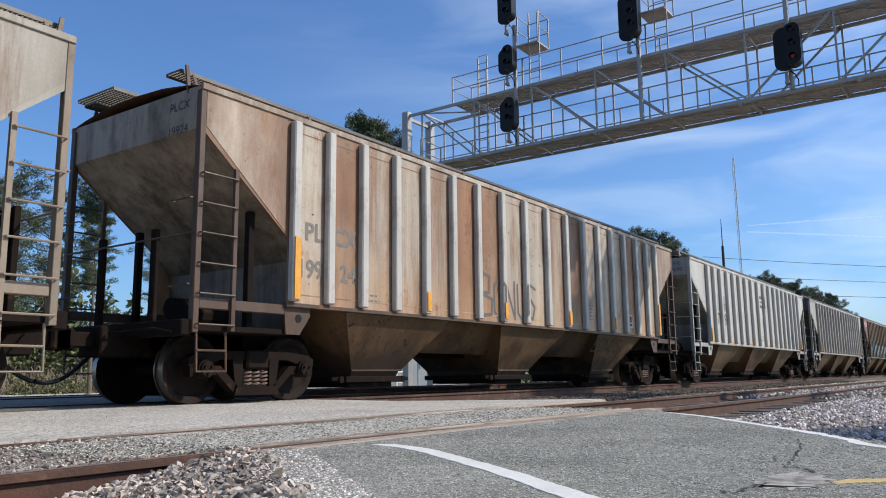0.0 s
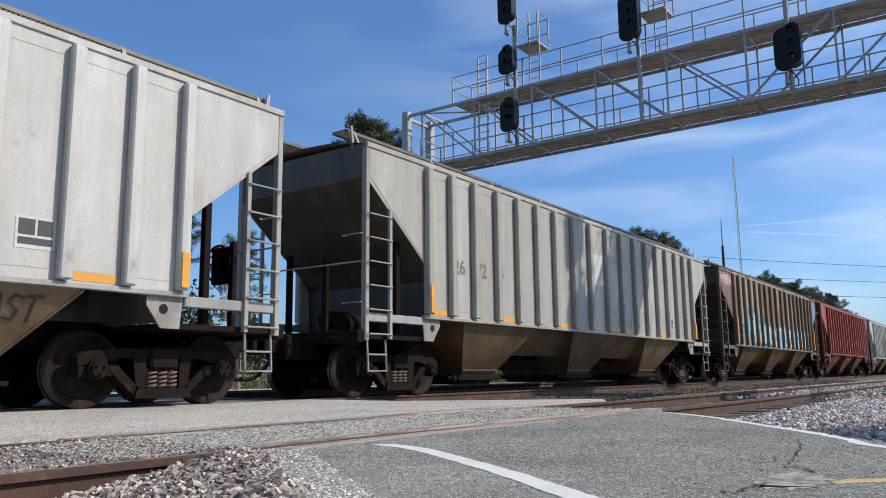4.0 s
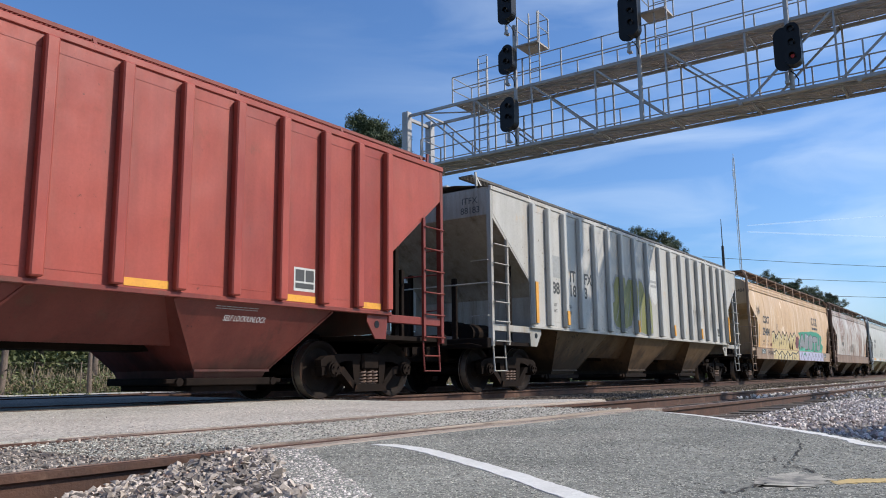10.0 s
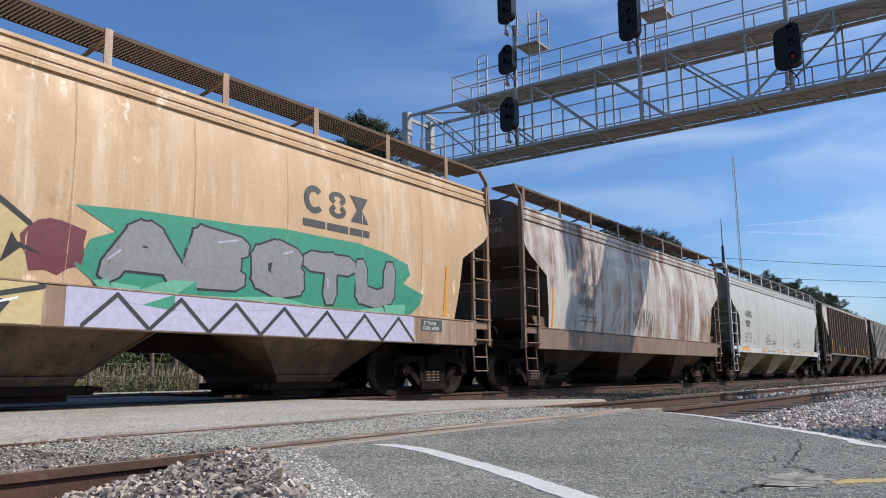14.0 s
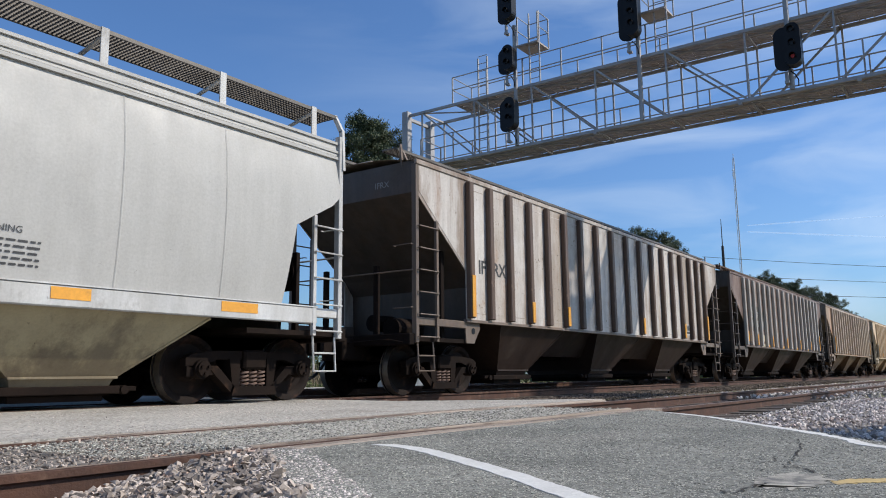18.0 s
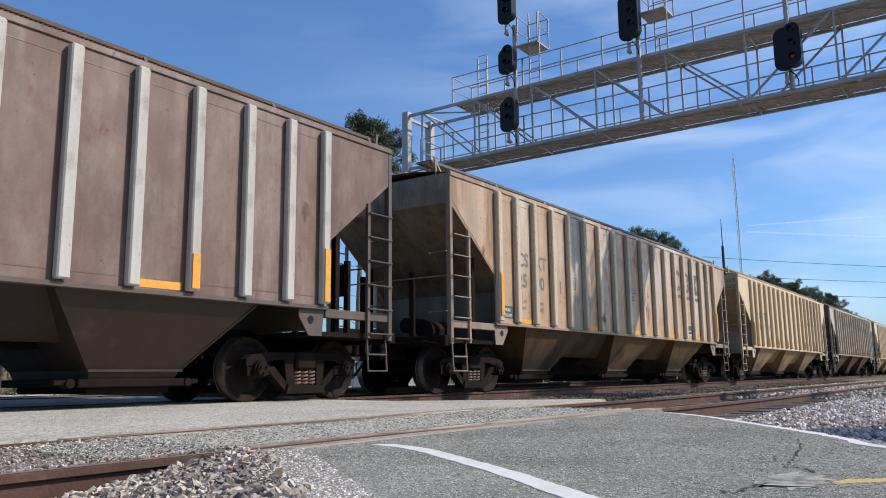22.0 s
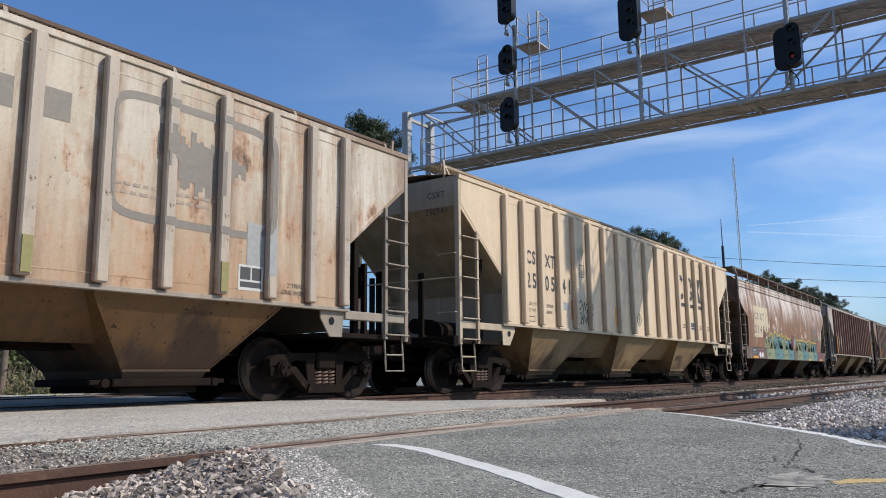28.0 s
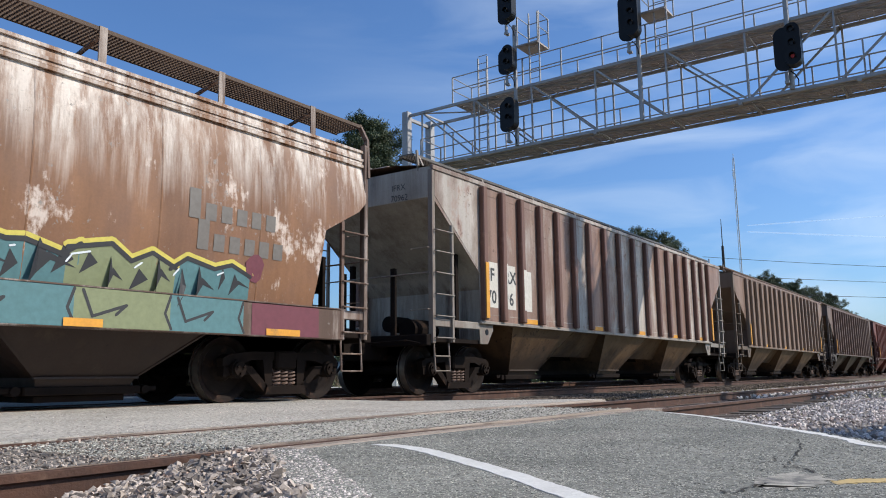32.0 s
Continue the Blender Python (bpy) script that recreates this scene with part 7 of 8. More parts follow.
def block_logo(i, x, z, w, h, n=3, gap=0.3, mat="ink_dark"):
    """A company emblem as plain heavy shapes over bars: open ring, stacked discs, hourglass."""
    for k in range(n):
        x0 = x + k * (w + gap)
        if i not in ROUND_CARS:
            p, q = bay_span(i, x0 + w / 2) if k == 0 else bay_span(i, q + 0.3)
            v = min(w, q - p - 0.02)
            x0 = q - v
        else:
            v = w
        cx, cz, a, b = x0 + v / 2, z + h / 2, v / 2, h / 2
        if k == 0:
            arc = [radians(42 + 276 * j / 22) for j in range(23)]
            ring = [(cx + a * math.cos(t), cz + b * math.sin(t)) for t in arc] + [(cx + 0.5 * a * math.cos(t), cz + 0.58 * b * math.sin(t)) for t in reversed(arc)]
            conform(i, "emblem", [ring], mat, 0.001, "heavy open ring of a company emblem")
        elif k == 1:
            for sgn in (1, -1):
                arc = [radians(-60 + 300 * j / 18) + (math.pi if sgn < 0 else 0.0) for j in range(19)]
                c2 = cz + sgn * b * 0.47
                ring = [(cx + a * 0.86 * math.cos(t), c2 + b * 0.52 * math.sin(t)) for t in arc] + [(cx + 0.38 * a * math.cos(t), c2 + 0.18 * b * math.sin(t)) for t in reversed(arc)]
                conform(i, "emblem", [ring], mat, 0.001, "stacked disc of a company emblem")
        else:
            for sgn in (1, -1):
                conform(i, "emblem", [[(cx - a, cz + sgn * b), (cx + a, cz + sgn * b), (cx + a * 0.28, cz), (cx - a * 0.28, cz)]], mat, 0.001, "hourglass block of a company emblem")
        conform(i, "emblem", [rect(x0 - 0.02, x0 + v + 0.02, z - 0.21, z - 0.10)], mat, 0.001)


def wobble(cx, cz, hw, hh, rng, n=16, p=3.0):
    """A soft-cornered block outline, uneven like sprayed letters."""
    pts = []
    for k in range(n):
        a = 2 * math.pi * (k + 0.5) / n
        c, s = math.cos(a), math.sin(a)
        r = (abs(c) ** p + abs(s) ** p) ** (-1 / p) * rng.uniform(0.82, 1.1)
        pts.append((cx + hw * r * c, cz + hh * r * s))
    return pts


def grow(poly, d):
    cx, cz = sum(p[0] for p in poly) / len(poly), sum(p[1] for p in poly) / len(poly)
    out = []
    for x, z in poly:
        l = math.hypot(x - cx, z - cz) or 1e-6
        out.append((x + (x - cx) / l * d, z + (z - cz) / l * d))
    return out


GLYPHS = {
    "n": [[(0.05, 0), (0.05, 1), (0.95, 0), (0.95, 1)]], "o": [[(0.1, 0.15), (0.1, 0.85), (0.5, 1), (0.9, 0.85), (0.9, 0.15), (0.5, 0), (0.1, 0.15)]],
    "h": [[(0.08, 0), (0.08, 1)], [(0.92, 0), (0.92, 1)], [(0.08, 0.5), (0.92, 0.5)]], "b": [[(0.08, 0), (0.08, 1), (0.75, 0.92), (0.7, 0.55), (0.1, 0.52), (0.9, 0.4), (0.85, 0.05), (0.08, 0)]],
    "r": [[(0.08, 0), (0.08, 1), (0.85, 0.85), (0.8, 0.5), (0.1, 0.45), (0.95, 0)]], "e": [[(0.92, 0.95), (0.08, 1), (0.08, 0), (0.95, 0.05)], [(0.08, 0.5), (0.8, 0.52)]],
    "t": [[(0, 0.97), (1, 1)], [(0.5, 0), (0.5, 1)]], "g": [[(0.92, 0.85), (0.5, 1), (0.08, 0.75), (0.08, 0.2), (0.5, 0), (0.92, 0.15), (0.92, 0.45), (0.55, 0.45)]],
    "a": [[(0, 0), (0.4, 1), (0.65, 1), (1, 0)], [(0.2, 0.35), (0.85, 0.35)]], "k": [[(0.08, 0), (0.08, 1)], [(0.95, 1), (0.1, 0.45), (0.95, 0)]],
    "z": [[(0.05, 1), (0.95, 0.95), (0.1, 0.1), (0.95, 0)]], "s": [[(0.92, 0.9), (0.4, 1), (0.08, 0.75), (0.85, 0.35), (0.6, 0), (0.05, 0.1)]],
    "y": [[(0, 1), (0.5, 0.5), (1, 1)], [(0.5, 0.5), (0.4, 0)]], "u": [[(0.08, 1), (0.1, 0.15), (0.5, 0), (0.9, 0.15), (0.92, 1)]],
}


def piece(i, x0, x1, z0, z1, word, fill, line, seed, w=0.2, edge=0.09, shine="spray_white", shadow=None, halo=None):
    """Big sprayed letter-like shapes: dark outline, bright fill, thin highlights."""
    rng = random.Random(seed)
    n = len(word)
    cell = (x1 - x0) / n
    lines = []
    for k, ch in enumerate(word):
        gw = cell * rng.uniform(0.74, 0.84)
        gx = x0 + cell * k + (cell - gw) / 2
        hz = (z1 - z0) * rng.uniform(0.9, 1.0)
        lo = z0 + w / 2 + rng.uniform(0, 0.04)
        lean = rng.uniform(-0.12, 0.12)
        for ln in GLYPHS[ch]:
            lines.append([(gx + gw * (u + lean * (v - 0.5)) + rng.uniform(-.03, .03), lo + v * (hz - w) + rng.uniform(-.03, .03)) for u, v in ln])
    lowest = 0.895 if i in ROUND_CARS else SILL_Z + 0.02
    clip = lambda ps: [[(x, max(lowest, z)) for x, z in q] for q in ps]
    if halo:
        conform(i, "graffiti", clip(strokes(lines, w + edge + halo[1])), halo[0], 0.0004, "sprayed glow round the letters")
    if shadow:
        conform(i, "graffiti", clip([[(x + 0.09, z - 0.06) for x, z in q] for q in strokes(lines, w + edge)]), shadow, 0.001, "sprayed graffiti shadow")
    conform(i, "graffiti", clip(strokes(lines, w + edge)), line, 0.0035, "sprayed graffiti outline")
    conform(i, "graffiti", clip(strokes(lines, w)), fill, 0.0065, "sprayed graffiti fill")
    glints = [[(ln[0][0] - w * 0.2, ln[0][1] + (0.1 if ln[0][1] < ln[1][1] else -0.1)), ((ln[0][0] + ln[1][0]) / 2 - w * 0.2, (ln[0][1] + ln[1][1]) / 2)] for ln in lines[::2]]
    conform(i, "graffiti", clip(strokes(glints, 0.025)), shine, 0.0095)


def scribble(i, x0, x1, z0, z1, n, w, mat, seed, face=face_y):
    """A quick scrawl: jagged strokes and open loops, one group a step."""
    rng = random.Random(seed)
    lines = []
    for k in range(n):
        a, b = x0 + (x1 - x0) * k / n, x0 + (x1 - x0) * (k + 0.9) / n
        hz, p = (z1 - z0), []
        m = rng.choice((3, 4, 5))
        for j in range(m + 1):
            u = j / m
            p.append((a + (b - a) * (u + rng.uniform(-.2, .2)), z0 + hz * ((0.1 if j % 2 else 0.9) + rng.uniform(-.18, .12))))
        lines.append(p)
        if rng.random() < 0.5:
            c, r = (a + b) / 2, (b - a) * 0.35
            lines.append([(c + r * math.cos(t), z0 + hz * 0.5 + hz * 0.28 * math.sin(t)) for t in (0.6 * q + rng.uniform(0, .4) for q in range(8))])
    return conform(i, "graffiti", strokes(lines, w), mat, 0.002, "thin scrawled graffiti", face)


def tag_line(i, word, x0, x1, z0, z1, w, mat="spray_black"):
    """Thin hand-sprayed word on the sloping hopper sheets."""
    n = len(word)
    lines = []
    for k, ch in enumerate(word):
        a, b = x0 + (x1 - x0) * (k + 0.06) / n, x0 + (x1 - x0) * (k + 0.92) / n
        for ln in GLYPHS[ch]:
            lines.append([(a + (b - a) * u, z0 + (z1 - z0) * v) for u, v in ln])
    return conform(i, "graffiti", strokes(lines, w), mat, 0.002, "thin black sprayed word on the hopper", bay_y)


def jagged_piece(i, x0, x1, z0, z1, n, fill, line, seed, halo=None, dip=0.62, tone="straw-coloured"):
    """Spiky sprayed shape: one ragged field with a dark zigzag edge and dark slivers inside."""
    rng = random.Random(seed)
    top = []
    for k in range(n + 1):
        step = (x1 - x0) / n
        z = z1 - (z1 - z0) * (rng.uniform(0.0, 0.2) if k % 2 else rng.uniform(0.22, dip))
        top.append((x0 + step * (k + rng.uniform(-0.36, 0.36)), z))
    for (xa, za), (xb, zb) in zip(top, top[1:]):
        conform(i, "graffiti", [[(xa, z0), (xb, z0), (xb, zb), (xa, za)]], fill, 0.0015, tone + " sprayed ground")
    if halo:
        conform(i, "graffiti", strokes([[(x, z + 0.03) for x, z in top]], 0.10), halo, 0.0008, "thin bright sprayed edge")
    conform(i, "graffiti", strokes([top], 0.055), line, 0.005, "spiky black sprayed outline")
    slivers = []
    for k in range(n):
        x, z = x0 + (x1 - x0) * (k + rng.uniform(0.3, 0.7)) / n, z0 + (z1 - z0) * rng.uniform(0.12, 0.5)
        h, q = rng.uniform(0.12, 0.26), rng.uniform(0.10, 0.28)
        slivers.append([(x - q * 0.4, z - h), (x + q * 0.5, z + h * 0.1), (x, z + h)])
        if k % 2:
            slivers.append([(x, z + h * 0.2), (x + q * 1.6, z - 0.03), (x + q * 0.4, z + h * 0.45)])
    conform(i, "graffiti", slivers, line, 0.004, "dark sprayed slivers")
    conform(i, "graffiti", strokes([[(xa + 0.05, za - 0.07), ((xa + xb) / 2, (za + zb) / 2 - 0.07)] for (xa, za), (xb, zb) in list(zip(top, top[1:]))[::2]], 0.022), "spray_white", 0.006)


def marks(i, first, second, mat="ink_dark", h=0.27):
    """Panel-by-panel lettering: (text, x) rows at two heights."""
    for (z, row) in (first, second):
        for txt, x in row:
            lettering(i, txt, x, z, h, mat)


def weights(i, x, z, mat="ink_dark", a="LD LMT", b="LT WT", c="", d="", x2=None):
    lettering(i, a, x, z, 0.075, mat)
    lettering(i, b, x, z - 0.14, 0.075, mat)
    if c:
        lettering(i, c, x2, z, 0.075, mat)
        lettering(i, d, x2, z - 0.14, 0.075, mat)


# rust-streaked tan car
marks(1, (2.31, [("PL", 1.87), ("CX", 2.62)]), (1.76, [("199", 1.77), ("24", 2.62)]), "ink_faded")
end_lettering(1, "PLCX", -0.85, 3.85, 0.13)
end_lettering(1, "19924", -0.82, 3.52, 0.13)
reflectors(1, (0, 17), (), (1.42, 2.3))
reflectors(1, (4, 7, 10, 13))
tag = []
for ch, x0, x1, z0, z1 in (("b", 6.50, 7.02, 1.47, 2.32), ("o", 7.02, 7.36, 1.46, 2.2), ("n", 7.47, 7.86, 1.47, 2.22), ("u", 7.94, 8.26, 1.49, 2.18), ("s", 8.36, 8.74, 1.50, 2.22)):
    for ln in GLYPHS[ch]:
        tag.append([(x0 + (x1 - x0) * u, z0 + (z1 - z0) * v) for u, v in ln])
conform(1, "graffiti", strokes(tag, 0.065), "spray_soot", 0.002, "black sprayed scrawl of large letters")
tag_line(1, "bonus", 11.95, 13.62, 0.90, 1.22, 0.032)
bars(1, 3.14, 1.62, 0.35, 2, 0.05, "ink_faded")
bars(1, 11.03, 2.0, 0.45, 5, 0.05, "ink_faded")
data_box(1, 13.57, 1.55)
# light grey car
for x in (2.45, 3.23):
    conform(2, "patch", [rect(x, x + 0.58, 2.50, 3.09)], "patch_grey", 0.001, "grey paint-out patch")
lettering(2, "A", 2.52, 2.60, 0.26, "ink_worn")
lettering(2, "WX", 3.30, 2.60, 0.22, "ink_worn")
marks(2, (2.03, [("87", 2.47), ("69", 3.26), ("0", 4.05)]), (1.70, []), "ink_worn", 0.42)
weights(2, 2.47, 1.80, "ink_faded", "LD LMT", "LT WT", "220000", "63100", 3.28)
sh = [(8.58, 3.45), (8.90, 3.52), (9.22, 3.45), (9.24, 2.95), (9.12, 2.62), (8.90, 2.47), (8.68, 2.62), (8.56, 2.95)]
conform(2, "emblem", [sh], "patch_pale", 0.001, "shield emblem, its lower field pale")
conform(2, "emblem", [[(8.60, 3.44), (8.90, 3.50), (9.20, 3.44), (9.23, 2.98), (8.57, 2.98)]], "ink_worn", 0.004, "dark upper field of the shield")
conform(2, "emblem", [rect(8.68, 9.13, 3.26, 3.35), rect(8.65, 9.15, 3.10, 3.19)], "patch_pale", 0.007)
end_lettering(2, "ITFX", -0.85, 3.86, 0.14)
end_lettering(2, "87690", -0.82, 3.66, 0.14)
reflectors(2, (0, 17), (), (1.42, 1.85))
reflectors(2, (), (0, 3, 6, 9, 12, 15))
data_box(2, 13.97, 1.68)
box_mark(2, 8.74, 1.63, 0.27, 0.17, "ink_faded")
box_mark(2, 1.85, 1.58, 0.24, 0.17, "ink_dark", 0.03)
box_mark(2, 4.99, 2.4, 0.3, 0.3, "ink_grey")
scribble(2, 5.87, 6.11, 1.55, 1.8, 1, 0.04, "spray_white", 43)
tag_line(2, "gsrgur", 8.20, 9.60, 0.92, 1.2, 0.03)
tag_line(2, "southeast", 12.60, 14.30, 0.95, 1.2, 0.03)
# warm grey car
conform(3, "patch", [rect(8.53, 9.08, 2.52, 3.3)], "patch_pale", 0.001, "pale repainted patch")
data_box(3, 13.64, 1.62)
scribble(3, 9.35, 11.9, 1.48, 2.05, 4, 0.022, "chalk", 46)
conform(3, "graffiti", strokes([[(12.08, 2.0), (12.12, 2.25), (12.29, 2.32), (12.44, 2.2), (12.43, 2.0), (12.33, 1.75), (12.26, 1.55), (12.17, 1.72), (12.1, 1.9)], [(12.19, 1.95), (12.23, 2.05), (12.31, 2.05), (12.35, 1.95), (12.27, 1.9), (12.19, 1.95)]], 0.022), "chalk", 0.002)
reflectors(3, (), (0, 3, 6, 9, 10, 13, 16))
reflectors(3, (0, 17), (), (1.42, 1.9))
for x, t in ((2.38, "26"), (3.14, "72"), (3.95, "4")):
    lettering(3, t, x, 2.2, 0.28, "ink_faded")
# graffiti-covered brown car
M["spray_fade"] = surface("spray_fade", (0.29, 0.44, 0.47), (0.47, 0.56, 0.60), 0.9, 0.6, 0, 0, 30, (0.30, 0.52, 0.42), (0.55, 0.75), stretch=(1, 1, 2.2))
piece(4, 3.13, 4.63, 1.46, 2.76, "n", "spray_fade", "spray_black", 51, 0.44, 0.07, halo=("spray_teal", 0.18))
piece(4, 4.44, 7.24, 1.46, 2.34, "ohbre", "spray_fade", "spray_black", 58, 0.25, 0.07, halo=("spray_teal", 0.18))
conform(4, "graffiti", [wobble(2.36, 2.22, 0.8, 0.07, random.Random(60), 14, 4), wobble(2.08, 1.98, 0.42, 0.10, random.Random(61), 14, 3), wobble(2.27, 1.72, 0.5, 0.06, random.Random(62), 14, 3)], "spray_blue", 0.0002, "pale blue sprayed bars")
piece(4, 7.14, 7.92, 1.5, 2.2, "sy", "spray_yellow", "spray_black", 52, 0.09, 0.05)
conform(4, "graffiti", [wobble(11.10, 1.87, 3.25, 0.47, random.Random(63), 30, 6)], "spray_fade", 0.0005, "white sprayed ground")
piece(4, 8.02, 14.14, 1.42, 2.30, "trzgon", "spray_ice", "spray_black", 53, 0.22, 0.09, "spray_blue")
rb = random.Random(54)
conform(4, "graffiti", [wobble(rb.uniform(8.2, 14.2), rb.uniform(1.5, 2.25), r, r, rb, 10, 2) for r in (rb.uniform(0.03, 0.11) for k in range(26))], "spray_blue", 0.0125, "sprayed blue dots")
for x in (5.15, 10.1):
    conform(4, "graffiti", strokes([[(x + 0.3 - 0.30 * math.cos(0.45 * q), 2.87 + 0.085 * math.sin(0.45 * q)) for q in range(15)]], 0.05), "spray_lemon", 0.002)
scribble(4, 16.02, 17.27, 3.0, 3.85, 2, 0.07, "spray_blue", 55)
piece(4, 0.18, 1.57, 3.56, 3.93, "hen", "spray_rose", "spray_haze", 56, 0.09, 0.05)
marks(4, (2.14, [("MO", 1.81), ("CX", 2.41)]), (1.83, [("979", 1.70), ("090", 2.38)]), "ink_dark", 0.22)
weights(4, 2.41, 1.62, "ink_dark", "200500", "62500")
sg = part("sign_panel", Geo().box(0.012, 0.028, -1.1, -0.35, 3.35, 3.82), M["patch_pale"], CARS[4], "white marking panel on the end")
end_lettering(4, "MOCX", -0.42, 3.64, 0.14, "ink_dark", 0.012)
end_lettering(4, "979090", -0.42, 3.42, 0.14, "ink_dark", 0.012)
reflectors(4, (0, 17), (), (1.42, 2.4))
reflectors(4, (4, 7, 10, 13), (), (1.44, 1.88))
rngt = random.Random(57)
for k in range(9):
    y0, z0 = rngt.uniform(-1.3, 0.6), rngt.uniform(2.5, 3.4)
    xx = lambda z: 0.024 if z > 3.53 else 0.024 + (3.53 - z) / 1.25 * CUT
    p = [(xx(z0) - 0.02, y0, z0)]
    for j in range(6):
        yy, zz = y0 + rngt.uniform(-.25, .25), z0 + rngt.uniform(-.18, .18)
        p.append((xx(max(2.32, zz)) - 0.02, yy, max(2.32, zz)))
    part("graffiti", Geo().path(p, 0.012, 4), M["spray_black"], CARS[4], "black scrawl on the sloping end")
# oxide red car
for x0, x1 in ((2.45, 2.95), (3.22, 3.82)):
    conform(5, "patch", [rect(x0, x1, 1.92, 2.72)], "patch_dark", 0.001, "dark paint-out patch")
conform(5, "patch", [rect(4.12, 4.6, 1.92, 2.36)], "patch_dark", 0.001)
marks(5, (2.36, [("IT", 2.57), ("FX", 3.35)]), (1.98, [("46", 2.51), ("68", 3.33), ("18", 4.19)]), "ink_white", 0.28)
weights(5, 2.48, 1.76, "ink_white", "LD LMT", "LT WT", "221400", "64600", 3.26)
end_lettering(5, "ITFX", -0.85, 3.72, 0.14, "ink_white")
end_lettering(5, "466818", -0.82, 3.50, 0.14, "ink_white")
conform(5, "reflector", [rect(1.79, 2.22, 1.70, 1.98)], "orange", 0.001, "orange panel")
box_mark(5, 1.91, 1.52, 0.22, 0.14, "ink_dark")
box_mark(5, 5.90, 2.10, 0.34, 0.32, "ink_white")
lettering(5, "C", 6.0, 2.15, 0.1, "ink_white")
lettering(5, "PLATE", 5.95, 2.32, 0.045, "ink_white")
bars(5, 8.55, 2.10, 0.5, 8, 0.045, "orange")
reflectors(5, (), (3, 6, 8, 11, 14, 16))
data_box(5, 13.84, 1.55)
lettering(5, "SELF LOCK/UNLOCK", 4.20, 1.08, 0.075, "ink_white", 0.75, bay_y)
lettering(5, "OPEN", 4.45, 0.95, 0.075, "ink_white", 0.8, bay_y)
lettering(5, "SELF LOCK/UNLOCK", 8.58, 1.08, 0.075, "ink_white", 0.75, bay_y)
lettering(5, "SELF LOCK/UNLOCK", 12.76, 1.08, 0.075, "ink_white", 0.75, bay_y)
bars(5, 3.41, 1.26, 0.7, 2, 0.016, "ink_grey", bay_y)
bars(5, 12.57, 1.26, 0.7, 2, 0.016, "ink_grey", bay_y)
# off-white car
conform(6, "patch", [rect(2.52, 3.0, 2.5, 3.0)], "patch_grey", 0.001, "grey paint-out patch")
marks(6, (2.48, [("IT", 3.44), ("FX", 4.20)]), (2.14, [("88", 2.55), ("18", 3.40), ("3", 4.20)]), "ink_dark", 0.27)
weights(6, 2.46, 1.85, "ink_dark", "LD LM", "LT WT", "22220", "68800", 3.25)
end_lettering(6, "ITFX", -0.85, 3.80, 0.14)
end_lettering(6, "88183", -0.82, 3.60, 0.14)
reflectors(6, (0, 17), (), (1.42, 2.3))
reflectors(6, (2, 7, 10, 13))
lob = [[(5.78, 1.82), (5.80, 2.1), (6.0, 2.2), (5.95, 2.6), (6.15, 2.86), (6.45, 2.84), (6.58, 2.6), (6.48, 2.2), (6.7, 2.5), (6.95, 2.86), (7.25, 2.86), (7.38, 2.55), (7.25, 2.0), (7.05, 1.62), (6.5, 1.50), (6.05, 1.55)], [(7.5, 1.5), (7.55, 2.3), (7.75, 2.9), (7.95, 2.85), (8.3, 2.3), (8.55, 1.75), (8.5, 1.48), (8.1, 1.42)]]
conform(6, "graffiti", [grow(p, 0.07) for p in lob], "spray_grey", 0.002, "grey graffiti outline")
conform(6, "graffiti", lob, "spray_olive", 0.005, "olive green graffiti")
conform(6, "graffiti", strokes([[(6.05, 1.7), (6.3, 2.1), (6.25, 2.6)], [(6.8, 1.75), (7.0, 2.2), (7.1, 2.6)], [(7.75, 1.6), (7.8, 2.3)], [(8.2, 1.6), (8.1, 2.2)]], 0.035), "spray_grey", 0.008)
sh6 = [(x + 0.0, z - 0.2) for x, z in sh]
conform(6, "emblem", [sh6], "patch_pale", 0.001, "ghost of a shield emblem")
conform(6, "emblem", [rect(8.50, 9.04, 2.92, 2.99), rect(8.50, 9.04, 2.79, 2.86)], "ink_grey", 0.004)
scribble(6, 12.15, 12.82, 1.9, 2.5, 2, 0.02, "chalk", 61)
scribble(6, 13.99, 14.76, 1.7, 2.5, 2, 0.02, "chalk", 62)
scribble(6, 15.42, 15.80, 1.9, 2.4, 1, 0.02, "chalk", 63)
data_box(6, 14.86, 1.55)
# tan round-sided car
lettering(7, "CSXT", 2.22, 2.38, 0.31)
lettering(7, "254841", 2.16, 1.88, 0.31)
weights(7, 2.2, 1.60, "ink_dark", "LD LMT", "LT WT", "201500", "61500", 2.9)
end_lettering(7, "CSXT 254841", -0.4, 3.55, 0.14)
scribble(7, 1.30, 1.85, 2.62, 3.1, 4, 0.010, "ink_faded", 71)
scribble(7, 1.35, 1.8, 2.72, 3.0, 3, 0.009, "ink_faded", 78)
box_mark(7, 4.55, 2.16, 0.22, 0.28)
lettering(7, "B", 4.61, 2.20, 0.09)
jagged_piece(7, 3.72, 8.55, 1.352, 2.28, 12, "spray_straw", "spray_black", 72)
jagged_piece(7, 3.8, 8.5, 0.90, 1.30, 9, "spray_straw", "spray_black", 79)
conform(7, "graffiti", [wobble(11.95, 1.8, 3.05, 0.62, random.Random(73), 26, 4)], "spray_green", 0.001, "sprayed green cloud")
piece(7, 9.3, 14.5, 1.40, 2.20, "aegtu", "spray_grey", "spray_black", 74, 0.28, 0.06, "spray_lilac")
conform(7, "graffiti", [rect(8.9, 14.95, 0.90, 1.33)], "spray_lilac", 0.0005, "lilac sprayed sill")
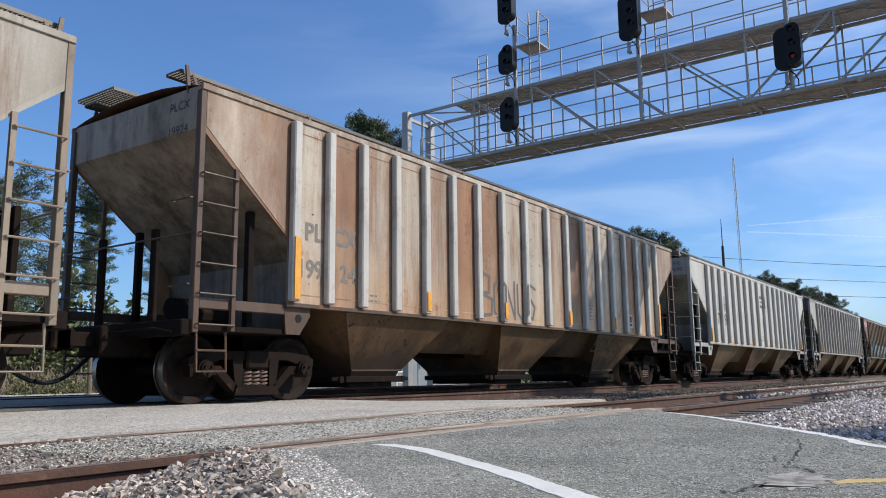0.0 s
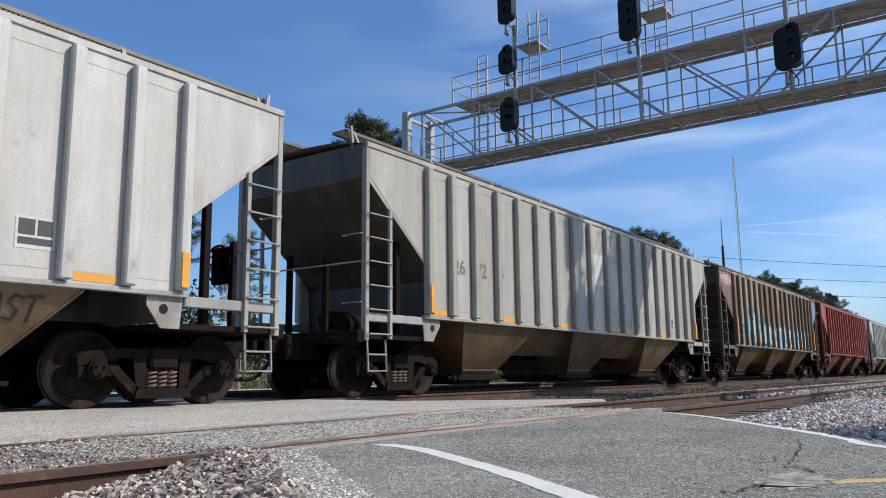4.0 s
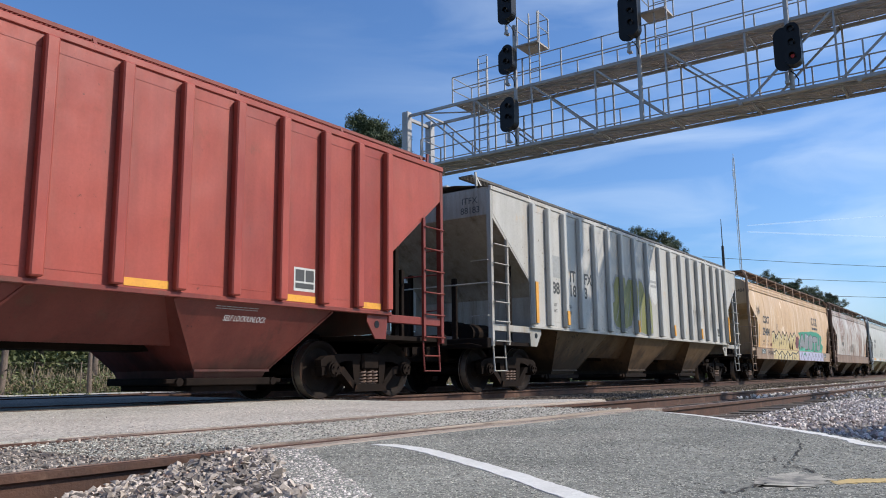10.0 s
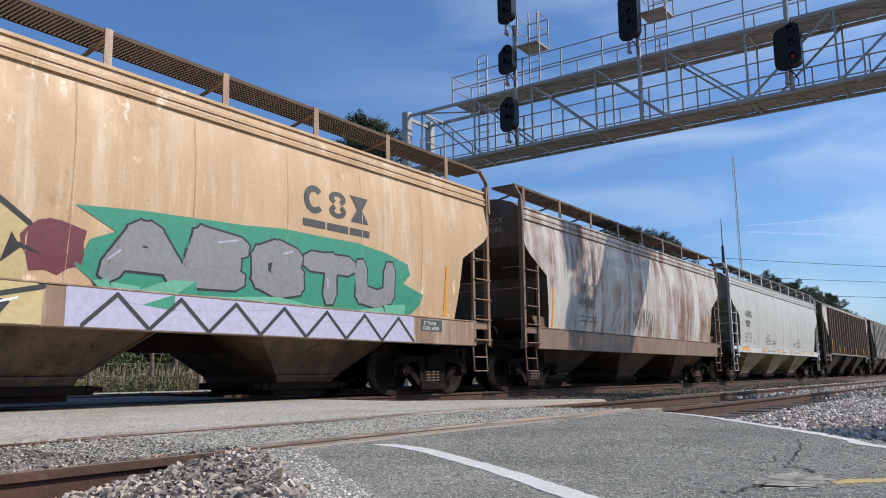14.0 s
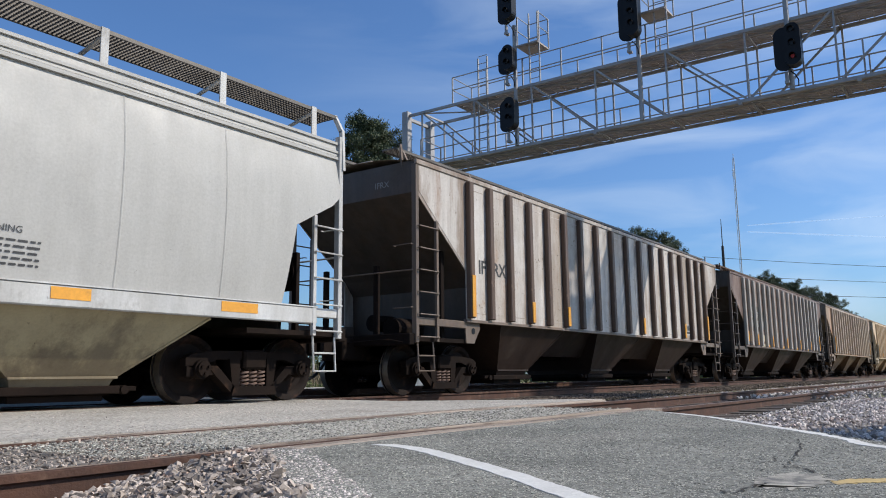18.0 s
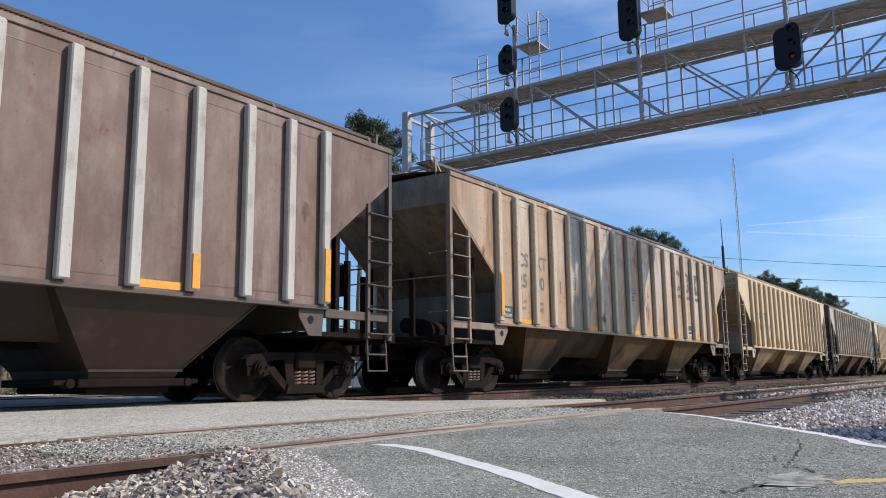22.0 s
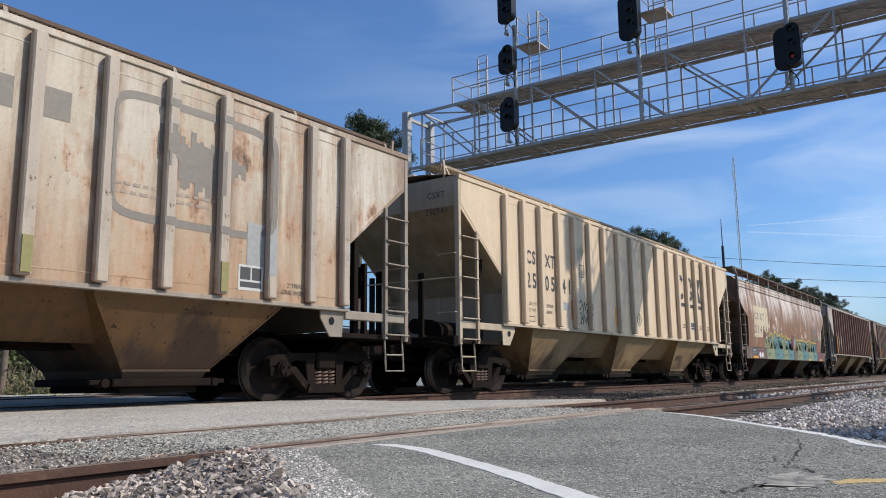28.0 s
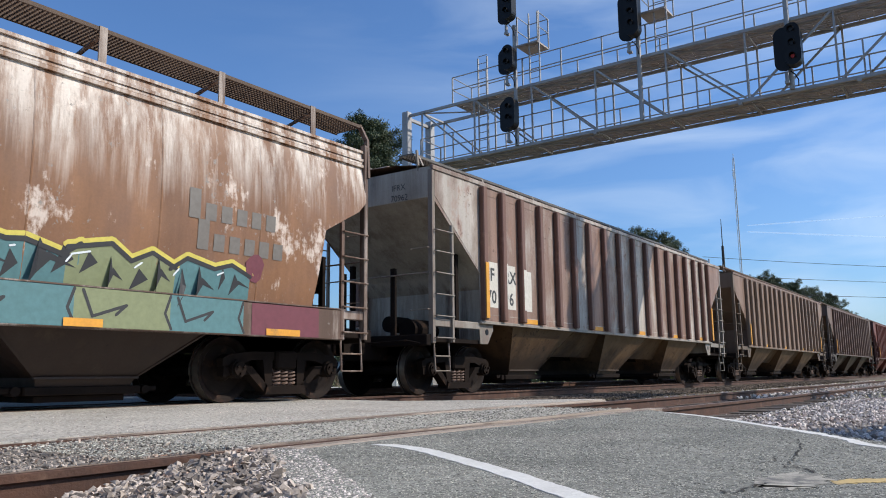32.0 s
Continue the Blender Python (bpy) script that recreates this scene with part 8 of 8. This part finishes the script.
conform(7, "graffiti", strokes([[(9.1 + 0.84 * k, 0.92), (9.5 + 0.84 * k, 1.28), (9.9 + 0.84 * k, 0.92)] for k in range(7)], 0.05), "spray_black", 0.003)
conform(7, "graffiti", [rect(3.75, 8.6, 0.90, 1.33)], "spray_straw", 0.0005, "yellow sprayed sill")
conform(7, "graffiti", [wobble(8.75, 1.75, 0.35, 0.3, random.Random(76))], "spray_maroon", 0.001)
block_logo(7, 12.35, 2.72, 0.42, 0.42, 3, 0.08)
for x in (1.75, 15.15):
    conform(7, "sign", [rect(x, x + 0.62, 1.10, 1.30)], "plate_dark", 0.002, "dark sill plate")
    lettering(7, '2" TREAD', x + 0.08, 1.21, 0.06, "ink_white")
    lettering(7, "COND. SHOES", x + 0.06, 1.125, 0.06, "ink_white", 0.85)
lettering(7, "GPED.NAK.", 2.70, 1.08, 0.17, "spray_black", 0.9)
scribble(7, 3.5, 3.8, 1.45, 1.6, 3, 0.02, "spray_maroon", 77)
for x in (1.62, 15.9):
    conform(7, "reflector", [[(x, 1.38), (x + 0.11, 1.38), (x + 0.09, 2.3), (x - 0.0, 2.3)]], "orange", 0.002, "orange reflective strip")
# streaked round-sided car
lettering(8, "MOCX", 3.05, 2.30, 0.22, "ink_faded")
lettering(8, "499383", 2.95, 1.92, 0.22, "ink_faded")
end_lettering(8, "MOCX", -0.55, 3.62, 0.12, "ink_grey")
end_lettering(8, "499383", -0.52, 3.42, 0.12, "ink_grey")
bars(8, 3.0, 1.72, 1.0, 2, 0.06, "ink_faded")
scribble(8, 6.2, 7.8, 1.5, 2.1, 3, 0.03, "ink_faded", 81)
for x in (1.62, 12.85):
    conform(8, "reflector", [[(x, 1.38), (x + 0.10, 1.38), (x + 0.07, 2.25), (x - 0.02, 2.25)]], "orange", 0.002, "yellow reflective strip")
# clean white round-sided car
lettering(9, "AOKX", 2.20, 2.50, 0.24)
lettering(9, "9329", 2.18, 2.12, 0.25)
for k, (p, q) in enumerate((("LD LMT", "225600"), ("LT WT", "60400"), ("CU FT", "4751"))):
    lettering(9, p, 2.1, 1.80 - 0.145 * k, 0.085)
    lettering(9, q, 2.74 + 0.06 * k, 1.80 - 0.145 * k, 0.085)
conform(9, "sign", [rect(3.44, 3.66, 1.45, 1.64)], "patch_grey", 0.001, "small grey marking panel")
end_lettering(9, "AOKX", -0.6, 3.62, 0.13)
end_lettering(9, "9329", -0.62, 3.42, 0.13)
lettering(9, "WARNING", 5.56, 1.83, 0.085)
bars(9, 5.40, 1.76, 0.85, 5, 0.036)
bars(9, 6.5, 1.70, 0.55, 4, 0.034)
lettering(9, "DO NOT HAMMER ON CAR", 5.37, 1.18, 0.085, "ink_dark", 0.88)
lettering(9, "DO NOT HAMMER ON CAR", 10.35, 1.18, 0.085, "ink_dark", 0.88)
lettering(9, "VENT CAR WHEN UNLOADING", 7.83, 1.18, 0.07, "ink_dark", 0.8)
lettering(9, "WARNING", 11.4, 1.83, 0.075)
bars(9, 10.6, 1.70, 0.6, 4, 0.034)
bars(9, 11.35, 1.76, 0.75, 5, 0.036)
for x, w in ((1.55, 0.95), (4.58, 0.47), (7.07, 0.47), (9.52, 0.48), (12.22, 0.45), (14.43, 0.6)):
    conform(9, "reflector", [rect(x, x + w, 1.18, 1.31)], "orange", 0.002, "yellow reflective strip")
# pale car with dark posts
lettering(10, "IF", 1.97, 2.28, 0.27)
lettering(10, "RX", 2.58, 2.28, 0.27)
end_lettering(10, "IFRX", -0.6, 3.7, 0.12, "ink_grey")
reflectors(10, (0, 17), (), (1.42, 2.2))
reflectors(10, (3, 5, 10, 14), (), (1.42, 1.85))
data_box(10, 13.88, 1.52)
# dark brown car
for x0, x1, z0, z1 in ((2.48, 3.0, 1.98, 3.05), (3.24, 3.82, 1.98, 3.0), (4.06, 4.66, 2.1, 2.85)):
    conform(11, "patch", [rect(x0, x1, z0, z1)], "patch_soot", 0.001, "dark paint-out patch")
marks(11, (2.53, [("CS", 2.56), ("XT", 3.33)]), (2.17, [("25", 2.58), ("25", 3.40), ("99", 4.22)]), "ink_grey", 0.25)
weights(11, 2.58, 1.80, "ink_grey", "LD LMT", "LT WT")
lettering(11, '2" TREAD', 2.5, 1.50, 0.07, "ink_white", 0.85)
lettering(11, "COND. SHOES", 2.48, 1.40, 0.07, "ink_white", 0.7)
conform(11, "patch", [rect(4.05, 4.66, 1.60, 1.86), rect(4.05, 4.66, 1.39, 1.51)], "patch_cream", 0.001, "cream patch")
conform(11, "reflector", [rect(1.75, 2.24, 1.55, 1.96)], "orange", 0.001, "orange panel")
box_mark(11, 1.86, 1.60, 0.24, 0.14)
diamond(11, 6.88, 1.74, 0.25, "plate_dark", "ink_grey")
reflectors(11, (2, 5, 8, 11, 14), (4, 7, 10, 13), (1.42, 1.85))
reflectors(11, (17,), (), (1.42, 2.2))
part("sign_panel", Geo().box(0.012, 0.028, -1.15, -0.55, 3.45, 3.80), M["plate_dark"], CARS[11], "dark marking panel on the end")
end_lettering(11, "CSXT", -0.62, 3.66, 0.12, "ink_grey", 0.012)
end_lettering(11, "252565", -0.62, 3.48, 0.12, "ink_grey", 0.012)
# peeling tan car
marks(12, (2.60, [("CS", 2.44), ("XT", 3.20)]), (2.16, [("25", 2.44), ("90", 3.20), ("11", 4.07)]), "ink_faded", 0.29)
weights(12, 2.46, 1.82, "ink_faded", "LD LMT", "LT WT", "201800", "61200", 3.22)
conform(12, "sign", [rect(1.75, 2.23, 1.47, 1.72)], "plate_dark", 0.001, "dark marking panel")
lettering(12, '2" TREAD', 1.79, 1.61, 0.065, "ink_white", 0.85)
lettering(12, "COND. SHOES", 1.77, 1.50, 0.065, "ink_white", 0.65)
box_mark(12, 4.85, 2.3, 0.3, 0.28)
lettering(12, "C", 4.95, 2.36, 0.12)
diamond(12, 6.59, 1.68, 0.25, "plate_dark", "ink_faded")
block_logo(12, 12.1, 2.86, 0.60, 0.66, 3, 0.25, "ink_worn")
box_mark(12, 8.31, 2.3, 0.5, 0.3)
bars(12, 8.36, 2.52, 0.4, 2, 0.06)
data_box(12, 13.34, 1.52)
reflectors(12, (0, 17), (), (1.5, 2.35))
reflectors(12, (), (1, 5, 8, 11, 14))
end_lettering(12, "CSXT", -0.85, 3.72, 0.12, "ink_faded")
# cream car
marks(13, (2.52, [("CS", 2.60), ("XT", 3.32)]), (2.06, [("25", 2.59), ("26", 3.32), ("28", 4.15)]), "ink_dark", 0.28)
weights(13, 2.59, 1.80, "ink_dark", "LD LMT", "LT WT", "200000", "63000", 3.34)
box_mark(13, 4.96, 2.4, 0.28, 0.3)
lettering(13, "B", 5.06, 2.45, 0.1)
diamond(13, 6.63, 1.62, 0.24, "patch_cream", "ink_dark")
block_logo(13, 12.2, 2.90, 0.60, 0.64, 3, 0.25)
end_lettering(13, "CSXT", -0.95, 3.80, 0.15)
end_lettering(13, "252628", -0.88, 3.58, 0.15)
reflectors(13, (0,), (), (1.42, 2.3))
reflectors(13, (3, 5, 7, 11, 14))
data_box(13, 14.04, 1.52)
bars(13, 1.75, 1.62, 0.35, 2, 0.05)
# blotched car with a worn emblem
for k in range(14):
    x = 3.1 + 0.62 * k
    if x < 11.9:
        conform(14, "emblem", [rect(x, x + 0.34, 3.12, 3.46)], "smear", 0.001, "worn block of a faded emblem")
ring = [(14.4 - 1.2 + 1.2 * s * (abs(c) ** 0.28) * (1 if c > 0 else -1), 2.95 + 0.74 * (abs(d) ** 0.28) * (1 if d > 0 else -1)) for s, c, d in ((1, math.cos(a), math.sin(a)) for a in (2 * math.pi * k / 32 + 0.05 for k in range(33)))]
conform(14, "emblem", strokes([ring], 0.10), "smear", 0.001, "rounded frame of a worn emblem")
rs = random.Random(145)
rem = []
for x0, x1, lo, hi in ((12.62, 12.86, 3.0, 3.38), (12.9, 13.52, 2.68, 3.36), (13.66, 13.95, 2.92, 3.2)):
    x = x0
    while x < x1:
        w = rs.uniform(0.03, 0.08)
        rem.append(rect(x, x + w + 0.006, lo + rs.uniform(-.12, .12), hi + rs.uniform(-.16, .06)))
        x += w
for q in rem:
    conform(14, "emblem", [q], "smear", 0.0005, "smeared dark remains of an emblem")
bars(14, 11.83, 2.6, 0.6, 2, 0.06, "ink_stain")
bars(14, 13.03, 2.6, 0.6, 2, 0.06, "ink_stain")
diamond(14, 6.77, 1.75, 0.25, "plate_dark", "ink_faded")
conform(14, "patch", [rect(14.02, 14.45, 1.7, 2.4)], "patch_grey", 0.001, "grey paint-out patch")
data_box(14, 14.02, 1.48)
lettering(14, '2" TREAD', 14.81, 1.58, 0.065, "ink_dark", 0.85)
lettering(14, "COND. SHOES", 14.79, 1.48, 0.065, "ink_dark", 0.75)
reflectors(14, (0, 8, 11, 14), (), (1.42, 1.8), "reflector_olive")
# second cream car
for x, txt in ((2.53, "C"), (2.79, "S"), (3.38, "X"), (3.64, "T")):
    lettering(15, txt, x, 2.70, 0.29, "ink_dark", 0.8)
for x, txt in ((2.52, "2"), (2.78, "5"), (3.35, "0"), (3.63, "5"), (4.17, "4"), (4.46, "1")):
    lettering(15, txt, x, 2.18, 0.33, "ink_dark", 0.8)
weights(15, 2.60, 1.80, "ink_dark", "LD LMT", "LT WT", "203000", "60000", 3.39)
box_mark(15, 2.55, 1.45, 0.30, 0.12)
box_mark(15, 5.09, 2.63, 0.26, 0.31)
lettering(15, "C", 5.17, 2.70, 0.1)
scribble(15, 5.02, 5.38, 3.0, 3.42, 2, 0.012, "chalk", 152)
conform(15, "patch", [rect(4.06, 4.48, 1.79, 1.97)], "patch_grey", 0.001, "small painted-over patch")
tag = [[(5.0, 1.98), (5.12, 2.08), (5.2, 1.98), (5.08, 1.86), (4.98, 1.88)], [(5.16, 1.62), (5.3, 2.04), (5.4, 1.76)], [(5.0, 1.74), (5.1, 1.78), (5.12, 1.52), (4.98, 1.54), (5.0, 1.74)], [(5.2, 1.5), (5.26, 1.74), (5.36, 1.54), (5.42, 1.72), (5.5, 1.50)], [(5.4, 1.98), (5.5, 2.02), (5.56, 1.9), (5.44, 1.84), (5.54, 1.74)]]
conform(15, "graffiti", strokes(tag, 0.028), "spray_black", 0.002, "black tangled tag")
for k, (x, z0, z1) in enumerate(((1.72, 1.50, 2.5), (4.60, 1.58, 2.05), (7.12, 1.56, 2.04), (12.95, 1.62, 2.02), (15.70, 1.5, 2.05))):
    conform(15, "reflector", [rect(x, x + 0.09, z0, z1)], "orange" if k == 2 else "reflector_brown", 0.001, "faded brown reflective strip")
diamond(15, 8.76, 1.80, 0.22, "patch_cream", "ink_dark")
block_logo(15, 12.2, 2.62, 0.66, 0.78, 3, 0.25)
end_lettering(15, "CSXT", -0.8, 3.72, 0.13)
end_lettering(15, "250541", -0.76, 3.40, 0.13)
data_box(15, 13.12, 1.68, 0.38, 0.28)
for x in (12.35, 13.95, 14.72):
    bars(15, x, 1.86, 0.28, 3, 0.03)
scribble(15, 12.55, 13.15, 0.70, 0.90, 4, 0.022, "spray_soot", 153, bay_y)
# rusted round-sided car
conform(16, "patch", [rect(2.30, 4.52, 1.76, 3.02)], "patch_cream", 0.001, "cream repainted panel")
for k, ch in enumerate("CSXT"):
    lettering(16, ch, 2.36 + 0.42 * k, 2.47, 0.29, "ink_faded", 1.05)
for k, ch in enumerate("25488"):
    lettering(16, ch, 2.38 + 0.42 * k, 1.93, 0.31, "ink_faded", 1.05)
# spiky green and blue-green letters, run on across the shelf and the sill
for k, (x0, x1, n, top) in enumerate(((4.05, 5.55, 5, 2.02), (5.50, 7.05, 5, 2.06), (7.00, 8.05, 4, 1.98), (8.00, 9.25, 4, 1.92), (9.95, 11.20, 4, 1.92), (11.15, 12.55, 5, 1.88), (12.50, 13.75, 4, 1.90), (13.70, 14.85, 4, 1.84))):
    mat, tone = (("spray_moss", "moss green"), ("spray_sea", "blue-green"))[k % 2]
    jagged_piece(16, x0, x1, 1.352, top, n, mat, "spray_black", 161 + k, "spray_lemon", 0.45, tone)
    conform(16, "graffiti", [rect(x0, x1 - 0.04, 0.90, 1.33)], mat, 0.0006, tone + " sprayed sill")
    conform(16, "graffiti", strokes([[(x0 + 0.1, 1.30), (x0 + 0.22, 1.02), (x0 + 0.62, 1.16), (x0 + 0.5, 1.05)], [(x1 - 0.05, 1.31), (x1 - 0.12, 1.1), (x1 - 0.03, 0.92)]], 0.035), "spray_black", 0.003, "black sprayed curls")
conform(16, "graffiti", [wobble(9.62, 1.66, 0.30, 0.27, random.Random(169), 18, 2)], "spray_grey", 0.003, "grey sprayed bulb")
conform(16, "graffiti", [wobble(9.15, 1.75, 0.34, 0.36, random.Random(165), 18, 2), wobble(3.9, 1.86, 0.26, 0.16, random.Random(166), 14, 2), wobble(3.8, 2.0, 0.12, 0.12, random.Random(167), 12, 2), wobble(15.0, 1.8, 0.16, 0.2, random.Random(168), 12, 2)], "spray_maroon", 0.003)
conform(16, "graffiti", [rect(2.64, 3.5, 0.92, 1.25)], "spray_maroon", 0.001)
scribble(16, 2.75, 3.42, 0.95, 1.16, 6, 0.035, "ink_white", 167)
conform(16, "graffiti", [rect(14.95, 16.2, 0.90, 1.32)], "spray_maroon", 0.001, "maroon sprayed sill")
for x0, z in ((13.9, 2.32), (14.05, 1.94)):
    for k in range(6):
        conform(16, "emblem", [rect(x0 + 0.25 * k, x0 + 0.25 * k + 0.17, z, z + (0.22 if k else 0.38))], "ink_faded", 0.001, "faded block lettering shape")
for x, w in ((1.75, 0.75), (12.39, 0.45), (15.2, 0.62)):
    conform(16, "reflector", [rect(x, x + w, 0.90, 0.99)], "orange", 0.014, "yellow reflective strip")
conform(16, "sign", [rect(1.75, 2.50, 1.05, 1.30)], "plate_dark", 0.002, "dark sill plate")
lettering(16, '2" TREAD', 1.85, 1.19, 0.06, "ink_white")
lettering(16, "COND. SHOES", 1.82, 1.09, 0.06, "ink_white", 0.85)
# pale car with maroon posts
conform(17, "patch", [rect(1.75, 2.20, 1.65, 2.55), rect(2.38, 2.90, 1.65, 2.55), rect(3.07, 3.57, 1.65, 2.5)], "primer_white", 0.001, "pale number panel")
marks(17, (2.18, [("IF", 1.82), ("RX", 2.45)]), (1.74, [("70", 1.78), ("96", 2.45), ("2", 3.19)]), "ink_dark", 0.26)
end_lettering(17, "IFRX", -0.6, 3.75, 0.12)
end_lettering(17, "70962", -0.58, 3.55, 0.12)
reflectors(17, (0, 17), (), (1.42, 2.5))
reflectors(17, (), (2, 6, 9, 12, 15))
for i in (18, 19, 20, 21):
    reflectors(i, (0, 17), (), (1.42, 2.2))
    reflectors(i, (), (3, 7, 11, 14))

# ---------------------------------------------------------------- what moves
def motions():
    times = [float(t) for t in range(0, 33)]
    for i, car in CARS.items():
        walk(car, [(t, pose(START[i] - distance_run(t), TRACK_TRAIN, RAIL_TRAIN)) for t in times])
    # wheels roll with the train: under 80 degrees from key to key
    roll = []
    t = 0.0
    while t < 32.0:
        roll.append((t, -distance_run(t) / WHEEL_R))
        t = round(t + 2 / 30, 6)
    roll.append((32.0, -distance_run(32.0) / WHEEL_R))
    for ws, x in WHEELSETS:
        walk(ws, [(t, Matrix.Translation((x, 0, WHEEL_R)) @ Matrix.Rotation(a, 4, "Y")) for t, a in roll])


motions()
